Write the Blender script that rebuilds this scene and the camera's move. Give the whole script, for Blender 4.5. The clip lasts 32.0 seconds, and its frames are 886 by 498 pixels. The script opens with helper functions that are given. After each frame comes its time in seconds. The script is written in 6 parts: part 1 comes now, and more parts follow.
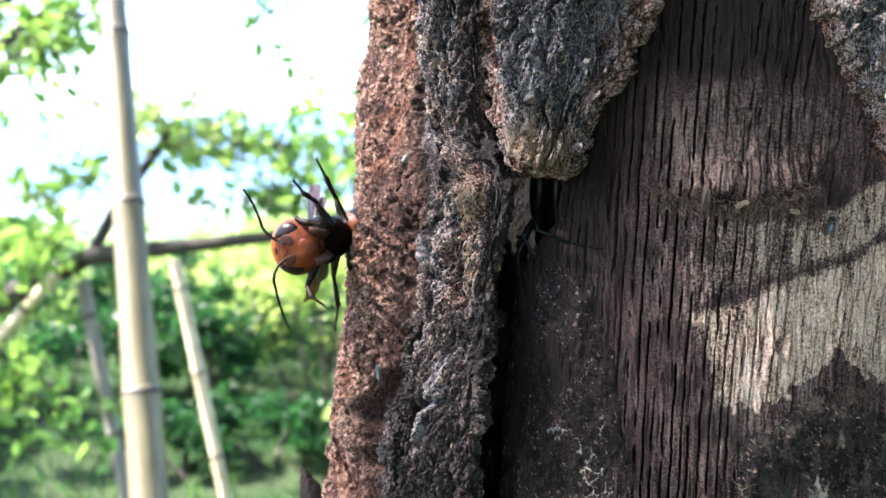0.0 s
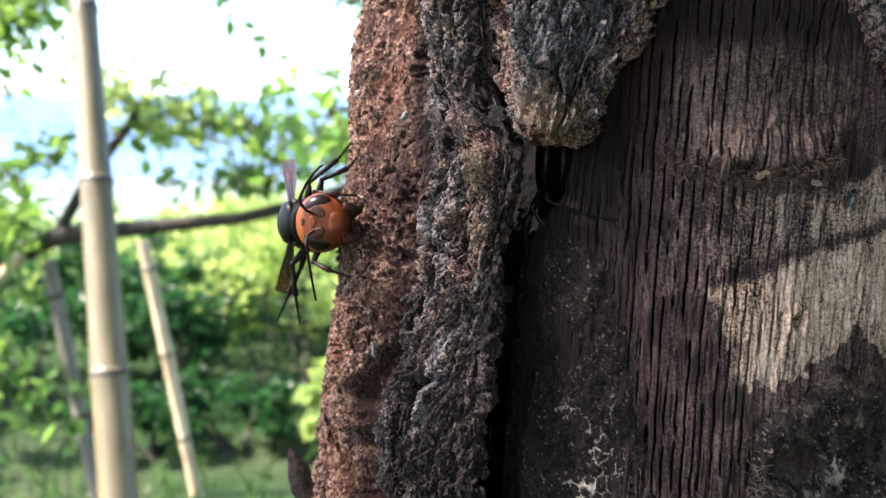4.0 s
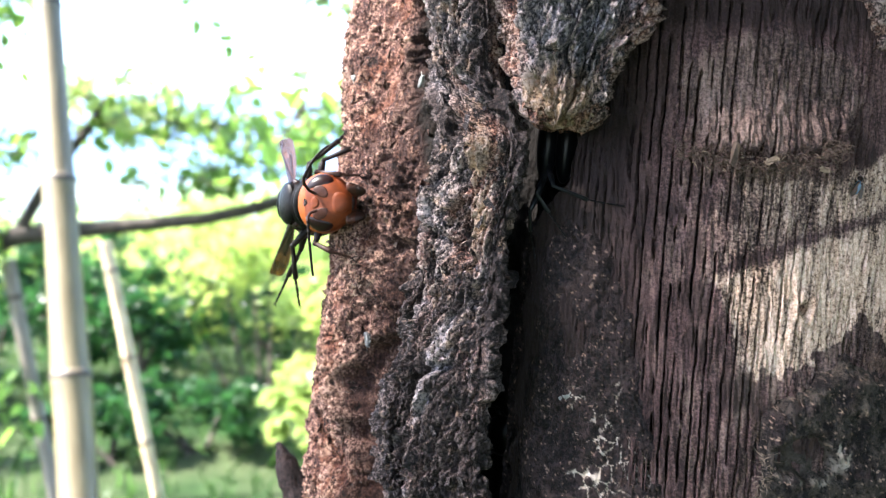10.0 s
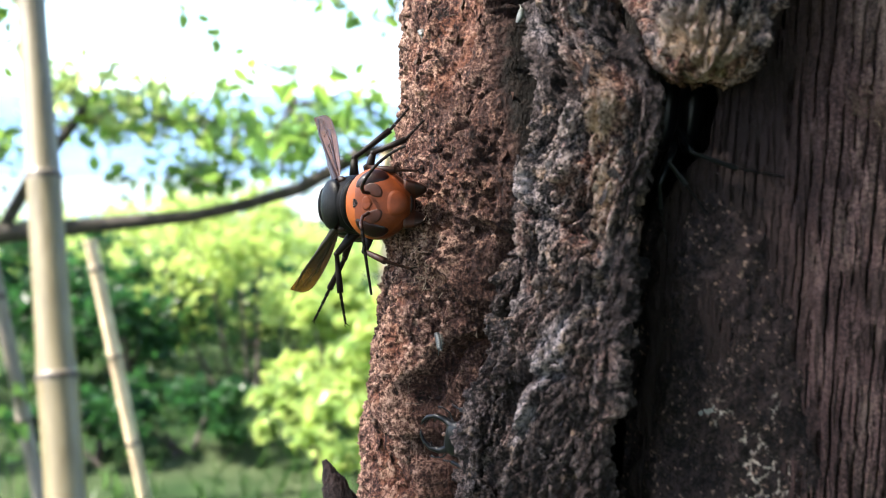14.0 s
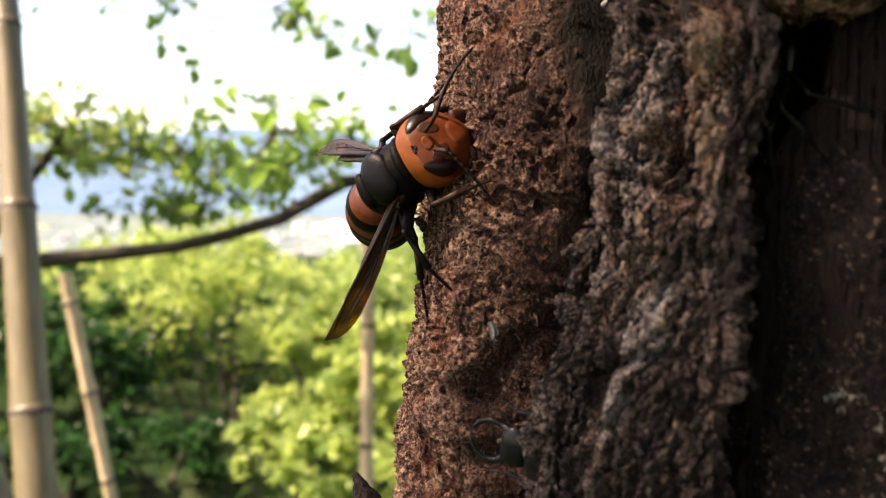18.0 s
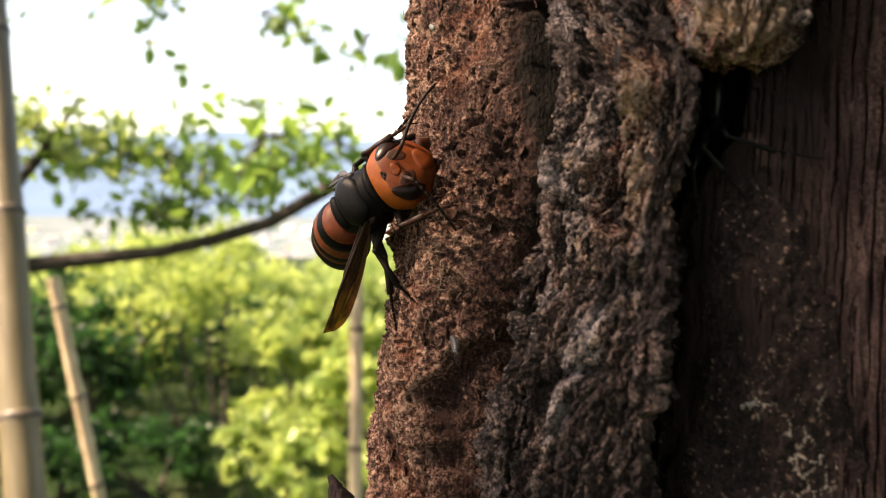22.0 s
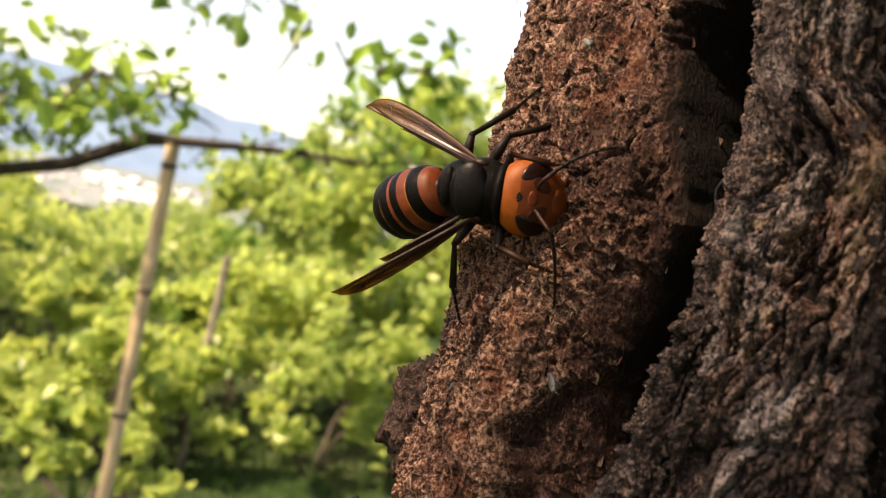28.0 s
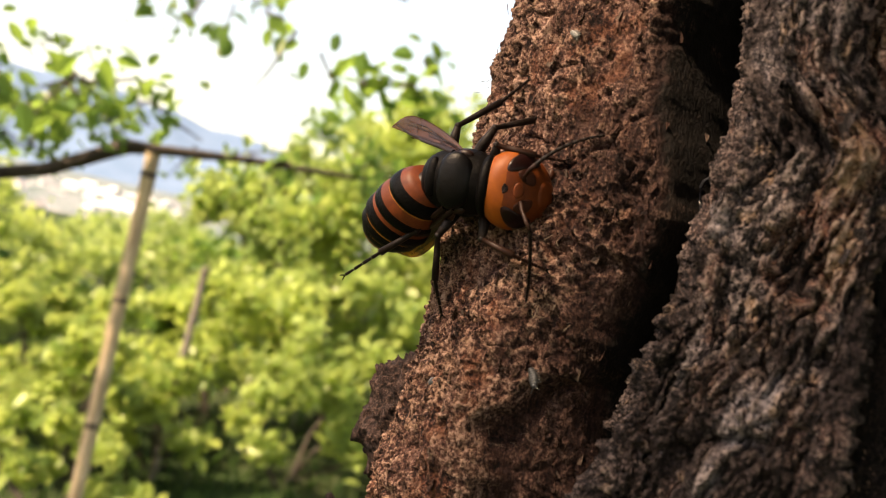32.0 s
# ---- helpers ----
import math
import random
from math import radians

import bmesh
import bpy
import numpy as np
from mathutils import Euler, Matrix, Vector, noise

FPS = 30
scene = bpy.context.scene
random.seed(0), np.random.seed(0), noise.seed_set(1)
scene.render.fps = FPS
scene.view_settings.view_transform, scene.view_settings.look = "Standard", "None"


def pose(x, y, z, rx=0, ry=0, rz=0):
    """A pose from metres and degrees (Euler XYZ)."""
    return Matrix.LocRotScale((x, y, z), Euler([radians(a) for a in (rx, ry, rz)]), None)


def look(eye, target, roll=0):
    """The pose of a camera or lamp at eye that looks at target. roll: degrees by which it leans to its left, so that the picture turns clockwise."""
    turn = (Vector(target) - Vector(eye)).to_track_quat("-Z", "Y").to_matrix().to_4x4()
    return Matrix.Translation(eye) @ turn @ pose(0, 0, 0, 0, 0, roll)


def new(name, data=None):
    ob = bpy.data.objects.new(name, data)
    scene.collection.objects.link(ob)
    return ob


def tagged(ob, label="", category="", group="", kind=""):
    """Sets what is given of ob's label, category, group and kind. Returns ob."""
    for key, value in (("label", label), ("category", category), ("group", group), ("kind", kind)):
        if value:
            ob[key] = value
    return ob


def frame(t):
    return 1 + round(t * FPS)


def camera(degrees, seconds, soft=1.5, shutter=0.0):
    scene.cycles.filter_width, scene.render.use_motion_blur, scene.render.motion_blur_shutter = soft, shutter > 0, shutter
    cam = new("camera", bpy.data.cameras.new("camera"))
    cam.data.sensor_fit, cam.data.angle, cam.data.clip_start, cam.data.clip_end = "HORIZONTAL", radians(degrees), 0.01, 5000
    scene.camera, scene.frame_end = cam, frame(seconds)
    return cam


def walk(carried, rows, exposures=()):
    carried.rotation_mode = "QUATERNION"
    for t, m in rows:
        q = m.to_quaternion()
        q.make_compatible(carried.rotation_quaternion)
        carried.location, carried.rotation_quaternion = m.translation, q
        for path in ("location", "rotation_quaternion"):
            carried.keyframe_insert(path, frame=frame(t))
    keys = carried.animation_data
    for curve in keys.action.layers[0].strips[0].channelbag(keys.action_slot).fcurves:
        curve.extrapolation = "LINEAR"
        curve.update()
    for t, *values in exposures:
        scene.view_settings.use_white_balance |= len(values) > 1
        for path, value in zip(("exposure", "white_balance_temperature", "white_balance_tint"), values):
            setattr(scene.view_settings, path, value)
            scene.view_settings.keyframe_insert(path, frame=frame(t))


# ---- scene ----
# the camera: a phone held a hand's width from an old fruit tree
cam = camera(51.3, 32.0, soft=1.1)
cam.data.dof.use_dof, cam.data.dof.focus_distance, cam.data.dof.aperture_fstop = True, 0.187, 22.0
METRES, EYE, TILT = 0.25, 1.4, -4.3
ROWS = [
    (0.0, 0.0, 0.0, 0.0, 0.0, 0.0, -0.0),
    (0.5, -0.0111, 0.0044, -0.0017, 0.19, -0.23, 0.07),
    (1.0, -0.0129, 0.0067, -0.0025, 0.24, -0.19, 0.06),
    (1.5, -0.0295, 0.0104, -0.0031, 0.36, -0.18, -0.03),
    (2.0, -0.046, 0.0208, -0.0083, 0.33, -0.33, -0.28),
    (2.5, -0.0573, 0.0318, -0.0142, -0.21, -0.48, -0.59),
    (3.0, -0.0446, 0.0355, -0.0162, -0.79, -0.65, -0.59),
    (3.5, -0.0304, 0.0358, -0.0134, -1.28, -0.86, -0.51),
    (5.5, -0.0253, 0.0286, -0.0088, -3.07, -1.1, -0.65),
    (6.0, -0.0265, 0.0272, -0.0091, -3.02, -1.1, -0.64),
    (6.5, -0.0207, 0.026, -0.0096, -3.09, -0.98, -0.72),
    (7.0, -0.0252, 0.0214, -0.0137, -3.06, -0.96, -0.77),
    (7.5, -0.0309, 0.0254, -0.0184, -3.17, -0.88, -0.83),
    (8.0, -0.032, 0.037, -0.0166, -3.33, -0.97, -0.76),
    (8.5, -0.0481, 0.052, -0.0238, -3.56, -1.09, -0.9),
    (9.0, -0.0564, 0.0589, -0.0283, -3.9, -1.0, -1.08),
    (9.5, -0.0546, 0.0517, -0.0298, -4.05, -0.84, -1.08),
    (10.0, -0.057, 0.0503, -0.0255, -4.04, -0.74, -0.94),
    (10.5, -0.0584, 0.0427, -0.0191, -3.96, -0.69, -0.69),
    (11.0, -0.0666, 0.0538, -0.027, -3.93, -0.79, -0.57),
    (11.5, -0.0859, 0.0864, -0.0257, -3.94, -0.92, -0.55),
    (12.0, -0.1025, 0.1146, -0.0167, -4.01, -0.92, -0.51),
    (12.5, -0.1175, 0.152, -0.0217, -4.39, -0.96, -0.75),
    (13.0, -0.1225, 0.1663, -0.0163, -4.77, -0.97, -0.94),
    (13.5, -0.1231, 0.1744, -0.0287, -4.95, -1.04, -0.93),
    (14.0, -0.1283, 0.1912, -0.0385, -4.97, -0.87, -0.73),
    (14.5, -0.1362, 0.2152, -0.0388, -5.13, -0.3, -0.62),
    (16.5, -0.1555, 0.2675, -0.0704, -5.36, 2.62, 0.07),
    (17.0, -0.1791, 0.2889, -0.0777, -5.44, 2.63, -0.04),
    (17.5, -0.1706, 0.2973, -0.0832, -5.99, 1.84, -0.24),
    (18.0, -0.1756, 0.2836, -0.0799, -6.4, 1.2, -0.24),
    (18.5, -0.1724, 0.2696, -0.077, -6.52, 0.93, -0.07),
    (19.0, -0.1718, 0.2672, -0.0782, -6.48, 0.82, -0.0),
    (19.5, -0.1621, 0.2642, -0.0761, -6.58, 0.79, -0.01),
    (20.0, -0.1574, 0.2575, -0.0764, -6.56, 0.88, 0.1),
    (20.5, -0.1609, 0.2441, -0.0681, -6.42, 1.15, 0.24),
    (21.0, -0.1673, 0.232, -0.0672, -6.58, 1.26, 0.2),
    (21.5, -0.1675, 0.2219, -0.0606, -6.95, 1.32, 0.04),
    (22.0, -0.1636, 0.2213, -0.0671, -7.04, 1.35, -0.12),
    (22.5, -0.1665, 0.2275, -0.0724, -7.03, 1.29, -0.28),
    (23.0, -0.1729, 0.2426, -0.0797, -7.06, 1.15, -0.31),
    (23.5, -0.173, 0.2522, -0.0777, -7.21, 1.14, -0.41),
    (24.0, -0.1737, 0.2549, -0.0833, -7.16, 0.99, -0.57),
    (24.5, -0.1724, 0.2578, -0.0829, -6.98, 0.81, -0.55),
    (26.5, -0.3123, 0.3072, -0.0409, -13.45, -0.45, -4.91),
    (27.0, -0.3726, 0.3159, -0.0587, -17.12, 0.84, -8.32),
    (27.5, -0.3857, 0.3282, -0.0596, -19.42, 1.77, -9.69),
    (28.0, -0.387, 0.3374, -0.0683, -20.38, 2.15, -10.31),
    (28.5, -0.3849, 0.3436, -0.0672, -20.65, 2.11, -10.45),
    (29.0, -0.3902, 0.3572, -0.0777, -21.0, 2.06, -10.82),
    (29.5, -0.3866, 0.3751, -0.0897, -21.53, 2.07, -11.16),
    (30.0, -0.3788, 0.3729, -0.0908, -21.82, 2.22, -11.15),
    (30.5, -0.3755, 0.3739, -0.0875, -21.62, 2.63, -11.01),
    (31.0, -0.3773, 0.3602, -0.0799, -21.4, 3.1, -11.06),
    (31.5, -0.3824, 0.353, -0.0859, -21.45, 3.23, -11.26),
    (32.0, -0.3805, 0.3486, -0.0864, -21.72, 3.43, -11.46),
]
BASE = pose(0, 0, EYE, TILT, 0, 0)
EXPOSURES = [(t, s + 1.2, k, m) for t, s, k, m in ((0, 1.72, 5900, 10), (1.0, 1.28, 5900, 10), (1.5, 1.2, 5900, 10), (2.0, 0.8, 6100, 9), (2.6, 0.95, 6200, 12), (3.5, 1.0, 6200, 12), (5.5, 1.85, 6000, 12), (8, 2.0, 6000, 12), (11, 2.0, 6000, 12), (12, 1.45, 6000, 9), (14.5, 1.1, 6400, 10), (16.5, -0.15, 7800, 16), (17.3, 0.05, 7900, 16), (18.3, 0.5, 8500, 19), (24.5, 0.5, 8800, 20), (26.5, 0.25, 9500, 20), (32, 0.25, 9500, 20))]
walk(cam, [(t, BASE @ pose(METRES * x, METRES * y, METRES * z, 90 + pitch, roll, yaw)) for t, x, y, z, yaw, pitch, roll in ROWS], EXPOSURES)

# world and sun: afternoon, the sun high on the open side of the tree
SUN_TURN, SUN_HEIGHT = -97.0, 50.0
world = bpy.data.worlds.new("world")
scene.world = world
world.use_nodes = True
sky = world.node_tree.nodes.new("ShaderNodeTexSky")
sky.sky_type, sky.sun_disc = "NISHITA", False
sky.sun_elevation, sky.sun_rotation = radians(SUN_HEIGHT), radians(SUN_TURN)
sky.air_density, sky.dust_density, sky.ozone_density = 1.0, 1.6, 1.0
world.node_tree.nodes["Background"].inputs["Strength"].default_value = 0.15
world.node_tree.links.new(sky.outputs["Color"], world.node_tree.nodes["Background"].inputs["Color"])
sun = new("sun", bpy.data.lights.new("sun", "SUN"))
sun.data.energy, sun.data.angle, sun.data.color = 5.0, radians(2.0), (1.0, 0.9, 0.76)
SUN_WAY = Vector((math.sin(radians(SUN_TURN)) * math.cos(radians(SUN_HEIGHT)), math.cos(radians(SUN_TURN)) * math.cos(radians(SUN_HEIGHT)), math.sin(radians(SUN_HEIGHT))))
sun.matrix_world = look(SUN_WAY * 20, (0, 0, 0))

# ---- noise, meshes and materials ----
def hashed(ix, iy, seed):
    h = (ix.astype(np.int64) * 374761393 + iy.astype(np.int64) * 668265263 + seed * 974711 + 12345) & 0xFFFFFFFF
    h = ((h ^ (h >> 13)) * 1274126177) & 0xFFFFFFFF
    return ((h ^ (h >> 16)) & 0xFFFF) / 65535.0


def value(x, y, seed):
    ix, iy = np.floor(x), np.floor(y)
    fx, fy = x - ix, y - iy
    fx, fy = fx * fx * (3 - 2 * fx), fy * fy * (3 - 2 * fy)
    a, b = hashed(ix, iy, seed), hashed(ix + 1, iy, seed)
    c, d = hashed(ix, iy + 1, seed), hashed(ix + 1, iy + 1, seed)
    return 2 * ((a + (b - a) * fx) * (1 - fy) + (c + (d - c) * fx) * fy) - 1


def fbm(x, y, seed, octaves=4, gain=0.5):
    total, amp, norm = 0, 1.0, 0.0
    for k in range(octaves):
        c, s = math.cos(k * 0.7), math.sin(k * 0.7)
        total = total + amp * value((c * x - s * y) * 2 ** k, (s * x + c * y) * 2 ** k, seed + k)
        norm += amp
        amp *= gain
    return total / norm * 1.5


def ridged(x, y, seed, octaves=3):
    total, amp, norm = 0, 1.0, 0.0
    for k in range(octaves):
        total = total + amp * (1 - np.abs(value(x * 2 ** k, y * 2 ** k, seed + k)) * 1.6)
        norm += amp
        amp *= 0.5
    return total / norm


def cells(x, y, seed):
    """Distance to the nearest joint between cells, and a random number for each cell."""
    ix, iy = np.floor(x), np.floor(y)
    f1, f2, tag = np.full(x.shape, 9.0), np.full(x.shape, 9.0), np.zeros(x.shape)
    for dx in (-1, 0, 1):
        for dy in (-1, 0, 1):
            px, py = ix + dx, iy + dy
            d = np.hypot(px + hashed(px, py, seed) - x, py + hashed(px, py, seed + 7) - y)
            closer = d < f1
            f2 = np.where(closer, f1, np.minimum(f2, d))
            tag = np.where(closer, hashed(px, py, seed + 13), tag)
            f1 = np.where(closer, d, f1)
    return f2 - f1, tag


def smooth(a, b, x):
    t = np.clip((x - a) / (b - a), 0, 1)
    return t * t * (3 - 2 * t)


def mesh_of(name, verts, faces, materials, indices=None, shade=True, attributes=None):
    verts, faces = np.asarray(verts, dtype=np.float32), np.asarray(faces, dtype=np.int32)
    me = bpy.data.meshes.new(name)
    n, k = faces.shape
    me.vertices.add(len(verts))
    me.vertices.foreach_set("co", verts.ravel())
    me.loops.add(n * k)
    me.loops.foreach_set("vertex_index", faces.ravel())
    me.polygons.add(n)
    me.polygons.foreach_set("loop_start", np.arange(0, n * k, k, dtype=np.int32))
    me.polygons.foreach_set("loop_total", np.full(n, k, dtype=np.int32))
    me.polygons.foreach_set("use_smooth", np.full(n, shade))
    for m in materials if isinstance(materials, (list, tuple)) else [materials]:
        me.materials.append(m)
    if indices is not None:
        me.polygons.foreach_set("material_index", np.asarray(indices, dtype=np.int32))
    for key, values in (attributes or {}).items():
        me.attributes.new(key, "FLOAT", "POINT").data.foreach_set("value", np.asarray(values, dtype=np.float32))
    me.update(calc_edges=True)
    me.validate()
    return me


def part(name, data, parent, label="", at=None):
    ob = new(name, data)
    ob.parent = parent
    if at is not None:
        ob.matrix_basis = at
    return tagged(ob, label)


def thing(name, at, label, category, group="", kind=""):
    ob = new(name)
    ob.empty_display_size = 0.01
    ob.matrix_world = at
    return tagged(ob, label, category, group, kind)


class Shader:
    def __init__(self, name):
        self.m = bpy.data.materials.new(name)
        self.m.use_nodes = True
        self.t = self.m.node_tree
        self.b = self.t.nodes["Principled BSDF"]
        self.out = self.t.nodes["Material Output"]
        self.where = self.t.nodes.new("ShaderNodeTexCoord").outputs["Object"]

    def node(self, kind, inputs=(), **props):
        n = self.t.nodes.new("ShaderNode" + kind)
        for key, v in props.items():
            setattr(n, key, v)
        for key, v in dict(inputs).items():
            self.put(n.inputs[key], v)
        return n

    def put(self, socket, v):
        if hasattr(v, "is_linked"):
            self.t.links.new(v, socket)
        else:
            socket.default_value = v

    def scaled(self, stretch):
        return self.node("Mapping", {"Vector": self.where, "Scale": stretch}).outputs["Vector"]

    def noise(self, scale, detail=6, rough=0.6, stretch=None, distortion=0.0):
        v = self.scaled(stretch) if stretch else self.where
        return self.node("TexNoise", {"Vector": v, "Scale": scale, "Detail": detail, "Roughness": rough, "Distortion": distortion}).outputs["Fac"]

    def ramp(self, fac, stops):
        n = self.node("ValToRGB", {"Fac": fac})
        while len(n.color_ramp.elements) < len(stops):
            n.color_ramp.elements.new(0.5)
        for e, (p, c) in zip(n.color_ramp.elements, stops):
            e.position, e.color = p, (*c, 1) if len(c) == 3 else c
        return n.outputs["Color"]

    def grey(self, fac, a, b):
        return self.node("MapRange", {"Value": fac, "From Min": a, "From Max": b}).outputs["Result"]

    def mix(self, fac, a, b, how="MIX"):
        n = self.node("Mix", data_type="RGBA", blend_type=how, clamp_factor=True)
        self.put(n.inputs[0], fac), self.put(n.inputs[6], a if hasattr(a, "is_linked") else (*a, 1)), self.put(n.inputs[7], b if hasattr(b, "is_linked") else (*b, 1))
        return n.outputs[2]

    def math(self, op, a, b=0.0):
        n = self.node("Math", operation=op)
        self.put(n.inputs[0], a), self.put(n.inputs[1], b)
        return n.outputs[0]

    def attr(self, key):
        return self.node("Attribute", attribute_name=key).outputs["Fac"]

    def bump(self, fac, strength, distance):
        self.put(self.b.inputs["Normal"], self.node("Bump", {"Height": fac, "Strength": strength, "Distance": distance}).outputs["Normal"])

    def done(self, colour=None, rough=None, metal=None, spec=None):
        for key, v in (("Base Color", colour), ("Roughness", rough), ("Metallic", metal), ("Specular IOR Level", spec)):
            if v is not None:
                self.put(self.b.inputs[key], (*v, 1) if isinstance(v, tuple) and len(v) == 3 else v)
        return self.m


def bark(name, stops, scale, masks=(), rough=0.8, strength=0.8, fine=1700.0, distance=0.0008, stretch=(1, 1, 0.55), spread=0.84, veins=0.9):
    """Bark or wood: crisp torn fibres, pits and grit in colour and relief, with masks of other surfaces and tones that
    lie on it as (attribute, stops).
    """
    s = Shader(name)
    v = s.scaled(stretch)
    warp = s.node("TexNoise", {"Vector": v, "Scale": scale * 0.8, "Detail": 3.0}).outputs["Color"]
    bent = s.node("VectorMath", {0: v, 1: s.node("VectorMath", {0: warp, "Scale": 0.9 / scale}, operation="SCALE").outputs[0]}, operation="ADD").outputs[0]
    n1 = s.node("TexNoise", {"Vector": bent, "Scale": scale, "Detail": 8.0, "Roughness": 0.68}).outputs["Fac"]
    torn = s.node("TexNoise", {"Vector": bent, "Scale": scale * 1.15, "Detail": 6.0, "Roughness": 0.6, "Lacunarity": 2.2, "Offset": 0.9, "Gain": 2.0}, noise_type="RIDGED_MULTIFRACTAL", normalize=True).outputs["Fac"]
    pits = s.node("TexVoronoi", {"Vector": bent, "Scale": scale * 2.2, "Randomness": 1.0}).outputs["Distance"]
    n2 = s.noise(fine, 4, 0.7)
    f = s.math("ADD", s.math("MULTIPLY", s.math("SUBTRACT", n1, 0.5), 0.8), s.math("ADD", 0.45, s.math("MULTIPLY", s.math("SUBTRACT", n2, 0.5), spread * 2.6)))
    f = s.math("ADD", f, s.math("MULTIPLY", s.math("SUBTRACT", torn, 0.42), veins * 0.29))
    f = s.math("SUBTRACT", f, s.math("MULTIPLY", s.grey(pits, 0.22, 0.0), 0.17))
    f = s.math("ADD", f, s.math("MULTIPLY", s.math("SUBTRACT", s.noise(scale * 0.22, 4, 0.6, (1, 1, 0.6)), 0.5), 0.8))
    colour = s.ramp(f, stops)
    for key, other in masks:
        fac = s.math("MULTIPLY", s.attr(key), s.grey(s.math("ADD", f, s.math("MULTIPLY", s.attr(key), 0.45)), 0.52, 0.86))
        colour = s.mix(fac, colour, s.ramp(f, other))
    h = s.math("ADD", s.math("MULTIPLY", torn, 0.25), s.math("ADD", s.math("MULTIPLY", n1, 1.2), s.math("ADD", s.math("MULTIPLY", n2, 0.30), s.math("MULTIPLY", pits, 0.35))))
    s.bump(h, strength, distance)
    return s.done(colour, s.grey(n2, -1.4, 1.35) if rough is None else rough, None, 0.16)


def leafy(name, dark, light, glow, rough=0.35):
    s = Shader(name)
    n = s.node("NewGeometry").outputs["Random Per Island"]
    colour = s.ramp(s.math("ADD", s.math("MULTIPLY", n, 0.55), s.math("MULTIPLY", s.grey(s.noise(2.6, 3), 0.35, 0.65), 0.45)), [(0.15, dark), (0.85, light)])
    s.done(colour, rough, None, 0.35)
    glowing = s.node("BsdfTranslucent", {"Color": s.mix(0.6, colour, glow)}).outputs["BSDF"]
    both = s.node("MixShader", {0: 0.5, 1: s.b.outputs["BSDF"], 2: glowing})
    s.t.links.new(both.outputs["Shader"], s.out.inputs["Surface"])
    return s.m


def plain(name, dark, light, scale, rough=0.5, strength=0.2, distance=0.0002, stretch=None, metal=0.0, spec=0.5):
    s = Shader(name)
    n = s.noise(scale, 6, 0.6, stretch)
    s.bump(n, strength, distance)
    return s.done(s.ramp(n, [(0.3, dark), (0.7, light)]), rough, metal, spec)


STRIP = bark("inner_bark", [(0.20, (0.0044, 0.0020, 0.0019)), (0.40, (0.0190, 0.0074, 0.0067)), (0.58, (0.0497, 0.0209, 0.0168)), (0.76, (0.0994, 0.0503, 0.0388)), (0.97, (0.2078, 0.1300, 0.1075))], 620,
             [("rust", [(0.25, (0.0118, 0.0031, 0.0026)), (0.55, (0.0588, 0.0184, 0.0112)), (0.85, (0.1492, 0.0607, 0.0349))]), ("wet", [(0.3, (0.0035, 0.0015, 0.0015)), (0.8, (0.0192, 0.0075, 0.0066))]),
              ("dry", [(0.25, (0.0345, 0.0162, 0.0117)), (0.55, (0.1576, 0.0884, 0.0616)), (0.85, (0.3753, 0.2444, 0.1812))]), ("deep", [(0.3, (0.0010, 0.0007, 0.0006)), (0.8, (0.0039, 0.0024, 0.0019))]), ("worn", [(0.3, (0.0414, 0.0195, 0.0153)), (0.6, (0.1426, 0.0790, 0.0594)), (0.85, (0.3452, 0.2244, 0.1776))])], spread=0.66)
RIDGE = bark("outer_bark", [(0.20, (0.0042, 0.0034, 0.0040)), (0.40, (0.0156, 0.0124, 0.0140)), (0.58, (0.0420, 0.0335, 0.0366)), (0.76, (0.0932, 0.0734, 0.0764)), (0.97, (0.2405, 0.1944, 0.1924))], 540,
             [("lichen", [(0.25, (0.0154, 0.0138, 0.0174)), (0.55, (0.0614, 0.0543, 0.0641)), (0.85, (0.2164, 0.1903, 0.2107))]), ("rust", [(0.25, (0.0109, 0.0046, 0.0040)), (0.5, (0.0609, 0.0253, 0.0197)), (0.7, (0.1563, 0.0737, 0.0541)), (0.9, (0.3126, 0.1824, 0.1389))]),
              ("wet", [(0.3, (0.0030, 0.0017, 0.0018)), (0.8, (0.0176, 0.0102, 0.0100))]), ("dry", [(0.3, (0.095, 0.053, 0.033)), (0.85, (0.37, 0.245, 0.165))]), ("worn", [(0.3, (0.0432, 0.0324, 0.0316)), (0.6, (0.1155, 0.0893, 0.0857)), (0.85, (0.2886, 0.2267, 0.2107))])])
WOOD = bark("bare_wood", [(0.28, (0.0162, 0.0089, 0.0096)), (0.5, (0.0529, 0.0285, 0.0286)), (0.75, (0.1279, 0.0748, 0.0727))], 420,
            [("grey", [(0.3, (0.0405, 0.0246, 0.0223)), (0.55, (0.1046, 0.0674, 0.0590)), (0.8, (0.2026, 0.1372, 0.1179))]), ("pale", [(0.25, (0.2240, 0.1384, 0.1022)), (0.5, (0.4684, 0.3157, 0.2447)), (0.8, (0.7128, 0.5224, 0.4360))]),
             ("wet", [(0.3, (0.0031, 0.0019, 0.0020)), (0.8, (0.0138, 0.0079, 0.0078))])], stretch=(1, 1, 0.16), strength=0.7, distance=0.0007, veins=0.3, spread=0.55)
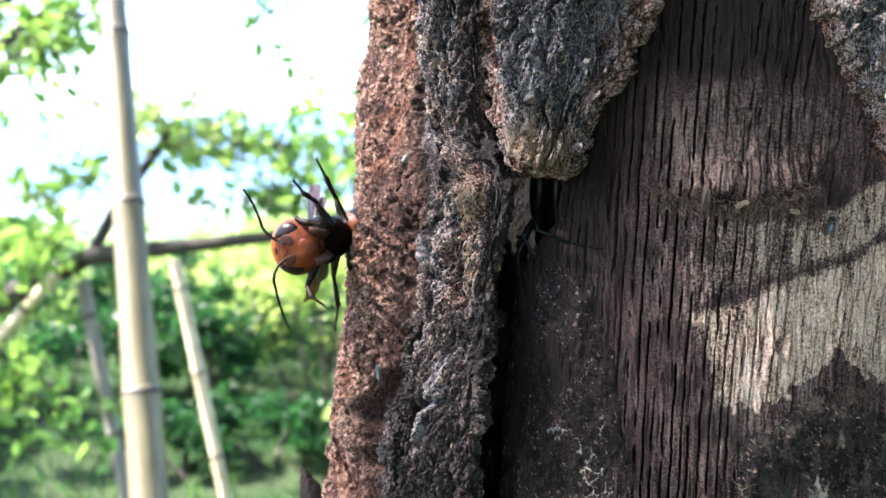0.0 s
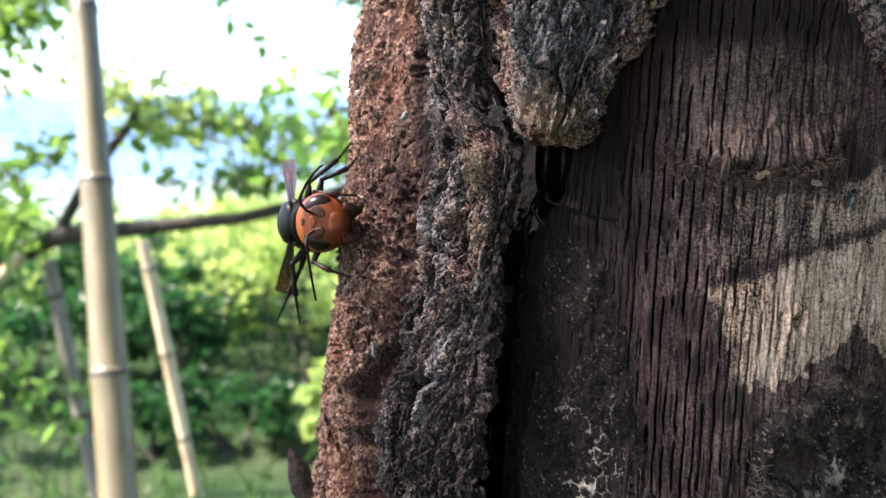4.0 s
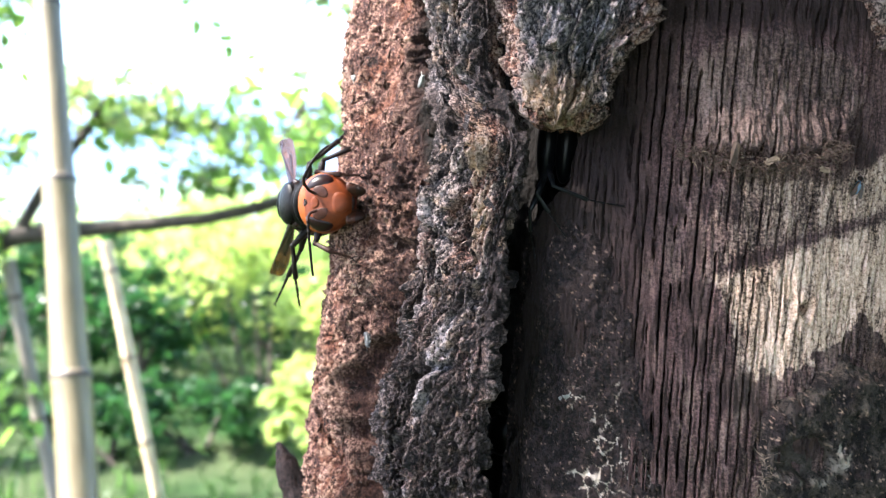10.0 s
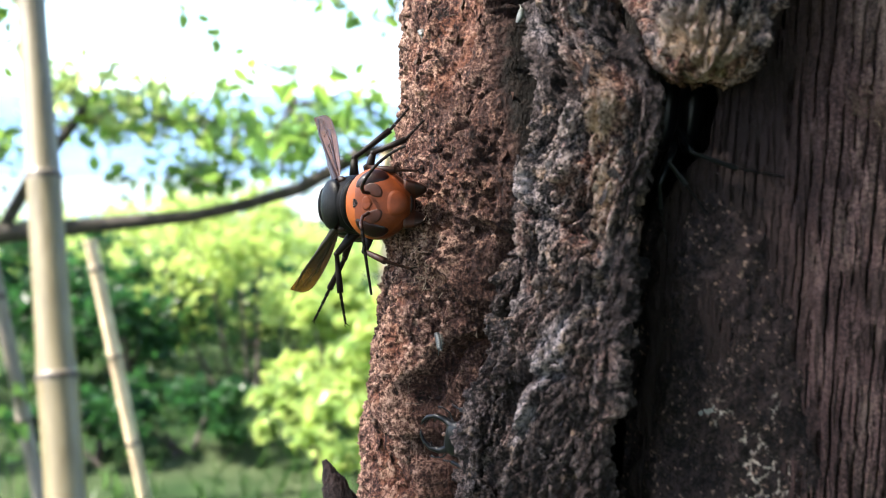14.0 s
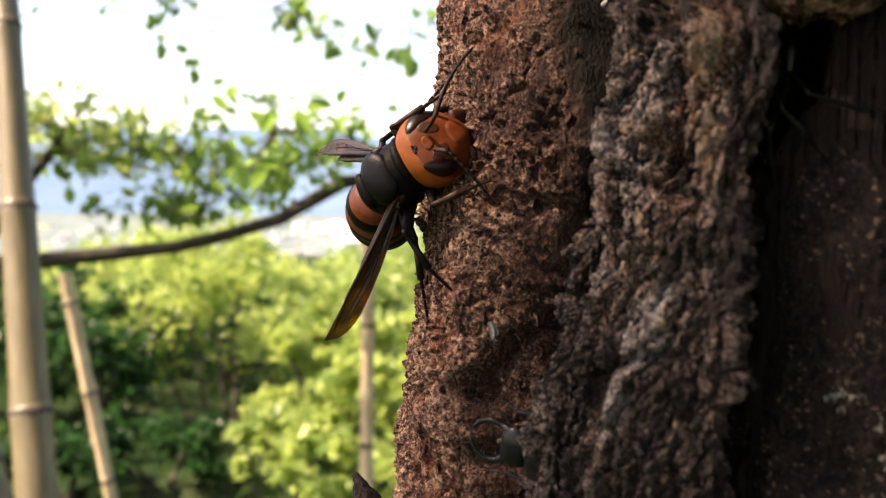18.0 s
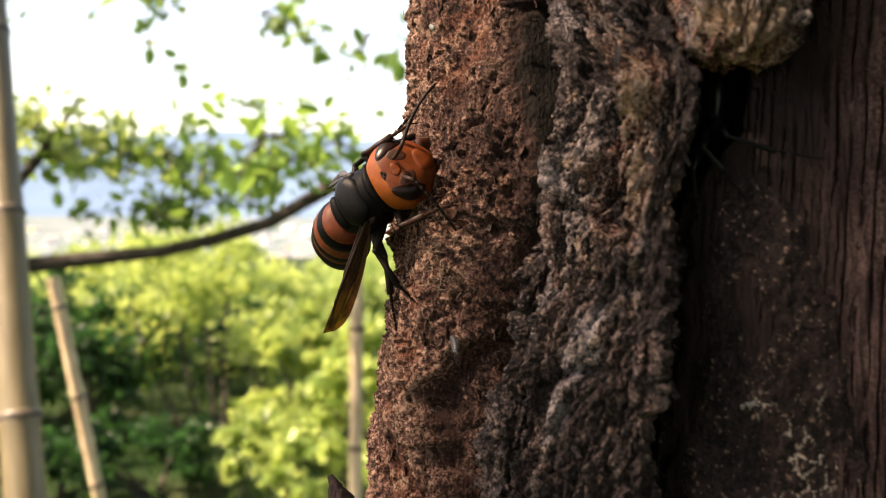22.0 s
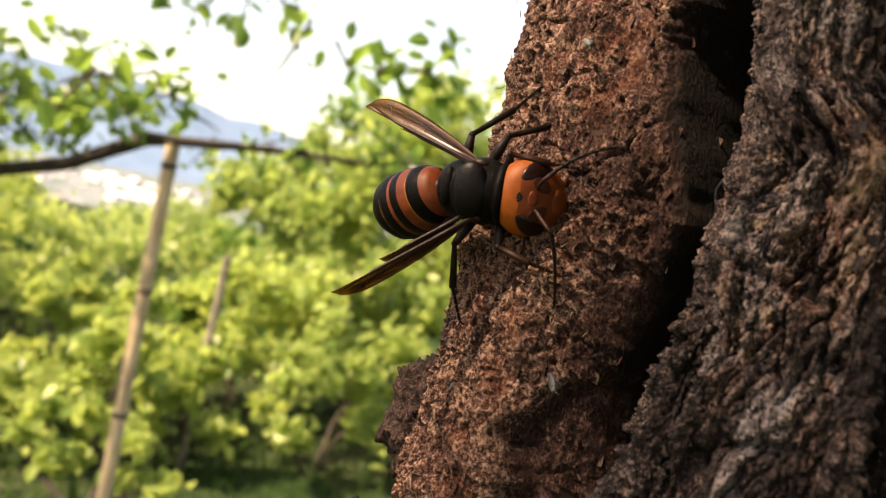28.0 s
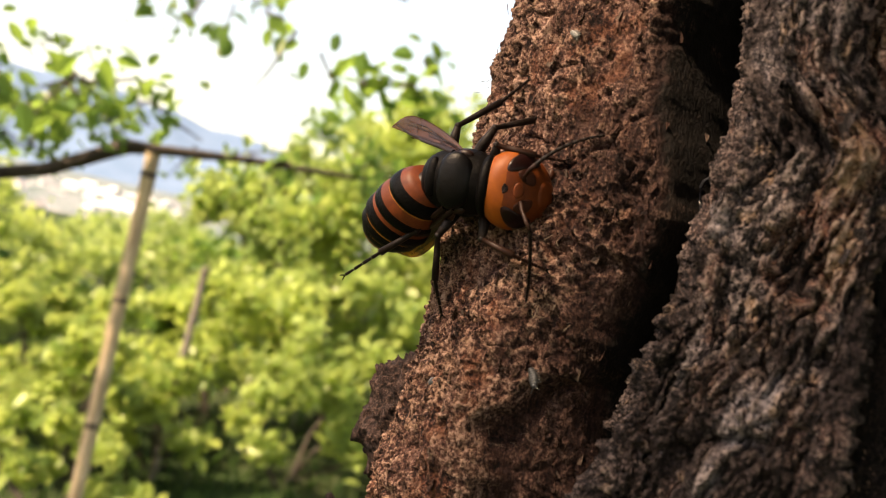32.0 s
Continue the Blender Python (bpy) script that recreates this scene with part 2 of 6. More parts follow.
CRUST = bark("dark_crust", [(0.28, (0.0029, 0.0018, 0.0023)), (0.5, (0.0078, 0.0049, 0.0056)), (0.78, (0.0228, 0.0142, 0.0145))], 520,
             [("net", [(0.2, (0.15, 0.125, 0.108)), (0.8, (0.36, 0.305, 0.265))]), ("dry", [(0.3, (0.1326, 0.0844, 0.0656)), (0.8, (0.3672, 0.2482, 0.1917))]), ("moss", [(0.3, (0.0175, 0.0153, 0.0116)), (0.8, (0.0529, 0.0419, 0.0343))])])
KNOB = bark("knob_bark", [(0.20, (0.0030, 0.0018, 0.0018)), (0.45, (0.0110, 0.0058, 0.0054)), (0.70, (0.0300, 0.0160, 0.0138)), (0.95, (0.085, 0.054, 0.045))], 620)
FAR_BARK = bark("grey_bark", [(0.3, (0.03, 0.022, 0.018)), (0.7, (0.14, 0.10, 0.08))], 160, fine=700)
FIBRE = plain("dry_fibre", (0.022, 0.012, 0.009), (0.085, 0.052, 0.037), 900, 0.9)
FIBRE_PALE = plain("pale_fibre", (0.075, 0.050, 0.036), (0.20, 0.145, 0.105), 900, 0.9)
BAMBOO = plain("dry_bamboo", (0.105, 0.083, 0.045), (0.19, 0.155, 0.09), 9, 0.42, 0.15, 0.001, (6, 6, 1))
BAMBOO_NODE = plain("bamboo_node", (0.02, 0.014, 0.009), (0.06, 0.043, 0.028), 60, 0.6)
STAKE = plain("weathered_stake", (0.30, 0.215, 0.135), (0.72, 0.57, 0.38), 7, 0.6, 0.3, 0.002, (5, 5, 1))
GREY_STAKE = plain("grey_stake", (0.10, 0.085, 0.075), (0.27, 0.23, 0.20), 9, 0.7, 0.3, 0.002, (5, 5, 1))
LIMB = plain("limb_bark", (0.018, 0.014, 0.012), (0.065, 0.050, 0.040), 40, 0.85, 0.6, 0.004)
LEAF = leafy("leaf", (0.032, 0.085, 0.018), (0.13, 0.25, 0.055), (0.36, 0.56, 0.10))
# sunlit, shaded and brightest copies of LEAF, light put into their colour
LEAF_SUNNY = leafy("sunlit_yellow_green_leaf", (0.055, 0.115, 0.026), (0.34, 0.44, 0.13), (0.72, 0.88, 0.28))
LEAF_DARK = leafy("shaded_green_leaf", (0.009, 0.034, 0.012), (0.034, 0.092, 0.028), (0.05, 0.17, 0.04))
LEAF_BRIGHT = leafy("bright_sunlit_leaf", (0.09, 0.17, 0.035), (0.40, 0.50, 0.14), (0.74, 0.86, 0.26))
GRASS = leafy("grass", (0.017, 0.048, 0.014), (0.045, 0.092, 0.025), (0.10, 0.20, 0.05))
# ---- the tree: an old trunk with bark in slabs over bare wood ----
AXIS_X, AXIS_Y = 60.0, 258.0
FOOT = Vector((0.060, 0.258, -1.42))
tree = thing("fruit_tree", BASE @ Matrix.Translation(FOOT), "old fruit tree with cracked grey bark over dark bare wood", "tree")


def curve(z, *knots):
    return np.interp(z, [k[0] for k in knots], [k[1] for k in knots])


def box(g, k):
    """The mean of a grid over a square of 2 k + 1."""
    for axis in (0, 1):
        p = np.concatenate([np.take(g, [0] * (k + 1), axis), g, np.take(g, [-1] * k, axis)], axis)
        c = np.cumsum(p, axis)
        n = g.shape[axis]
        g = (np.take(c, range(2 * k + 1, 2 * k + 1 + n), axis) - np.take(c, range(0, n), axis)) / (2 * k + 1)
    return g


def sheet(name, lo, hi, bottom, top, across, step, radius, material, label=""):
    """A slab of the trunk's surface: radius(turn, height) gives millimetres from the axis, where it exists, and masks."""
    turns = np.linspace(lo, hi, int((hi - lo) * 1.45 / across) + 2)
    heights = np.linspace(bottom, top, int((top - bottom) / step) + 2)
    a, z = np.meshgrid(turns, heights)
    r, there, masks = radius(a, z)
    proud = r - box(r, 5)
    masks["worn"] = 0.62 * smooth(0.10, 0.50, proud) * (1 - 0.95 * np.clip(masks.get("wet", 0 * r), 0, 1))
    a, z = a + (np.random.rand(*a.shape) - 0.5) * across * 0.3 / 1.45, z + (np.random.rand(*z.shape) - 0.5) * step * 0.3
    q = np.radians(a)
    xyz = np.stack([AXIS_X - r * np.sin(q), AXIS_Y - r * np.cos(q), z], -1).reshape(-1, 3) / 1000 - np.array(FOOT)
    rows, cols = a.shape
    i = np.arange(rows * cols).reshape(rows, cols)
    quads = np.stack([i[:-1, :-1], i[1:, :-1], i[1:, 1:], i[:-1, 1:]], -1).reshape(-1, 4)
    if there is not None:
        quads = quads[there.reshape(-1)[quads].all(1)]
    used = np.unique(quads)
    back = np.zeros(rows * cols, dtype=np.int64)
    back[used] = np.arange(len(used))
    me = mesh_of(name, xyz[used], back[quads], material, attributes={k: np.clip(v, 0, 1).reshape(-1)[used] for k, v in masks.items()})
    return part(name, me, tree, label)


def polar(a, r):
    """A place across the trunk: a turn and a distance from the axis, in millimetres."""
    return AXIS_X - r * math.sin(math.radians(a)), AXIS_Y - r * math.cos(math.radians(a))


SKIN = {}


def slab(name, sections, bottom, top, across, step, relief, material, label="", under=0.0):
    """A thick piece of bark swept up the trunk: sections give its outline at some heights, relief(along, height) how far it stands out and its masks."""
    heights = np.linspace(bottom, top, int((top - bottom) / step) + 2)
    levels = [q[0] for q in sections]
    knots = np.stack([np.stack([np.interp(heights, levels, [q[1][k][i] for q in sections]) for i in (0, 1)], -1) for k in range(len(sections[0][1]))], 1)
    ends = np.concatenate([knots[:, :1] * 2 - knots[:, 1:2], knots, knots[:, -1:] * 2 - knots[:, -2:-1]], 1)
    f = np.linspace(0, 1, 16)[None, None, :-1, None]
    p0, p1, p2, p3 = (ends[:, k:k + knots.shape[1] - 1, None, :] for k in range(4))
    fine = 0.5 * (2 * p1 + (p2 - p0) * f + (2 * p0 - 5 * p1 + 4 * p2 - p3) * f ** 2 + (3 * p1 - p0 - 3 * p2 + p3) * f ** 3)
    fine = np.concatenate([fine.reshape(len(heights), -1, 2), knots[:, -1:]], 1)
    run = np.concatenate([np.zeros((len(heights), 1)), np.cumsum(np.linalg.norm(np.diff(fine, axis=1), axis=2) + 1e-6, 1)], 1)
    long = float(run[:, -1].max())
    u = np.linspace(0, 1, int(long / across) + 2)
    path = np.stack([np.stack([np.interp(u * r[-1], r, row[:, i]) for i in (0, 1)], -1) for r, row in zip(run, fine)])
    along = np.gradient(path, axis=1)
    along /= np.linalg.norm(along, axis=2)[..., None] + 1e-9
    out = np.stack([along[..., 1], -along[..., 0]], -1)
    out = np.stack([box(out[..., 0], 6), box(out[..., 1], 6)], -1)
    uu, z = np.meshgrid(u, heights)
    h, masks = relief(uu, (uu - 0.5) * long, z)
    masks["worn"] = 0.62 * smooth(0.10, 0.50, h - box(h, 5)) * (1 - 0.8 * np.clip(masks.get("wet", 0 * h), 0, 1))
    z = z + (np.random.rand(*z.shape) - 0.5) * step * 0.3 + under * fbm((uu - 0.5) * long / 1.5, z / 6, 331, 3) * smooth(bottom + 3.0, bottom + 0.5, z)
    path = path + out * h[..., None]
    xyz = np.concatenate([path, z[..., None]], -1) / 1000 - np.array(FOOT)
    rows, cols = z.shape
    i = np.arange(rows * cols).reshape(rows, cols)
    quads = np.stack([i[:-1, :-1], i[1:, :-1], i[1:, 1:], i[:-1, 1:]], -1).reshape(-1, 4)
    SKIN[name] = (xyz, out, uu)
    me = mesh_of(name, xyz.reshape(-1, 3), quads, material, attributes={k: np.clip(v, 0, 1).ravel() for k, v in masks.items()})
    return part(name, me, tree, label)


def ledges(n, levels, sharp):
    """Broken layers: a step up wherever n passes a level."""
    total = 0
    for c in levels:
        total = total + smooth(c - sharp, c + sharp, n)
    return total


def void_right(z):
    return curve(z, (-95, 41), (-57, 39), (-40, 38), (-24, 36.8), (-12, 36), (-4, 34.6), (3, 31.5), (6, 29.6), (14, 28.4), (20, 27), (40, 18), (110, 12))


def bare_wood(a, z):
    s = a * 1.4
    r = 77.5 + 0.6 * fbm(s / 9, z / 22, 3) + 0.28 * fbm(s / 0.7, z / 5, 5, 3) + 0.12 * fbm(s / 0.4, z / 0.8, 6, 2)
    # long drying cracks along the grain
    lean = s + 0.6 * np.sin(z / 30) + 0.22 * fbm(z / 7, s / 9, 11, 3) + 0.10 * fbm(z / 1.8, s / 2, 12, 2) + curve(a, (-32, 0.24), (-18, 0.19), (2, 0.08), (14, 0.05), (40, 0.03)) * z
    lane = lean / 2.0
    k = np.floor(lane)
    off = (hashed(k, k * 0, 21) - 0.5) * 0.4
    gap = np.abs(lane - k - 0.5 - off) * 2.0
    run = value(k * 7.3, z / 8.0 + hashed(k, k * 0, 22) * 50, 23) + 0.5 * value(k * 3.1, z / 2.6, 24) + 0.3 * fbm(s / 9, z / 12, 25, 2)
    width = 0.21 * smooth(-0.35, 0.35, run)
    width = width * (1 - 0.75 * smooth(12, 22, a))
    crack = smooth(1.0, 0.55, gap / (width + 0.03)) * smooth(0.01, 0.10, width)
    lane2 = lean / 1.15
    k2 = np.floor(lane2)
    gap2 = np.abs(lane2 - k2 - 0.5 - (hashed(k2, k2 * 0, 34) - 0.5) * 0.5) * 1.15
    run2 = value(k2 * 5.3, z / 8.0 + hashed(k2, k2 * 0, 31) * 50, 33)
    crack2 = smooth(0.16, 0.05, gap2) * smooth(0.25, 0.7, run2)
    r = r - 4.0 * crack - 1.2 * crack2
    # the oval patch where old wood still stands proud, eaten away beneath
    e = np.hypot((a - 0.5) / 13.5, (z - 21) / 12.5) + 0.07 * fbm(s / 4, z / 4, 41)
    e = e + 0.10 * fbm(s / 1.6, z / 1.6, 42)
    oval = smooth(1.10, 0.80, e)
    r = r + oval * (0.8 + 2.6 * smooth(22, 9, z)) + oval * 0.25 * fbm(s / 0.8, z / 1.6, 43, 3)
    # a small knot
    kd = np.hypot((a + 4.4) * 1.4, (z + 19.0) * 0.8)
    r = r - 2.6 * smooth(1.4, 0.5, kd) + 0.5 * np.exp(-((kd - 1.9) / 0.6) ** 2)
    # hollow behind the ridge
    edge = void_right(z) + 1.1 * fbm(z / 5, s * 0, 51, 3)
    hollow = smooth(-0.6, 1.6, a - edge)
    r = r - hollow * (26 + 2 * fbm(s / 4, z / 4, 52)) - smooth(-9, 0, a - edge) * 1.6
    under = smooth(34, 20, z) * smooth(8, 16, z) * smooth(14, 22, a)
    r = r - 2.0 * under
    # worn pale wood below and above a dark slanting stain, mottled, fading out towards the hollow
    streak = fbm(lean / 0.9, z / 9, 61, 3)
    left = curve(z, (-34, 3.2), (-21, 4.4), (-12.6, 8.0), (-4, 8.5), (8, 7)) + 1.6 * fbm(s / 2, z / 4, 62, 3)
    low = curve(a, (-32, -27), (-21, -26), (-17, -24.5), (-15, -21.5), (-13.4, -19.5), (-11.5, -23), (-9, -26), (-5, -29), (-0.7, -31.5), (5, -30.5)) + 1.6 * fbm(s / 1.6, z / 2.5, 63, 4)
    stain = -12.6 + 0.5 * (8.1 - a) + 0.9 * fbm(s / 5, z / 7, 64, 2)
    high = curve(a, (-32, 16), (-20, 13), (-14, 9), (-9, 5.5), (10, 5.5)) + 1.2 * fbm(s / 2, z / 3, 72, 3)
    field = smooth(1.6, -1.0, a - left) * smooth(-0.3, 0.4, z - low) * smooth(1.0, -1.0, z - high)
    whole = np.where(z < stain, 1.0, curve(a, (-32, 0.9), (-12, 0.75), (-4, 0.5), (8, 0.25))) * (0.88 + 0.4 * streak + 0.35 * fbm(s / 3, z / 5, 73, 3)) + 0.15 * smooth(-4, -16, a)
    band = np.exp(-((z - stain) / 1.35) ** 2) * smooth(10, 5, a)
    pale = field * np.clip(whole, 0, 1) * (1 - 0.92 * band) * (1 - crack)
    grey = np.maximum(oval * 0.85, smooth(24, 8, a + 4 * fbm(s / 4, z / 7, 65)) * smooth(11, 5, z) * (0.45 + 0.2 * smooth(9, 4, a) + 0.5 * fbm(s / 1.6, z / 6, 66, 3)))
    grey = grey * (1 - 0.8 * band) * (1 - 0.7 * crack)
    # darker towards the hollow, near the top, in patches and in the cracks
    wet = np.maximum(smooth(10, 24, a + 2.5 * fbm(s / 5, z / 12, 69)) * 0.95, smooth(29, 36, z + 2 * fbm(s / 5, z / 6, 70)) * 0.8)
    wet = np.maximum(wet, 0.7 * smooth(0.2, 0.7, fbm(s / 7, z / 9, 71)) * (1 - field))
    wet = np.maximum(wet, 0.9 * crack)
    # the hollow's shade is put into the wood's colour
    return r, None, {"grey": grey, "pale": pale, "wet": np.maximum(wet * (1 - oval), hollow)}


def inner_bark(a, z):
    s = a * 1.45
    lip = curve(z, (-95, 64.5), (-62, 64.5), (-49, 65.5), (-35, 67.8), (-23.5, 66.0), (-12, 62.6), (1, 59.4), (9, 60.6), (16, 62.0), (25, 64.0), (33, 65.5), (60, 65), (112, 62)) - 59.4
    e = a - lip * smooth(80, 67, a) + 0.35 * fbm(z / 7, s / 6, 100, 2)
    base = curve(e, (40, 48), (55, 49), (58.6, 52), (60.0, 62), (61.4, 70.5), (63.6, 74.0), (67, 75.6), (71, 78.2), (75, 81.2), (80, 84.2), (86, 85.7), (94, 85.2), (103, 82), (113, 77.0), (125, 73), (140, 71))
    base = base - 0.085 * z * smooth(60, 74, a) + 1.0 * fbm(s / 14, z / 18, 103)
    w, v = 1.5 * fbm(s / 5, z / 6, 104), 1.5 * fbm(s / 6 + 4, z / 5, 106)
    layer = fbm((s + w) / 5.0, (z + v) / 12.0, 105, 5, 0.55)
    # a net of raised cork round shallow pits, finer cork upon it, long fibres, broken layers
    net, tag = cells((s + 0.8 * w) / 2.1, (z + 0.8 * v) / 3.0, 107)
    net2, tag2 = cells((s - 0.5 * v) / 0.95, (z + 0.5 * w) / 1.4, 108)
    fibre = fbm(s / 0.55, (z + 2.5 * fbm(s / 6, z / 9, 110, 2)) / 4.0, 109, 3)
    grain = fbm(s / 0.7, z / 0.9, 111, 3)
    patch = smooth(-0.55, 0.1, fbm(s / 9, z / 12, 112, 3))
    fissure = np.abs(fbm((s + w) / 7, (z - v) / 16, 113, 4))
    calm = smooth(60.5, 65.0, e)
    r = base - 0.3 + calm * 0.55 * ledges(layer, (-0.45, -0.1, 0.2, 0.5), 0.03) - 0.9
    r = r + calm * patch * (0.95 * smooth(0.30, 0.0, net) - 0.3 * smooth(0.25, 0.6, net) * tag) + calm * 0.34 * smooth(0.3, 0.0, net2) * (0.4 + 0.6 * tag) + calm * (1 - 0.6 * patch) * 0.42 * fibre + 0.17 * grain
    r = r + 1.0 * fbm((s - v) / 5.5, (z + w) / 8, 156, 3) + 1.1 * fbm((s + w) / 10, (z + v) / 17, 119, 3)
    r = r - calm * 1.5 * smooth(0.08, 0.0, fissure) - calm * 0.7 * smooth(0.62, 0.84, fbm((s + v) / 3.4, (z + w) / 5.0, 117, 3))
    # worn hollows: a long slanting one below the feeding place and a sunken field beneath it, walled on the outer side
    slant = np.hypot((a - 66.5 - 0.20 * (z + 18)) / 4.8, (z + 15) / 11) + 0.16 * fbm(s / 4, z / 5, 121)
    r = r - 3.6 * smooth(1.0, 0.62, slant) * smooth(76, 69, a)
    rim = np.exp(-((a - 71.8 - 0.42 * (z + 18) + 1.0 * fbm(z / 4, s / 9, 126, 2)) / 1.3) ** 2) * smooth(-33, -26, z) * smooth(2, -5, z)
    r = r + 1.7 * rim
    wall = curve(z, (-95, 71), (-60, 73.5), (-52, 76.2), (-46, 77.2), (-39, 76.6), (-33, 74.0), (-29, 70)) + 1.0 * fbm(s / 5, z / 5, 122)
    field = smooth(0.5, -0.9, a - wall) * smooth(-27.5, -31.5, z + 1.2 * fbm(s / 4, z / 4, 123))
    r = r - 7.0 * field * smooth(60, 66, a) + 0.9 * field * fbm(s / 1.6, z / 8, 124, 3) - 0.6 * field * (net < 0.1)
    lump = np.exp(-(((a - 80) / 4.0) ** 2 + ((z + 46) / 6.5) ** 2)) + 0.8 * np.exp(-(((a - 82) / 6) ** 2 + ((z + 70) / 9.0) ** 2))
    r = r + 2.4 * lump
    pit = np.hypot((a - 63.5) * 1.1, (z - 37) * 0.7) + 1.2 * fbm(s / 2.5, z / 2.5, 125)
    r = r - 4.5 * smooth(6.5, 3.5, pit)
    holes = 0
    for ha, hz, hr in ((76.8, -5.8, 0.7), (73.5, 6, 0.6), (84, 20, 0.7), (70, -24, 0.9), (72.0, 22.4, 0.7), (80.5, -34, 0.7), (78, -15.5, 0.6)):
        holes = holes + smooth(hr * 1.3, hr * 0.6, np.hypot((a - ha) * 1.45, z - hz))
    r = r - 2.5 * np.clip(holes, 0, 1)
    # the groove's shade is added to its dark bark colour, deepest in the crevice
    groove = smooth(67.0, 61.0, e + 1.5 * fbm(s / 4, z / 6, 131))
    dry = smooth(0.0, 0.45, fbm((s + w) / 3.0, (z + v) / 4.5, 141, 4)) * smooth(0.0, 0.35, layer) * 0.7 * (1 - field)
    dry = np.maximum(dry, 0.75 * smooth(0.16, 0.02, net) * patch * smooth(-0.3, 0.3, fbm(s / 4, z / 5, 146, 3)) * (1 - field) * smooth(66, 70, a))
    feed = np.exp(-(((a - 77) / 6) ** 2 + ((z + 15) / 7) ** 2))
    dry = np.maximum(dry, feed * smooth(-0.2, 0.5, grain + fbm(s / 3, z / 3, 142)) * 1.1)
    dry = np.maximum(dry, smooth(80, 90, a) * smooth(0.1, 0.6, fbm(s / 2, z / 5, 143)) * 0.6)
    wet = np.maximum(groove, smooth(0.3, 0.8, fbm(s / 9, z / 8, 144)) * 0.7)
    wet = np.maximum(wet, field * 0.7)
    # darker towards the groove, in uneven patches
    inward_dark = smooth(79, 71, a + 3.0 * fbm(s / 7, z / 10, 147)) * smooth(30, 8, z + 6 * fbm(s / 6, z / 9, 148))
    inward_dark = np.maximum(inward_dark, 0.9 * smooth(75, 67, a + 3.0 * fbm(s / 6, z / 9, 149)))
    dry = dry * (1 - 0.65 * inward_dark)
    wet = np.maximum(wet, inward_dark * 0.8)
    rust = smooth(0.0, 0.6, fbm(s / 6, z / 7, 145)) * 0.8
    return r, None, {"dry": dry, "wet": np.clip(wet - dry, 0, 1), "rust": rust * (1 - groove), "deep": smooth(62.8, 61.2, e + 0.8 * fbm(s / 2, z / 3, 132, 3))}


def plates(s, z, seed, wide=5.0, tall=11.0):
    """Old bark: uneven plates parted by cracks, each broken into smaller flakes, wrinkled and rough."""
    w, v = 2.4 * fbm(s / 6, z / 9, seed), 3.0 * fbm(s / 8 + 9, z / 7, seed + 1)
    joint, tag = cells((s + w) / wide, (z + v) / tall, seed + 2)
    joint2, tag2 = cells((s + 1.2 * w) / (wide * 0.46), (z - v) / (tall * 0.36), seed + 5)
    joint3, tag3 = cells((s - w) / 1.05, (z + 0.6 * v) / 1.6, seed + 11)
    fold = np.abs(fbm((s + w) / 1.9, (z + v) / 4.2, seed + 8, 3, 0.55))
    ragged = fbm(s / 1.2, z / 1.7, seed + 21, 4, 0.6)
    h = 2.4 * fbm((s - w) / 8, (z + v) / 15, seed + 14, 3) + 3.4 * (tag - 0.5) * smooth(0, 0.10, joint) - 3.2 * smooth(0.10, 0.0, joint) * smooth(-0.5, 0.1, fbm(s / 7, z / 11, seed + 15))
    h = h + 1.9 * (tag2 - 0.5) * smooth(0, 0.10, joint2) - 1.0 * smooth(0.12, 0.0, joint2) + 0.45 * (tag3 - 0.5) * smooth(0, 0.2, joint3) - 0.22 * smooth(0.12, 0, joint3)
    h = h + 0.55 * (fold - 0.3) + 0.75 * ragged + 0.30 * fbm(s / 0.6, z / 0.8, seed + 17, 3)
    return h, tag, tag2


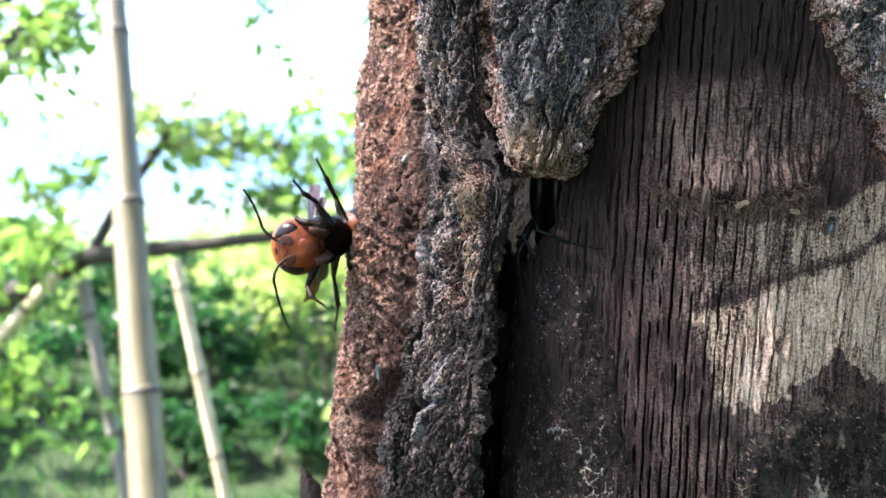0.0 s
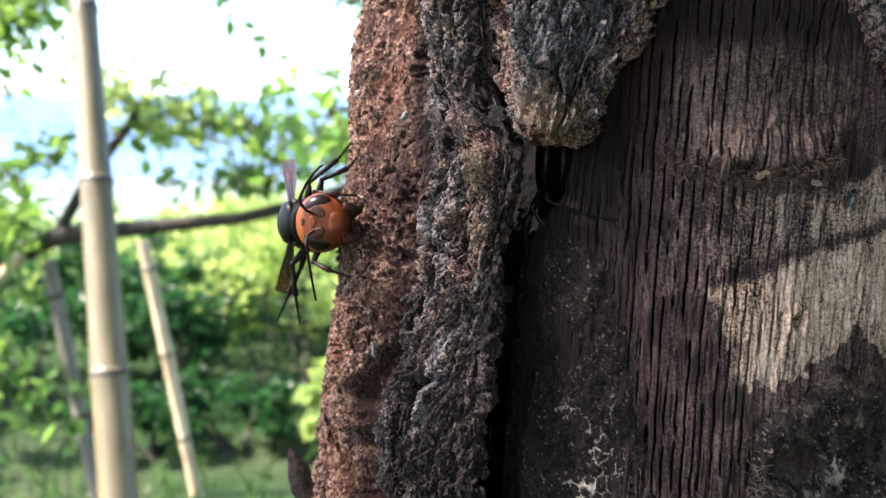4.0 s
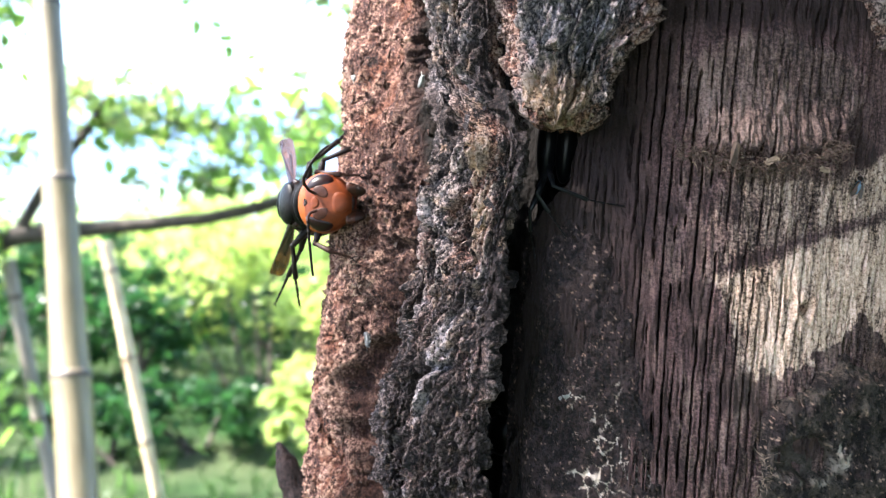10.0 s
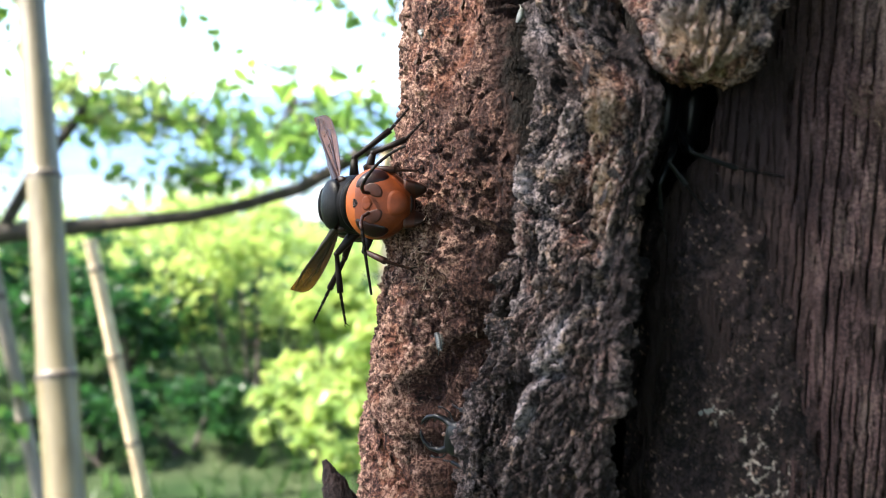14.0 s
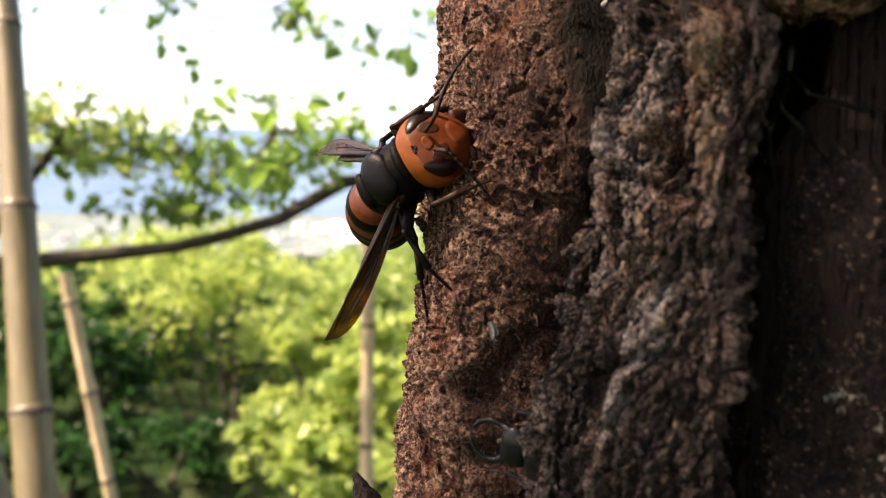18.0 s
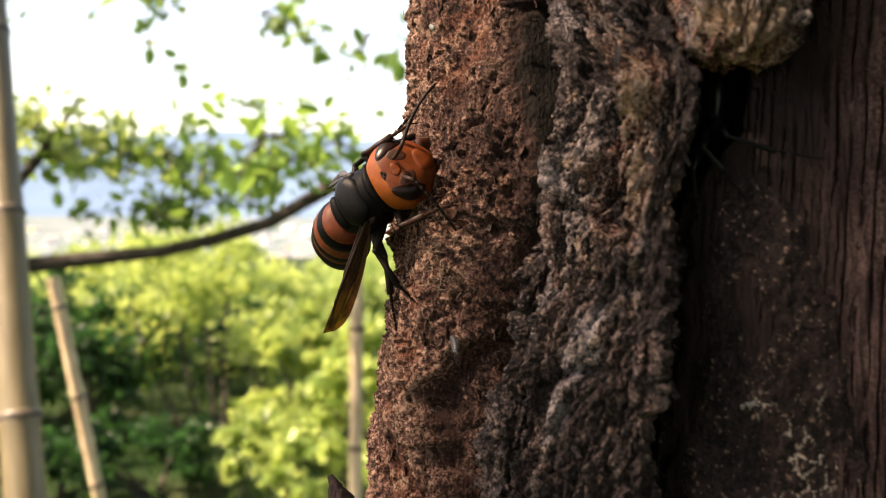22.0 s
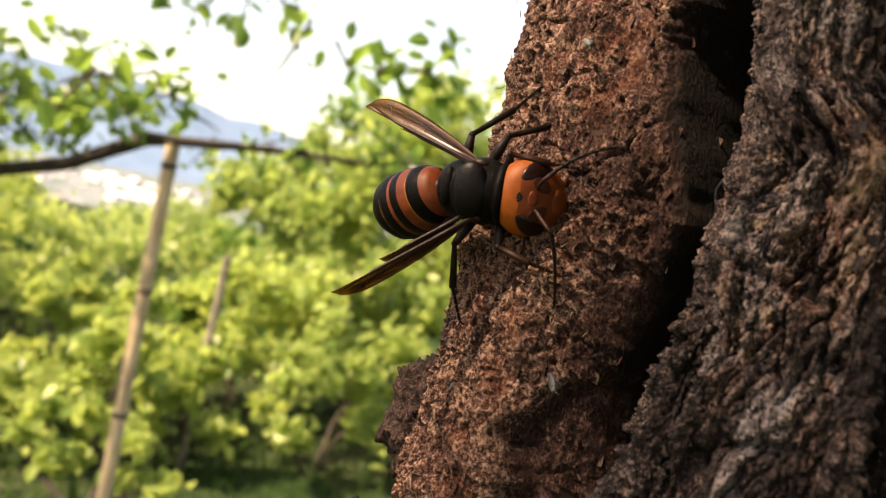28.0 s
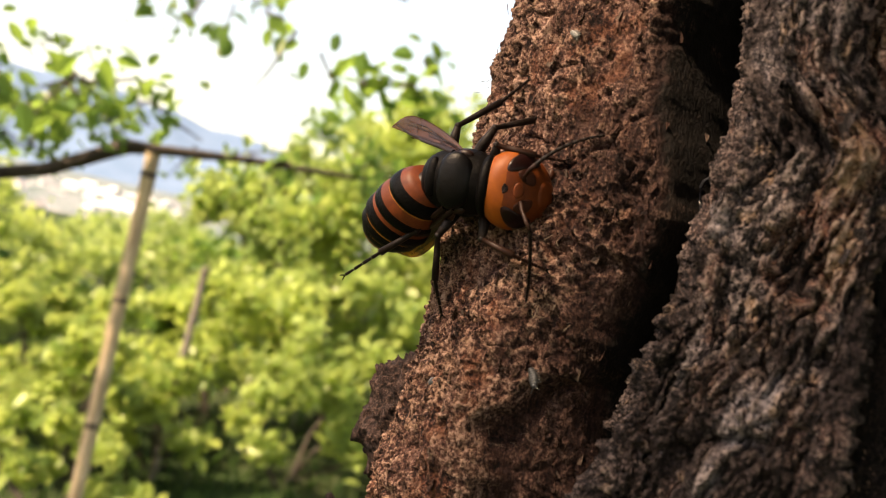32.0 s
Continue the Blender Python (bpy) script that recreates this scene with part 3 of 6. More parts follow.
def ridge_relief(u, s, z):
    h, tag, tag2 = plates(s, z, 211, 5.0, 19.0)
    # a crooked furrow parts two lanes above; below, long lengthwise streaks
    furrow = u - (0.455 + 0.020 * np.sin(z / 9) - 0.0022 * (z - 12) + 0.02 * fbm(z / 6, s / 60, 215, 2))
    h = h - 5.0 * np.exp(-(furrow / 0.030) ** 2) * smooth(-14, -2, z) + 0.5 * smooth(-12, -20, z) * fbm(s / 1.1, z / 14, 217, 3) * smooth(0.55, 0.65, u)
    notch = np.exp(-(((z + 9 + 0.25 * s) / 1.1) ** 2)) * smooth(0.30, 0.36, u) * smooth(0.62, 0.5, u)
    h = h - 2.6 * notch - 2.4 * np.exp(-(((z + 33 - 0.15 * s) / 1.0) ** 2)) * smooth(0.42, 0.46, u) * smooth(0.62, 0.54, u)
    edge = smooth(0.30, 0.22, u)
    right = smooth(0.455, 0.49, u + 0.04 * fbm(z / 6, s / 6, 226)) * smooth(0.64, 0.57, u + 0.03 * fbm(z / 5, s / 5, 230))
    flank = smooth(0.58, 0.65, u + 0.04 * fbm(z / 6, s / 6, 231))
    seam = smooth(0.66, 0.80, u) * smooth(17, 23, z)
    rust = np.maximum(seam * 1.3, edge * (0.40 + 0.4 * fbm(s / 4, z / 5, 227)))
    # darker along both flanks and in patches that gather towards the bottom
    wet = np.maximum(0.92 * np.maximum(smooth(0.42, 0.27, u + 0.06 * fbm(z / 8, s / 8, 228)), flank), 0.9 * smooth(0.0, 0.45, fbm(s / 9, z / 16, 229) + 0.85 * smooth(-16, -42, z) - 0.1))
    rust = np.maximum(rust, smooth(0.30, 0.75, fbm(s / 8, z / 9, 221)) * 0.55)
    rust = np.maximum(rust, right * smooth(-20, -8, z) * smooth(26, 15, z) * (0.9 + 0.5 * fbm(s / 3, z / 3, 224)))
    dry = np.maximum(smooth(0.45, 0.8, fbm(s / 3, z / 4, 222) + 0.25 * fbm(s / 12, z / 12, 223)) * 0.7, right * smooth(-16, -4, z) * smooth(24, 13, z) * smooth(-1.5, 0.4, h) * 0.95)
    lichen = smooth(-0.35, 0.35, fbm(s / 10, z / 14, 225)) * (1 - edge) * (1 - 0.7 * right * smooth(-20, -8, z))
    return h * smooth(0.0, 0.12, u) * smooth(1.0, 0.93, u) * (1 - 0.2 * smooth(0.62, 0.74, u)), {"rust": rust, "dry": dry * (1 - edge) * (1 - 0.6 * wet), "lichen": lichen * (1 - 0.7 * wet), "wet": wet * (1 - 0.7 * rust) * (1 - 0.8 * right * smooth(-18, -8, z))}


def spur_relief(u, s, z):
    h, tag, tag2 = plates(s, z, 261, 3.4, 5.0)
    return h * 0.9 * smooth(0, 0.15, u) * smooth(1, 0.85, u), {"rust": 0.2 + 0.4 * fbm(s / 4, z / 5, 262), "dry": smooth(0.5, 0.9, fbm(s / 3, z / 4, 263)) * 0.3, "wet": 0.8 + 0.2 * fbm(s / 3, z / 4, 264)}


def lobe_relief(u, s, z):
    h, tag, tag2 = plates(s, z, 311, 6.0, 13.0)
    under = np.maximum(smooth(0.62, 0.78, u + 0.05 * fbm(s / 4, z / 4, 312)), smooth(18.5, 15.5, z + 1.2 * fbm(s / 3, z / 3, 313)))
    h = h + under * (1.9 * fbm(s / 1.1, z / 2.2, 314, 3) - 1.6 * smooth(0.2, 0.7, fbm(s / 2.2, z / 3.0, 315, 3)))
    rust = np.maximum(under * 1.1, smooth(0.26, 0.16, u) * 1.2)
    pale = smooth(29, 18, z + 2.5 * fbm(s / 3, z / 3, 321)) * smooth(0.2, 0.3, u) * smooth(0.75, 0.6, u)
    dry = np.maximum(pale * 1.2, smooth(0.4, 0.8, fbm(s / 3, z / 4, 322)) * 0.5)
    return h * smooth(0.0, 0.12, u) * smooth(1.0, 0.9, u), {"rust": rust, "dry": dry, "lichen": (1 - under) * 0.95}


RIDGE_OUTLINE = [
    (-95, [(8, 236), (-13, 219), (-12, 208), (-5, 198), (1, 193), (6.6, 189.6), (8.9, 193), (4, 205), (0, 216)]),
    (-60, [(8, 236), (-11, 217), (-9, 206), (-4, 198), (1, 193), (5.6, 189.6), (7.9, 192.5), (4, 205), (-1, 216)]),
    (-45, [(8, 234), (-8.5, 213), (-7, 203.5), (-4, 198), (0, 193), (4.6, 189.1), (6.7, 191.5), (4, 204), (-1, 215)]),
    (-32, [(7, 232), (-6, 209.5), (-5, 204.5), (-2.5, 198.5), (0.5, 193), (4.1, 187.7), (6.5, 190), (3, 199), (-1, 212)]),
    (-20, [(6, 230), (-4.8, 208), (-3.2, 202), (-0.5, 197.8), (3, 193), (7.1, 187.7), (8.3, 190), (4, 199), (0, 211)]),
    (-6, [(5, 228), (-5.2, 208), (-4.2, 203.2), (0, 197.5), (3.5, 194), (7.6, 188.9), (10.5, 190.4), (6, 200), (2, 212)]),
    (3, [(11, 227), (-3.3, 209), (-2.4, 203), (0.5, 197), (4, 192.5), (8.6, 187.3), (12.5, 187.6), (9, 197), (4, 211)]),
    (12, [(11, 226), (-1.8, 209.5), (-1.4, 203), (0.5, 198.2), (3.5, 192.8), (8.6, 185.9), (13.3, 186.4), (10, 197), (6, 211)]),
    (18, [(11, 226), (-1.2, 210), (-1.8, 203.5), (0, 199.8), (3.5, 195), (7.6, 189.6), (11.4, 188.8), (10, 198), (6, 211)]),
    (26, [(10, 226), (-1.6, 209.5), (-2.6, 202.5), (-0.8, 200), (2.5, 197.6), (5.6, 193.7), (7.9, 193.6), (9, 200), (7, 211)]),
    (40, [(10, 226), (-3.8, 209.4), (-3.9, 202.5), (-1.5, 199.5), (2, 197), (5.6, 193.1), (7.9, 193.4), (9, 200), (7, 211)]),
    (112, [(10, 226), (-5.8, 209.4), (-5.4, 202.5), (-2.5, 199.5), (1, 197), (5.6, 193.1), (7.9, 193.4), (9, 200), (7, 211)])]
SPUR_OUTLINE = [
    (-60, [(4, 236), (-9, 226), (-13.5, 218.5), (-14, 212.5), (-10, 208), (-2, 212)]),
    (-47, [(4, 236), (-7, 224), (-12.8, 217.5), (-13.6, 212.4), (-9.5, 209), (-2, 213)]),
    (-38, [(4, 234), (-4, 221), (-10.2, 215.4), (-10.6, 211.4), (-7.5, 209.4), (-1, 213)]),
    (-29, [(4, 232), (-4, 219.5), (-8.8, 214.4), (-8.8, 211.0), (-6.4, 208.8), (0, 212)]),
    (-20, [(5, 230), (-3, 218.5), (-7.4, 213.8), (-7.4, 210.6), (-5, 208.2), (1, 212)]),
    (-13, [(6, 230), (0, 219), (-3.6, 214), (-4.2, 210.6), (-3, 208.6), (3, 212)]),
    (-8, [(8, 232), (6, 224), (4, 219), (3, 216), (4, 213), (7, 214)])]
LOBE_OUTLINE = []
for z, a0, a1, lift in ((15.0, 31.2, 26.4, -3.2), (15.9, 31.9, 25.4, -1.4), (17.4, 32.8, 24.2, -0.2), (20, 33.6, 22.8, 0), (24, 34.4, 22.0, 0), (28, 35.0, 21.0, 0), (33, 35.4, 18.0, 0), (40, 36.0, 16.0, 0), (46, 36.2, 14.5, 0), (52, 36.4, 10.5, 0), (112, 37, 6, 0)):
    at = lambda f: a0 + (a1 - a0) * f
    LOBE_OUTLINE.append((z, [polar(at(-0.12) + 2, 76 + lift * 0.3), polar(at(0.0), 83.6 + lift), polar(at(0.22), 88 + lift), polar(at(0.5), 88.8 + lift), polar(at(0.8), 87.2 + lift), polar(at(1.0), 84 + lift), polar(at(0.92), 79.5 + lift * 0.5), polar(at(0.75), 74)]))


def crust_field(a, z):
    s = a * 1.4
    edge = curve(z, (-95, 10), (-75, 11.5), (-54, 14), (-40, 17), (-28, 19.3), (-15, 21), (-6, 24.5), (-2, 28)) + 2.0 * fbm(z / 9, s / 9, 407, 2) + 0.8 * fbm(z / 3, s / 30, 401, 3)
    d = np.minimum((a - edge) * 1.4, (-4 - z + 5 * fbm(s / 5, z / 5, 408, 3)) * 0.8)
    joint, tag = cells((s + 0.5 * fbm(s / 3, z / 3, 402)) / 2.4, (z + 0.5 * fbm(s / 3 + 5, z / 3, 403)) / 2.9, 404)
    r = 76.7 + 0.9 * smooth(-0.2, 2.6, d) + 0.32 * smooth(0.0, 0.16, joint) + 0.2 * (tag - 0.5) + 0.45 * fbm(s / 2.5, z / 2.5, 405, 4) + 0.9 * fbm(s / 9, z / 9, 406)
    r = r - smooth(-5, 1, a - void_right(z)) * 5
    net = smooth(0.11, 0.03, joint) * smooth(0.1, 0.5, fbm(s / 6, z / 5, 411) + 0.9 * np.exp(-(((a - 21) / 5) ** 2 + ((z + 46) / 10) ** 2)) - 0.1)
    flecks = smooth(0.72, 0.9, fbm(s / 0.55, z / 0.6, 412, 2)) * 0.8
    return r, (d > -0.3) & (a < void_right(z) + 2.0), {"net": net * smooth(33, 28, a) * smooth(-27, -36, z), "dry": flecks * 0.6, "moss": smooth(0.2, 0.8, fbm(s / 6, z / 6, 413)) * 0.1}


def crust_corner(a, z):
    s = a * 1.4
    top = -30.0 + curve(a, (-30, -4), (-22, -3.5), (-17, -1), (-13, 2.0), (-10, 2.5), (-5, -2.5), (-1, -5.5), (1.5, -9), (4, -22)) + 1.0 * fbm(s / 3, z / 30, 451, 3)
    d = np.minimum((top - z) * 0.9, (2.2 - a - smooth(-48, -60, z) * 2) * 1.4)
    r = 77.0 + 3.4 * smooth(-0.3, 3.5, d) + 0.7 * fbm(s / 1.8, z / 1.8, 452, 4) + 1.0 * fbm(s / 6, z / 6, 453)
    dent = np.hypot((a + 4.5) / 4.6, (z + 46.5) / 4.2) + 0.15 * fbm(s / 2, z / 2, 454)
    r = r - 3.2 * smooth(1.1, 0.7, dent)
    flecks = smooth(0.68, 0.85, fbm(s / 0.5, z / 0.4, 455, 2)) * 0.9
    rim = np.exp(-((dent - 1.1) / 0.2) ** 2) * smooth(-44, -50, z + 0.8 * (a + 4)) * 1.2
    return r, d > -0.3, {"net": rim * smooth(-0.2, 0.4, fbm(s / 1, z / 2, 456)), "dry": flecks, "moss": np.maximum(smooth(1.0, 0.8, dent), 0.45 + 0.5 * fbm(s / 2.5, z / 2.5, 457, 3))}


def bark_flap(a, z):
    s = a * 1.4
    edge = curve(z, (15, -24), (17, -20.5), (22, -18.3), (26, -18.0), (29, -16), (32, -14), (36, -12.5), (42, -9.5), (50, -7.5), (110, -2)) + 1.5 * fbm(z / 3, s / 3, 501, 4)
    d = np.minimum((edge - a) * 1.4, (z - 15.5) * 0.9)
    h, tag, tag2 = plates(s, z, 511, 6.0, 10.0)
    r = 74 + (84.0 - 74) * smooth(-0.3, 3.0, d) + h * smooth(-0.4, 2.0, d)
    return r, d > -0.4, {"rust": smooth(3.5, 0.8, d), "dry": smooth(0.3, 0.8, fbm(s / 3, z / 4, 521)) * 0.7, "lichen": smooth(3, 6, d)}


def whole_trunk(bottom, top, lo=0.0, hi=360.0):
    def radius(a, z):
        q = np.radians(a)
        r = 77 + 4.5 * np.sin(q + 0.3) - np.where(z < -90, (z + 90) * 0.03, (z - 105) * 0.02 * (z > 105)) + 60 * smooth(-1150, -1420, z) * (1 + 0.4 * np.sin(3 * q))
        r = r + 3.0 * fbm(np.cos(q) * 4 + 7, np.sin(q) * 4 + z / 60, 601) + 1.5 * ridged(np.cos(q) * 9 + 3, np.sin(q) * 9 + z / 40, 603)
        return r, None, {}
    return radius


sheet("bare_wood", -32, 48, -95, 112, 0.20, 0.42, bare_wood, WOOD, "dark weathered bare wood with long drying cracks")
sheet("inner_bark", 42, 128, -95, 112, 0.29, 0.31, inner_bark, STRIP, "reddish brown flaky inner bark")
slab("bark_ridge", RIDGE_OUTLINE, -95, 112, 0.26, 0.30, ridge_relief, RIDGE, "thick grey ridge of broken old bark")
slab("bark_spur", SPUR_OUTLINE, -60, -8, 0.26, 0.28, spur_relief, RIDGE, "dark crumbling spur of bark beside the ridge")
a, r = np.meshgrid(np.linspace(23.5, 33.5, 64), np.linspace(71, 86.5, 64))
corner = np.maximum(((a - 28.7) / 3.9) ** 2, smooth(82.5, 86.5, r + 1.5 * ((a - 28.7) / 3.4) ** 2))
q = np.radians(a)
z = 16.0 + 1.5 * fbm(a / 1.1, r / 1.7, 332, 4) + 0.35 * fbm(a / 0.3, r / 0.45, 333, 2) + 2.5 * smooth(0.75, 1.3, corner)
xyz = np.stack([60 - r * np.sin(q), 258 - r * np.cos(q), z], -1).reshape(-1, 3) / 1000 - np.array(FOOT)
i = np.arange(64 * 64).reshape(64, 64)
part("lobe_underside", mesh_of("lobe_underside", xyz, np.stack([i[:-1, :-1], i[:-1, 1:], i[1:, 1:], i[1:, :-1]], -1).reshape(-1, 4), RIDGE, attributes={"rust": np.full(64 * 64, 0.9)}), tree, "frayed rusty underside of the bark slab")
slab("bark_lobe", LOBE_OUTLINE, 15.0, 112, 0.26, 0.30, lobe_relief, RIDGE, "overhanging grey bark slab with a pale frayed tip", 1.3)
sheet("dark_crust", 8, 46, -95, -2, 0.30, 0.32, crust_field, CRUST, "black crust with a pale net of cracks")
sheet("dark_crust", -32, 6, -95, -24, 0.32, 0.34, crust_corner, CRUST, "black crust flecked with straw bits")
sheet("bark_flap", -32, 0, 14, 112, 0.34, 0.36, bark_flap, RIDGE)
sheet("trunk", 124, 332, -95, 112, 3.0, 3.0, whole_trunk(-95, 112), FAR_BARK, "rough dark trunk")
sheet("trunk", 0, 360, -1440, -92, 6.0, 6.0, whole_trunk(-1440, -92), FAR_BARK)
sheet("trunk", 0, 360, 108, 900, 6.0, 6.0, whole_trunk(108, 900), FAR_BARK)
# ---- ground, far town, hills ----
GROUND = Shader("meadow")
GROUND.bump(GROUND.noise(30, 6), 0.6, 0.03)
# with distance the meadow turns to pale town tones with haze mixed in
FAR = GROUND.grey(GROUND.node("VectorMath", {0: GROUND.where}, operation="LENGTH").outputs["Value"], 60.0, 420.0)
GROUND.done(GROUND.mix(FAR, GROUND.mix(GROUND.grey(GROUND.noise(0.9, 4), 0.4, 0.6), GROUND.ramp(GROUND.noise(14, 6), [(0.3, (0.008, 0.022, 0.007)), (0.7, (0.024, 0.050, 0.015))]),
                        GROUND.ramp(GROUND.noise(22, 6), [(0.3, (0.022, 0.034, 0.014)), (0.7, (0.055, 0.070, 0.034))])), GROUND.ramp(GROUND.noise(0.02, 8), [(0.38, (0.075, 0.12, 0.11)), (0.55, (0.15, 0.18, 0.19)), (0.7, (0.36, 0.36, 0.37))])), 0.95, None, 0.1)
# the haze of distance is mixed into the hills' colour
HILL = plain("haze_blue_hill", (0.10, 0.165, 0.26), (0.135, 0.205, 0.31), 0.01, 0.95, spec=0.0)
WALLS = plain("far_walls", (0.66, 0.65, 0.63), (0.86, 0.85, 0.83), 0.05, 0.7)
ROOFS = plain("far_roofs", (0.16, 0.16, 0.18), (0.42, 0.38, 0.36), 0.05, 0.6)


def ground_height(x, y):
    d = np.hypot(x, y)
    return -0.045 * np.maximum(d - 5, 0) * smooth(5, 14, d) * 1.0 + 0.0 * d - 30 * smooth(40, 900, d) + 0.05 * fbm(x / 1.5, y / 1.5, 901)


rings = np.concatenate([np.linspace(0.02, 12, 70), np.geomspace(12.5, 4300, 60)])
spokes = np.linspace(0, 2 * math.pi, 145)[:-1]
rr, qq = np.meshgrid(rings, spokes, indexing="ij")
gx, gy = rr * np.cos(qq), rr * np.sin(qq) + 0.3
gz = np.maximum(ground_height(gx, gy), -46)
i = np.arange(rr.size).reshape(rr.shape)
j = np.roll(i, -1, axis=1)
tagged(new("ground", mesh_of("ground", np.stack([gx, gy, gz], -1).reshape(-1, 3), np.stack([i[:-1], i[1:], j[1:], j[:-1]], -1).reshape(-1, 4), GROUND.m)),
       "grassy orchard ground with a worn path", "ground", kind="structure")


def ground_at(x, y):
    return float(ground_height(np.array([float(x)]), np.array([float(y)]))[0])


def far_hill(name, distance, lo, hi, tops, seed, label):
    q = np.radians(np.linspace(lo, hi, 120))
    top = np.interp(np.degrees(q), [t[0] for t in tops], [t[1] for t in tops])
    h = np.tan(np.radians(top)) * distance + distance * 0.006 * fbm(q * 30, q * 0, seed, 4)
    layers = []
    for k in range(9):
        f = k / 8
        d = distance * (1 + 0.22 * f ** 0.8)
        layers.append(np.stack([np.sin(q) * d, np.cos(q) * d, -60 + (h + 60) * math.sin(f * math.pi / 2) + distance * 0.003 * f * (1 - f) * 4 * fbm(q * 50, q * 0 + k, seed + 3)], -1))
    v = np.stack(layers)
    n = np.arange(v.shape[0] * v.shape[1]).reshape(v.shape[:2])
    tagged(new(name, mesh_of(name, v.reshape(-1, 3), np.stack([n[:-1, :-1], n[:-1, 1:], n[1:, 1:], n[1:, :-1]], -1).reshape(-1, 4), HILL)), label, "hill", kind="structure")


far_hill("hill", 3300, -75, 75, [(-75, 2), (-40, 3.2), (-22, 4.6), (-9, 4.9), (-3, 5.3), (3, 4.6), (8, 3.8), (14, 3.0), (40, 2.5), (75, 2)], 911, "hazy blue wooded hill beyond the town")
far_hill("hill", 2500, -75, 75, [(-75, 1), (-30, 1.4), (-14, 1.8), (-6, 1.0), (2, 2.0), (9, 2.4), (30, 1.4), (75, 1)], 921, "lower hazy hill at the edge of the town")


def house(at, w, d, h, turn, roof=ROOFS):
    ob = thing("house", pose(*at, 0, 0, turn), "far pale house with a pitched roof", "house", "town in the valley")
    a, b = w / 2, d / 2
    part("wall", mesh_of("wall", [(-a, -b, 0), (a, -b, 0), (a, b, 0), (-a, b, 0), (-a, -b, h), (a, -b, h), (a, b, h), (-a, b, h)], [(0, 1, 5, 4), (1, 2, 6, 5), (2, 3, 7, 6), (3, 0, 4, 7)], WALLS, shade=False), ob)
    part("roof", mesh_of("roof", [(-a - 1, -b - 1, h), (a + 1, -b - 1, h), (a + 1, b + 1, h), (-a - 1, b + 1, h), (-a - 1, 0, h * 1.5), (a + 1, 0, h * 1.5)], [(0, 1, 5, 4), (2, 3, 4, 5), (1, 2, 5, 5), (3, 0, 4, 4)], roof, shade=False), ob)


rng = random.Random(5)
for k in range(120):
    az, dist = radians(rng.uniform(-26, 6)), rng.uniform(620, 1500)
    hx, hy = math.sin(az) * dist, math.cos(az) * dist
    house((hx, hy, max(ground_at(hx, hy), -46) - 0.5), rng.uniform(6, 13), rng.uniform(6, 10), rng.uniform(3, 6), rng.uniform(0, 180))

# these white walls and roofs stand in for the town's bright glare
for k in range(22):
    az, dist = radians(rng.gauss(1.5, 2.2)), rng.uniform(850, 1500)
    hx, hy = math.sin(az) * dist, math.cos(az) * dist
    house((hx, hy, max(ground_at(hx, hy), -46) - 0.5), rng.uniform(14, 26), rng.uniform(10, 16), rng.uniform(5, 9), rng.uniform(0, 180), WALLS)


# ---- leaves, bushes, trees ----
def leaves(centres, size, gen, up=0.3, long=1.7):
    """Folded leaf blades, each two triangles either side of its rib."""
    n = len(centres)
    d = gen.normal(size=(n, 3))
    d[:, 2] -= up
    d /= np.linalg.norm(d, axis=1)[:, None]
    e = gen.normal(size=(n, 3))
    e[:, 2] += 1.2
    w = np.cross(d, e)
    w /= np.linalg.norm(w, axis=1)[:, None] + 1e-9
    f = np.cross(w, d)
    s = (size * gen.uniform(0.6, 1.25, n))[:, None]
    wide = s / long / 2
    v = np.stack([centres - d * s * 0.5, centres - d * s * 0.15 + w * wide + f * wide * 0.35, centres + d * s * 0.25 + w * wide * 0.75 + f * wide * 0.25, centres + d * s * 0.5 - f * s * 0.06,
                  centres + d * s * 0.25 - w * wide * 0.75 + f * wide * 0.25, centres - d * s * 0.15 - w * wide + f * wide * 0.35], 1).reshape(-1, 3)
    k = np.arange(n)[:, None] * 6
    return v, np.concatenate([k + np.array([[0, 1, 2, 3]]), k + np.array([[0, 3, 4, 5]])], 1).reshape(-1, 4)


def tube(points, radii, sides=8, seed=0, rough=0.0):
    """A tapered limb through points; both ends closed to a tip."""
    pts = [Vector(p) for p in points]
    verts, faces = [], []
    r = random.Random(seed)
    for n, p in enumerate(pts):
        ahead = (pts[min(n + 1, len(pts) - 1)] - pts[max(n - 1, 0)]).normalized()
        side = ahead.cross(Vector((0.31, 0.2, 0.93))).normalized()
        over = ahead.cross(side)
        for k in range(sides):
            q = 2 * math.pi * k / sides
            verts.append(p + (side * math.cos(q) + over * math.sin(q)) * radii[n] * (1 + rough * r.uniform(-1, 1)))
    for n in range(len(pts) - 1):
        for k in range(sides):
            faces.append((n * sides + k, n * sides + (k + 1) % sides, (n + 1) * sides + (k + 1) % sides, (n + 1) * sides + k))
    for end, flip in ((0, 1), (len(pts) - 1, 0)):
        verts.append(pts[end])
        c = len(verts) - 1
        for k in range(sides):
            a, b = end * sides + k, end * sides + (k + 1) % sides
            faces.append((a, c, c, b)[::-1] if flip else (a, b, c, c))
    return [tuple(v) for v in verts], [tuple(dict.fromkeys(f)) for f in faces]


def tube_mesh(name, points, radii, material, sides=8, seed=0, rough=0.0):
    v, f = tube(points, radii, sides, seed, rough)
    me = bpy.data.meshes.new(name)
    me.from_pydata(v, [], f)
    me.materials.append(material)
    me.polygons.foreach_set("use_smooth", [True] * len(me.polygons))
    return me


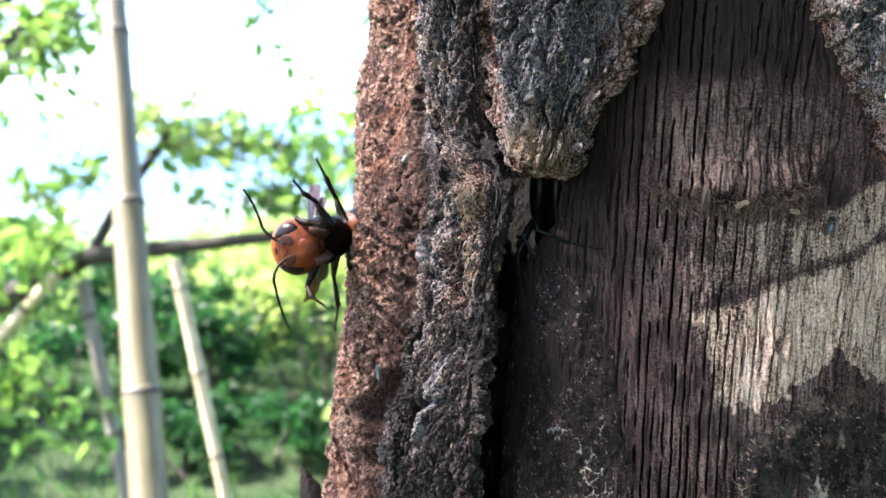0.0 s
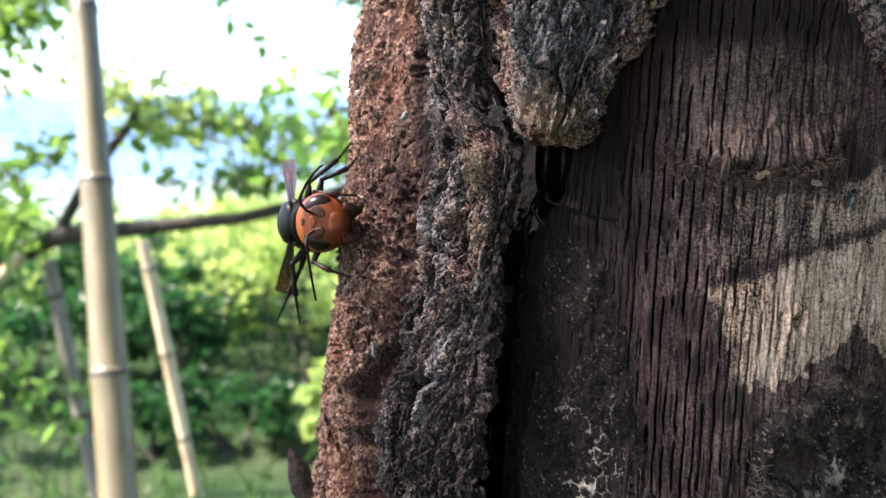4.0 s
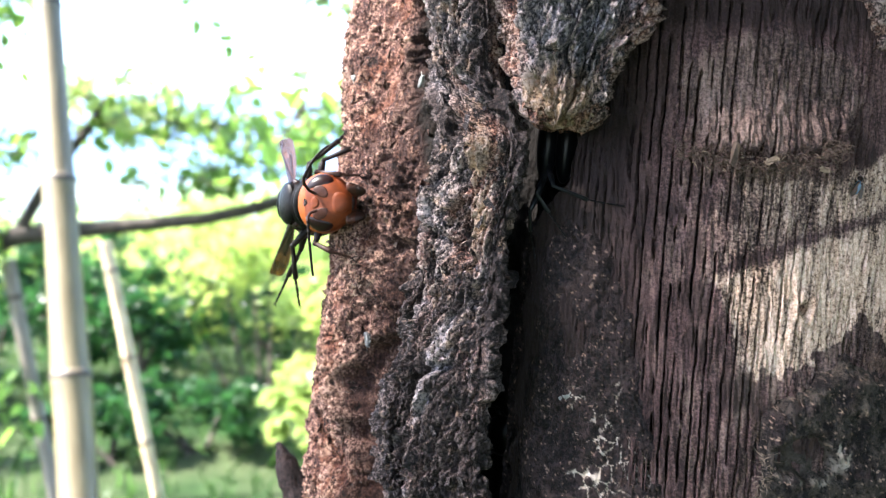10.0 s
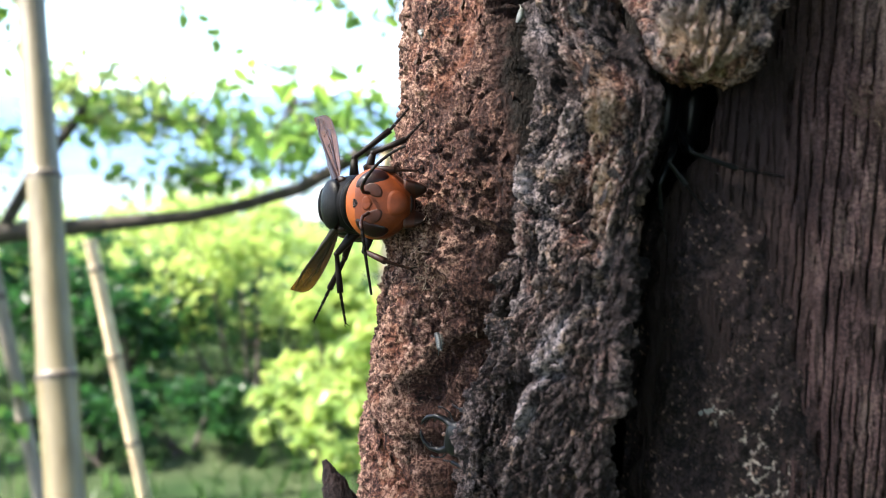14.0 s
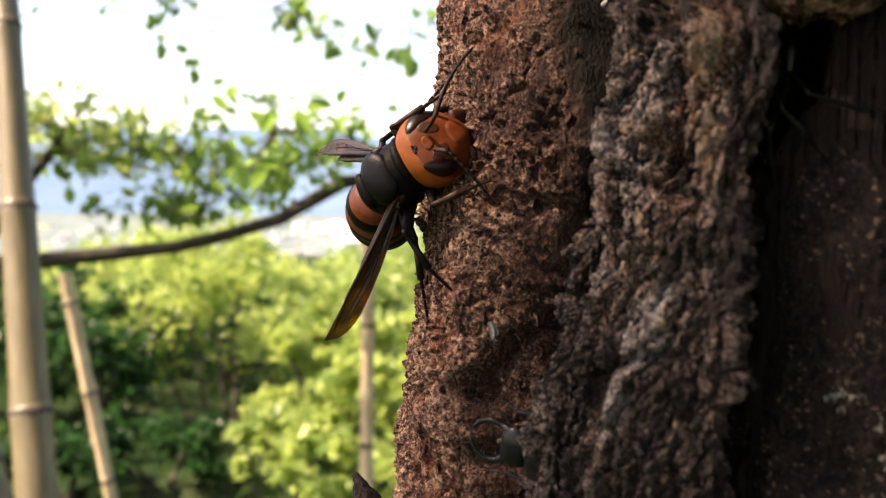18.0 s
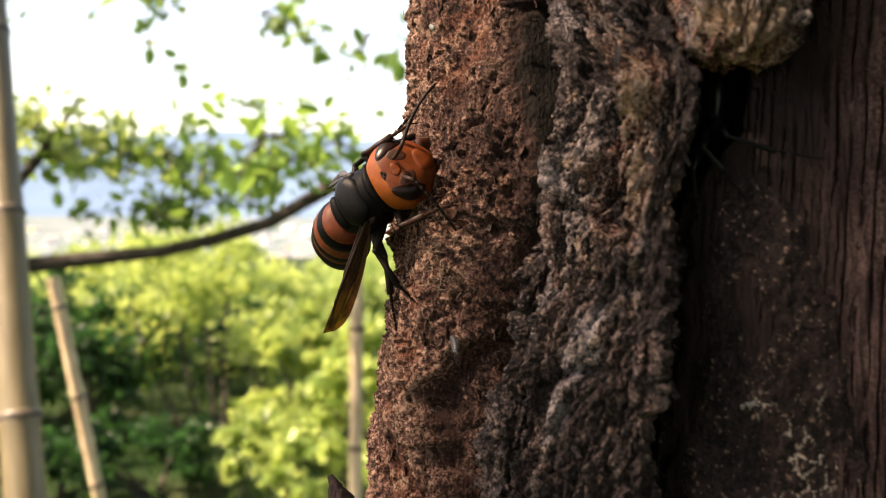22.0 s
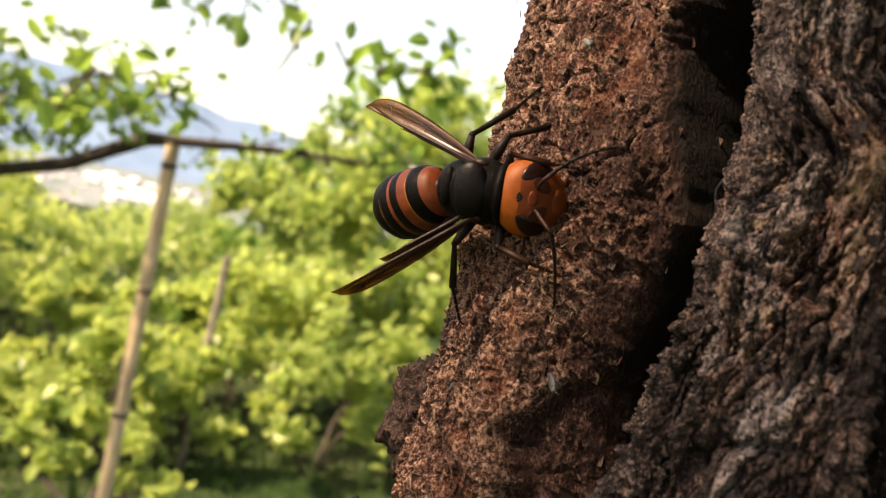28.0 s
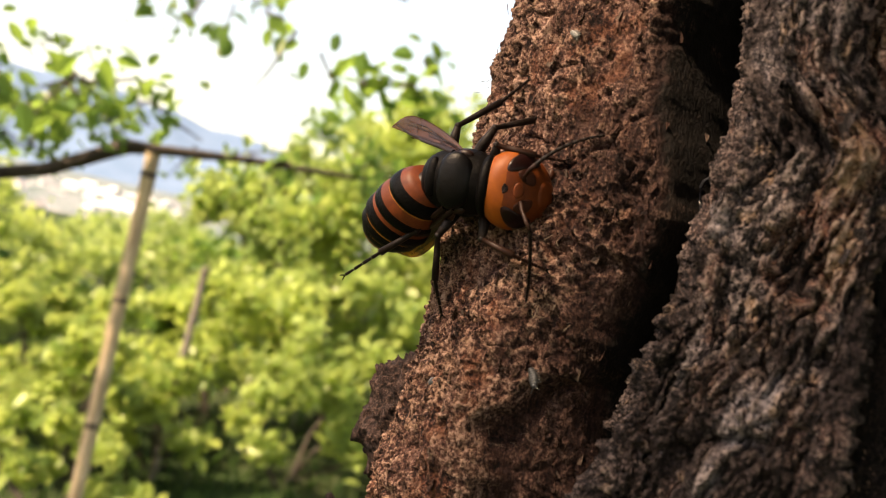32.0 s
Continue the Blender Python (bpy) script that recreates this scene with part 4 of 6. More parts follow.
def bush(x, y, wide, deep, tall, count, size, material, seed, label, base=0.0, name="bush"):
    gen = np.random.default_rng(seed)
    z0 = ground_at(x, y)
    ob = thing(name, pose(x, y, z0), label, name)
    clumps = max(10, count // 95)
    c = gen.normal(size=(clumps, 3))
    c /= np.linalg.norm(c, axis=1)[:, None]
    c *= gen.uniform(0.62, 1.0, clumps)[:, None]
    c[:, 2] = np.where(c[:, 2] < -0.55, -c[:, 2], c[:, 2])
    centre = np.array([0, 0, base + (tall - base) * 0.52])
    half = np.array([wide / 2, deep / 2, (tall - base) * 0.48])
    c[:, 2] *= np.where(c[:, 2] > 0, gen.uniform(0.55, 1.45, clumps), 1.0)
    c[:, :2] *= gen.uniform(0.7, 1.2, clumps)[:, None]
    c = centre + c * half
    which = gen.integers(0, clumps, count)
    p = c[which] + gen.normal(size=(count, 3)) * np.array([0.075, 0.075, 0.055]) * (wide + tall) / 2 * gen.uniform(0.5, 1.1, clumps)[which][:, None]
    p[:, 2] = np.maximum(p[:, 2], 0.03)
    part("crown", mesh_of("crown", *leaves(p, size, gen), material, shade=False), ob)
    for k in range(4):
        tip = c[gen.integers(0, clumps)]
        mid = (tip * 0.5 + np.array([0, 0, tip[2] * 0.1])) + gen.normal(size=3) * 0.04 * wide
        foot = gen.normal(size=3) * 0.05 * wide
        part("stem", tube_mesh("stem", [(foot[0], foot[1], -0.05), tuple(mid), tuple(tip)], [0.014, 0.010, 0.004], LIMB, 6, seed + k), ob)
    return ob


# shade-coloured bushes across the path, sun-coloured shrubs behind them, a tall sun-coloured thicket to one side
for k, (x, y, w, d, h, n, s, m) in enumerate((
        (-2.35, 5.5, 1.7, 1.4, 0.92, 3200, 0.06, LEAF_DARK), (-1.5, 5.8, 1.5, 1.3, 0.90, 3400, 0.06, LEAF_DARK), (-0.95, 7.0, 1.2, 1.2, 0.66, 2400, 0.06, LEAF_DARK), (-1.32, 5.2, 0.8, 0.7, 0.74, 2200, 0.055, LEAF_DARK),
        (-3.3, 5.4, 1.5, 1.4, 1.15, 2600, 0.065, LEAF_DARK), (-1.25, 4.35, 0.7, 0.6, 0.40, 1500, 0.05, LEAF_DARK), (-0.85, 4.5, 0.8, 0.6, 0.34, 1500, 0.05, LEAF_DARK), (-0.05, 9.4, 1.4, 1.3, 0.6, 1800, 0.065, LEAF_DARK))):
    bush(x, y, w, d, h, n, s, m, 31 + k, "rounded green bush beside the path, its shade in the leaf colour")
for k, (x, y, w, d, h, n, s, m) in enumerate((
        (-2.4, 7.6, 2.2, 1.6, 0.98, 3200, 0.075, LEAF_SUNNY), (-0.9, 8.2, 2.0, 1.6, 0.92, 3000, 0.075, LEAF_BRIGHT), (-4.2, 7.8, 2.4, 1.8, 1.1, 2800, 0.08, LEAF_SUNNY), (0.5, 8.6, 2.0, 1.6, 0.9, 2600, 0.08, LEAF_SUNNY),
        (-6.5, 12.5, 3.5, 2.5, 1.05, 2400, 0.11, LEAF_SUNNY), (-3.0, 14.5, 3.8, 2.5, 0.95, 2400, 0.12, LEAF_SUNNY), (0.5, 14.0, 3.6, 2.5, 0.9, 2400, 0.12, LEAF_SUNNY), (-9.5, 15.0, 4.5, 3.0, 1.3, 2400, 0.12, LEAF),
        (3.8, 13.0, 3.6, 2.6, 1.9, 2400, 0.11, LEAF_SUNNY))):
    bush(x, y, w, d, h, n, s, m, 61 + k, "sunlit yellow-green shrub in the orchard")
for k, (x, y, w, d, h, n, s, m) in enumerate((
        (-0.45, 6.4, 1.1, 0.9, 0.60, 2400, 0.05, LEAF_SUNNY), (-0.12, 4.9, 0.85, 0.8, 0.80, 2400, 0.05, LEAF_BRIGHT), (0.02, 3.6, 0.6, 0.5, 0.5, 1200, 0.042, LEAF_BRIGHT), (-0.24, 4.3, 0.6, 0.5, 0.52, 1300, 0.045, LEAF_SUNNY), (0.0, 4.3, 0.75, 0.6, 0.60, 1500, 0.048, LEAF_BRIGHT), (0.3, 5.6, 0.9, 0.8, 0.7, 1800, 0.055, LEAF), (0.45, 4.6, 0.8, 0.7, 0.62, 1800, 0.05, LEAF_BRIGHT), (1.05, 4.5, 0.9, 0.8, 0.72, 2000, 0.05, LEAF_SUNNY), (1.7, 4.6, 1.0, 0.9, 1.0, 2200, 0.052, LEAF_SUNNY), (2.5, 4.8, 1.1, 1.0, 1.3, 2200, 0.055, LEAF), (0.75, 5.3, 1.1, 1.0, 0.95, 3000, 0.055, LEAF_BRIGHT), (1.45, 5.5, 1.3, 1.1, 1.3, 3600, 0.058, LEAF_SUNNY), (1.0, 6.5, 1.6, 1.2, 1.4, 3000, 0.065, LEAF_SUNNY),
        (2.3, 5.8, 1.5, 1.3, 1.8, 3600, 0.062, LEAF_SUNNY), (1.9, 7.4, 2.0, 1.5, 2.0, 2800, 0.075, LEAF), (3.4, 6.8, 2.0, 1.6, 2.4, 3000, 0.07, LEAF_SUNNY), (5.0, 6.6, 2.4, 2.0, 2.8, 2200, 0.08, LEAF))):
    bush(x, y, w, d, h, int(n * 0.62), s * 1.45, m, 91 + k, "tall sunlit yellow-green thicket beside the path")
for k, (x, y, w, d, h, n, s, m) in enumerate(((-2.55, 4.3, 1.0, 1.0, 1.05, 1200, 0.085, LEAF), (-3.3, 4.9, 1.3, 1.2, 1.5, 1500, 0.085, LEAF))):
    bush(x, y, w, d, h, n, s, m, 121 + k, "broad-leaved green bush near the fence poles")
bush(-0.76, 5.4, 1.2, 0.9, 1.12, 3000, 0.052, LEAF_BRIGHT, 133, "young orchard tree with a spreading sunlit crown", 0.16, "orchard_tree")
bush(-1.35, 6.6, 1.3, 0.9, 1.12, 2400, 0.055, LEAF_BRIGHT, 134, "young orchard tree with a spreading sunlit crown", 0.45, "orchard_tree")
for k, (x, y, w, h) in enumerate(((1.2, 6.1, 1.0, 1.75), (1.75, 6.0, 1.2, 2.1), (2.4, 6.1, 1.4, 2.4))):
    bush(x, y, w, 1.0, h, 1900, 0.083, (LEAF_SUNNY, LEAF_BRIGHT, LEAF_SUNNY)[k], 136 + k, "tall sunlit yellow-green thicket beside the path", 0.3)
# unseen trees added behind and beside the camera to hold back light
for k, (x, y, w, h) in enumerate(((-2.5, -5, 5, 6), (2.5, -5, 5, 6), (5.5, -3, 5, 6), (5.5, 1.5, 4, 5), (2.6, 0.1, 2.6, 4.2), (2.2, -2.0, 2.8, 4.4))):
    bush(x, y, w, w, h, 3600, 0.2, LEAF_DARK, 141 + k, "added unseen tree that holds back skylight behind the camera", 1.2, "orchard_tree")

gen = np.random.default_rng(77)
tufts = np.stack([gen.uniform(-5, 4, 9000), gen.uniform(2.2, 10, 9000)], -1)
z = ground_height(tufts[:, 0], tufts[:, 1])
lean = gen.normal(size=(9000, 2)) * 0.05
tall = gen.uniform(0.05, 0.16, 9000)
side = gen.uniform(-1, 1, (9000, 2)) * 0.012
v = np.stack([np.column_stack([tufts - side, z - 0.01]), np.column_stack([tufts + side, z - 0.01]), np.column_stack([tufts + lean * 0.5 + side * 0.7, z + tall * 0.6]), np.column_stack([tufts + lean, z + tall])], 1).reshape(-1, 3)
n = np.arange(9000)[:, None] * 4
tagged(new("grass", mesh_of("grass", v, np.concatenate([n + np.array([[0, 1, 2, 3]])], 1).reshape(-1, 4), GRASS, shade=False)), "short meadow grass beside the path", "grass", kind="stuff")
# ---- bamboo poles, stakes, the low branch and its leaves ----
def bamboo_pole(name, low, high, thick, spacing, first, material, joint, label, group="", slim=0.0):
    low, high = Vector(low), Vector(high)
    way = (high - low)
    length = way.length
    turn = way.to_track_quat("Z", "Y").to_matrix().to_4x4()
    ob = thing(name, Matrix.Translation(low) @ turn, label, "pole", group)
    z, cuts = 0.0, [0.0]
    z = first
    while z < length:
        cuts.append(z)
        z += spacing
    cuts.append(length)
    for k in range(len(cuts) - 1):
        a, b = cuts[k], cuts[k + 1]
        f = [0.0, 0.03, 0.15, 0.5, 0.85, 0.97, 1.0]
        flare = [1.05, 1.0, 0.965, 0.955, 0.97, 1.0, 1.06]
        part("culm", tube_mesh("culm", [(0, 0, a + (b - a) * q) for q in f], [thick / 2 * s * (1 - slim * (a + (b - a) * q) / length) for q, s in zip(f, flare)], material, 20, k, 0.004), ob)
        if k:
            girth = thick * (1 - slim * a / length)
            part("node", tube_mesh("node", [(0, 0, a - 0.009), (0, 0, a - 0.003), (0, 0, a + 0.003), (0, 0, a + 0.008)], [girth * 0.50, girth * 0.555, girth * 0.545, girth * 0.50], joint, 20, k), ob)
    return ob


def stretch(low, high, to_z):
    """Carries a line on to the height to_z."""
    a, b = Vector(low), Vector(high)
    return tuple(a + (b - a) * ((to_z - a.z) / (b.z - a.z)))


A, B = (-0.679, 2.05, 0.921), (-0.750, 2.20, 1.343)
bamboo_pole("bamboo_pole", stretch(A, B, -0.03), stretch(A, B, 2.6), 0.102, 0.4534, 0.115, BAMBOO, BAMBOO_NODE, "thick dry bamboo pole with dark joints", "fence poles", 0.52)
A, B = (-0.904, 3.8, -0.008), (-1.109, 3.8, 1.067)
bamboo_pole("bamboo_pole", stretch(A, B, -0.05), B, 0.052, 0.36, 0.3, STAKE, BAMBOO_NODE, "thin pale bamboo stake", "fence poles")
bamboo_pole("bamboo_pole", (0.045, 2.95, -0.03), (0.045, 2.95, 1.425), 0.044, 0.38, 0.25, STAKE, BAMBOO_NODE, "thin bamboo stake propping the low branch", "fence poles")
A, B = (-1.043, 3.0, 0.289), (-1.179, 3.0, 1.069)
bamboo_pole("bamboo_pole", stretch(A, B, -0.03), B, 0.045, 0.4, 0.2, GREY_STAKE, BAMBOO_NODE, "thin grey weathered stake", "fence poles")
A, B = (-1.62, 2.9, 0.66), (-1.225, 2.9, 1.10)
bamboo_pole("bamboo_pole", stretch(A, B, -0.05), B, 0.04, 0.4, 0.2, STAKE, BAMBOO_NODE, "slanting pale stake leaning on the branch", "fence poles")
bamboo_pole("bamboo_pole", (0.42, 4.4, -0.03), (0.45, 4.4, 1.0), 0.035, 0.4, 0.2, GREY_STAKE, BAMBOO_NODE, "thin dim stake among the bushes", "fence poles")

limb_tree = thing("orchard_tree", pose(-1.75, 3.1, 0), "slender orchard tree with a long low dark branch", "tree")
OFF = Vector((-1.75, 3.1, 0))


def bough(name, points, radii, seed, label=""):
    return part(name, tube_mesh(name, [tuple(Vector(p) - OFF) for p in points], radii, LIMB, 10, seed, 0.08), limb_tree, label)


bough("trunk", [(-1.75, 3.1, -0.05), (-1.72, 3.1, 0.5), (-1.66, 3.08, 0.9), (-1.7, 3.05, 1.5), (-1.6, 3.0, 2.4), (-1.3, 2.9, 3.0)], [0.075, 0.06, 0.055, 0.045, 0.035, 0.02], 1)
BRANCH = [(-1.66, 3.08, 0.9), (-1.364, 3.0, 1.049), (-1.151, 3.0, 1.151), (-0.903, 3.0, 1.178), (-0.563, 3.0, 1.215), (-0.405, 3.0, 1.252), (-0.232, 3.0, 1.306), (-0.03, 3.0, 1.427), (0.05, 3.0, 1.437), (0.337, 3.0, 1.474), (0.649, 3.0, 1.497), (1.0, 3.05, 1.56)]
bough("branch", BRANCH, [0.045, 0.036, 0.034, 0.024, 0.019, 0.019, 0.02, 0.024, 0.016, 0.012, 0.008, 0.003], 2, "long dark mossy branch")
bough("branch", [(-1.151, 3.0, 1.15), (-1.05, 3.0, 1.33), (-0.888, 3.0, 1.54), (-0.8, 3.0, 1.68)], [0.02, 0.018, 0.014, 0.004], 3)
bough("branch", [(-1.6, 3.0, 2.4), (-1.2, 2.9, 2.2), (-0.5, 2.8, 2.12), (0.1, 2.7, 2.05), (0.6, 2.6, 2.0)], [0.03, 0.024, 0.016, 0.011, 0.004], 4)
bough("branch", [(-1.69, 3.05, 1.55), (-1.5, 2.9, 1.82), (-1.25, 2.8, 1.98), (-0.95, 2.7, 2.0)], [0.03, 0.022, 0.014, 0.004], 5)


def spray(along, count, spread, size, material, seed, drop=0.0, label=""):
    """Leaves scattered in small groups along a line of points, with their twigs."""
    gen = np.random.default_rng(seed)
    pts = np.array(along, dtype=float)
    k = gen.integers(0, len(pts) - 1, max(3, count // 6))
    f = gen.random(len(k))[:, None]
    root = pts[k] * (1 - f) + pts[k + 1] * f
    tip = root + gen.normal(size=root.shape) * spread
    tip[:, 2] -= drop * gen.random(len(k))
    which = gen.integers(0, len(k), count)
    g = gen.random(count)[:, None] ** 0.7
    c = root[which] * (1 - g) + tip[which] * g + gen.normal(size=(count, 3)) * size * 0.55
    v, q = leaves(c - np.array(OFF), size, gen, 0.5, 1.8)
    tagged(part("leaves", mesh_of("leaves", v, q, material, shade=False), limb_tree, label), kind="stuff")
    verts, faces = [], []
    for a, b in zip(root, tip):
        tv, tf = tube([tuple(a - np.array(OFF)), tuple((a + b) / 2 - np.array(OFF) + gen.normal(size=3) * 0.01), tuple(b - np.array(OFF))], [0.004, 0.003, 0.0015], 5)
        faces += [tuple(n + len(verts) for n in f) for f in tf]
        verts += tv
    me = bpy.data.meshes.new("twig")
    me.from_pydata(verts, [], faces)
    me.materials.append(LIMB)
    tagged(part("twig", me, limb_tree), kind="stuff")


spray([(-1.35, 2.95, 1.35), (-0.95, 3.0, 1.48), (-0.6, 3.0, 1.54), (-0.3, 3.0, 1.47), (0.0, 3.0, 1.52)], 420, np.array([0.10, 0.16, 0.07]), 0.060, LEAF, 201)
spray([(-0.85, 3.0, 1.32), (-0.4, 3.0, 1.36), (-0.1, 3.05, 1.44)], 160, np.array([0.10, 0.15, 0.05]), 0.055, LEAF, 202)
spray([(-1.5, 2.9, 1.80), (-1.25, 2.8, 1.92), (-1.0, 2.75, 1.88)], 170, np.array([0.10, 0.14, 0.09]), 0.058, LEAF, 203, 0.1)
spray([(-0.75, 2.8, 2.02), (-0.3, 2.8, 1.93), (0.05, 2.75, 1.86), (0.3, 2.7, 1.9)], 110, np.array([0.07, 0.1, 0.05]), 0.058, LEAF, 204, 0.16)
spray([(-0.55, 3.0, 1.76), (-0.35, 3.0, 1.69), (-0.15, 3.0, 1.66)], 26, np.array([0.06, 0.08, 0.03]), 0.052, LEAF, 205, 0.05)
spray([(-0.30, 2.0, 1.58), (-0.15, 1.95, 1.51), (0.0, 1.95, 1.50)], 60, np.array([0.06, 0.08, 0.04]), 0.052, LEAF, 206, 0.03)
spray([(0.13, 1.9, 1.74), (0.28, 1.9, 1.66), (0.40, 1.9, 1.62), (0.50, 1.9, 1.70)], 64, np.array([0.05, 0.08, 0.04]), 0.056, LEAF, 207, 0.05)
spray([(0.10, 3.0, 1.47), (0.4, 3.0, 1.50), (0.8, 3.0, 1.56)], 130, np.array([0.10, 0.15, 0.06]), 0.055, LEAF, 208, 0.12)
spray([(-1.6, 2.95, 0.95), (-1.4, 2.9, 1.15), (-1.2, 2.95, 1.18)], 130, np.array([0.08, 0.1, 0.07]), 0.06, LEAF, 209, 0.1)

spray([(-1.36, 2.6, 1.72), (-1.2, 2.6, 1.80), (-1.05, 2.6, 1.86)], 260, np.array([0.09, 0.12, 0.10]), 0.055, LEAF, 210, 0.12)
spray([(-1.30, 2.6, 1.24), (-1.17, 2.6, 1.23), (-1.08, 2.6, 1.22)], 60, np.array([0.07, 0.1, 0.04]), 0.075, LEAF, 211, 0.05)
spray([(-0.99, 3.0, 1.62), (-0.84, 3.0, 1.57), (-0.72, 3.0, 1.55), (-0.5, 3.0, 1.48)], 220, np.array([0.08, 0.14, 0.07]), 0.06, LEAF_SUNNY, 212, 0.06)
spray([(-1.40, 2.8, 0.95), (-1.30, 2.8, 0.75), (-1.20, 2.8, 0.62)], 150, np.array([0.09, 0.1, 0.09]), 0.075, LEAF, 213, 0.06)
bough("branch", [(-1.69, 3.0, 1.45), (-1.5, 2.75, 1.60), (-1.31, 2.6, 1.7), (-1.2, 2.6, 1.80), (-1.07, 2.6, 1.89)], [0.03, 0.026, 0.022, 0.016, 0.008], 6)
# unseen crown and limbs of the near tree, added over the camera to shade the trunk
gen = np.random.default_rng(301)
crown_centre = np.array([0.85, -0.75, 3.0])
c = gen.normal(size=(260, 3))
c = crown_centre + c / np.linalg.norm(c, axis=1)[:, None] * gen.uniform(0.3, 1, 260)[:, None] * np.array([2.6, 2.4, 0.85])
p = c[gen.integers(0, 260, 22000)] + gen.normal(size=(22000, 3)) * 0.17
inverse = np.array(tree.matrix_world.inverted())
v, q = leaves(p, 0.11, gen)
v = v @ inverse[:3, :3].T + inverse[:3, 3]
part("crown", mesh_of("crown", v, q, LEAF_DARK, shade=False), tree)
for k in range(7):
    q = k * 0.9
    part("limb", tube_mesh("limb", [(0, 0, 2.15), (0.25 * math.cos(q), 0.25 * math.sin(q) - 0.15, 2.6), (0.3 + 0.8 * math.cos(q), 0.7 * math.sin(q) - 0.5, 3.0), (0.5 + 1.4 * math.cos(q), 1.2 * math.sin(q) - 0.6, 3.2)], [0.06, 0.04, 0.025, 0.008], LIMB, 8, k, 0.06), tree)
# ---- the hornet ----
CHITIN_BLACK = plain("black_chitin", (0.0012, 0.001, 0.0011), (0.0035, 0.0027, 0.0026), 1500, 0.5, 0.6, 0.0002, spec=0.07)
CHITIN_JAW = plain("jaw_chitin", (0.020, 0.0046, 0.0018), (0.046, 0.010, 0.0030), 600, 0.5, 0.3, 0.00012, spec=0.25)
SCUTUM = plain("black_shield", (0.0012, 0.001, 0.0012), (0.003, 0.0024, 0.0026), 1200, 0.36, 0.5, 0.0002, spec=0.12)
CHITIN_BROWN = plain("brown_chitin", (0.008, 0.0028, 0.002), (0.020, 0.0066, 0.004), 900, 0.45, 0.2, 0.0001, spec=0.25)
CHITIN_ORANGE = plain("orange_chitin", (0.1872, 0.0396, 0.0043), (0.2520, 0.0605, 0.0065), 500, 0.52, 0.3, 0.00015, spec=0.25)
CHITIN_RUST = plain("rust_chitin", (0.0840, 0.0161, 0.0049), (0.1400, 0.0294, 0.0070), 700, 0.5, 0.2, 0.0001, spec=0.25)
CHITIN_YELLOW = plain("yellow_chitin", (0.2160, 0.0706, 0.0094), (0.2880, 0.1080, 0.0158), 700, 0.5, 0.2, 0.0001, spec=0.25)
EYE_DARK = plain("compound_eye", (0.005, 0.0014, 0.0014), (0.014, 0.004, 0.0036), 3000, 0.3, 0.1, 0.00005, spec=0.2)
# redder than the head's crown, and darkened for the shade over the face
CHITIN_FACE = plain("face_chitin", (0.092, 0.0170, 0.0030), (0.145, 0.0290, 0.0042), 600, 0.5, 0.3, 0.00012, spec=0.25)
LEG_DARK = plain("dark_leg", (0.004, 0.0027, 0.0025), (0.012, 0.0065, 0.005), 1200, 0.5, 0.3, 0.0001, spec=0.15)
LEG_RUST = plain("rust_leg", (0.012, 0.0042, 0.003), (0.036, 0.013, 0.0075), 1200, 0.5, 0.3, 0.0001, spec=0.2)
HAIR = plain("brown_hair", (0.002, 0.0013, 0.0011), (0.007, 0.0042, 0.0033), 2000, 0.8)
_w = Shader("amber_wing")
_n = _w.noise(350, 4, 0.5, (0.25, 1, 1))
_w.done(_w.ramp(_n, [(0.3, (0.018, 0.007, 0.005)), (0.7, (0.075, 0.027, 0.012))]), 0.34, None, 0.35)
_along = _w.node("SeparateXYZ", {0: _w.where}).outputs["X"]
_clear = _w.node("BsdfTransparent", {"Color": (0.88, 0.56, 0.26, 1)}).outputs["BSDF"]
_w.t.links.new(_w.node("MixShader", {0: _w.node("MapRange", {"Value": _along, "From Min": 0.006, "From Max": 0.026, "To Min": 0.10, "To Max": 0.48}).outputs["Result"], 1: _w.b.outputs["BSDF"], 2: _clear}).outputs["Shader"], _w.out.inputs["Surface"])
WING = _w.m
MM = 0.001
UNIT = 0.00118  # this one is a big one, 45 mm long


def loft(name, sections, materials, sides=28, lump=0.0, seed=0):
    """A body along x from rings (x, z, half width, half height, material of the band up to the next ring)."""
    verts, faces, marks = [], [], []
    r = random.Random(seed)
    for x, z, w, h, m in sections:
        for k in range(sides):
            q = 2 * math.pi * k / sides
            e = 1 + lump * r.uniform(-1, 1)
            verts.append((x * UNIT, math.cos(q) * w * e * UNIT, (z + math.sin(q) * h * e) * UNIT))
    for n in range(len(sections) - 1):
        for k in range(sides):
            faces.append((n * sides + k, n * sides + (k + 1) % sides, (n + 1) * sides + (k + 1) % sides, (n + 1) * sides + k))
            marks.append(sections[n][4])
    for end in (0, len(sections) - 1):
        faces.append(tuple(end * sides + k for k in (range(sides) if end else range(sides - 1, -1, -1))))
        marks.append(sections[end][4])
    me = bpy.data.meshes.new(name)
    me.from_pydata(verts, [], faces)
    for m in materials:
        me.materials.append(m)
    me.polygons.foreach_set("material_index", marks)
    me.polygons.foreach_set("use_smooth", [True] * len(faces))
    bm = bmesh.new()
    bm.from_mesh(me)
    bmesh.ops.recalc_face_normals(bm, faces=bm.faces)
    bm.to_mesh(me)
    bm.free()
    return me


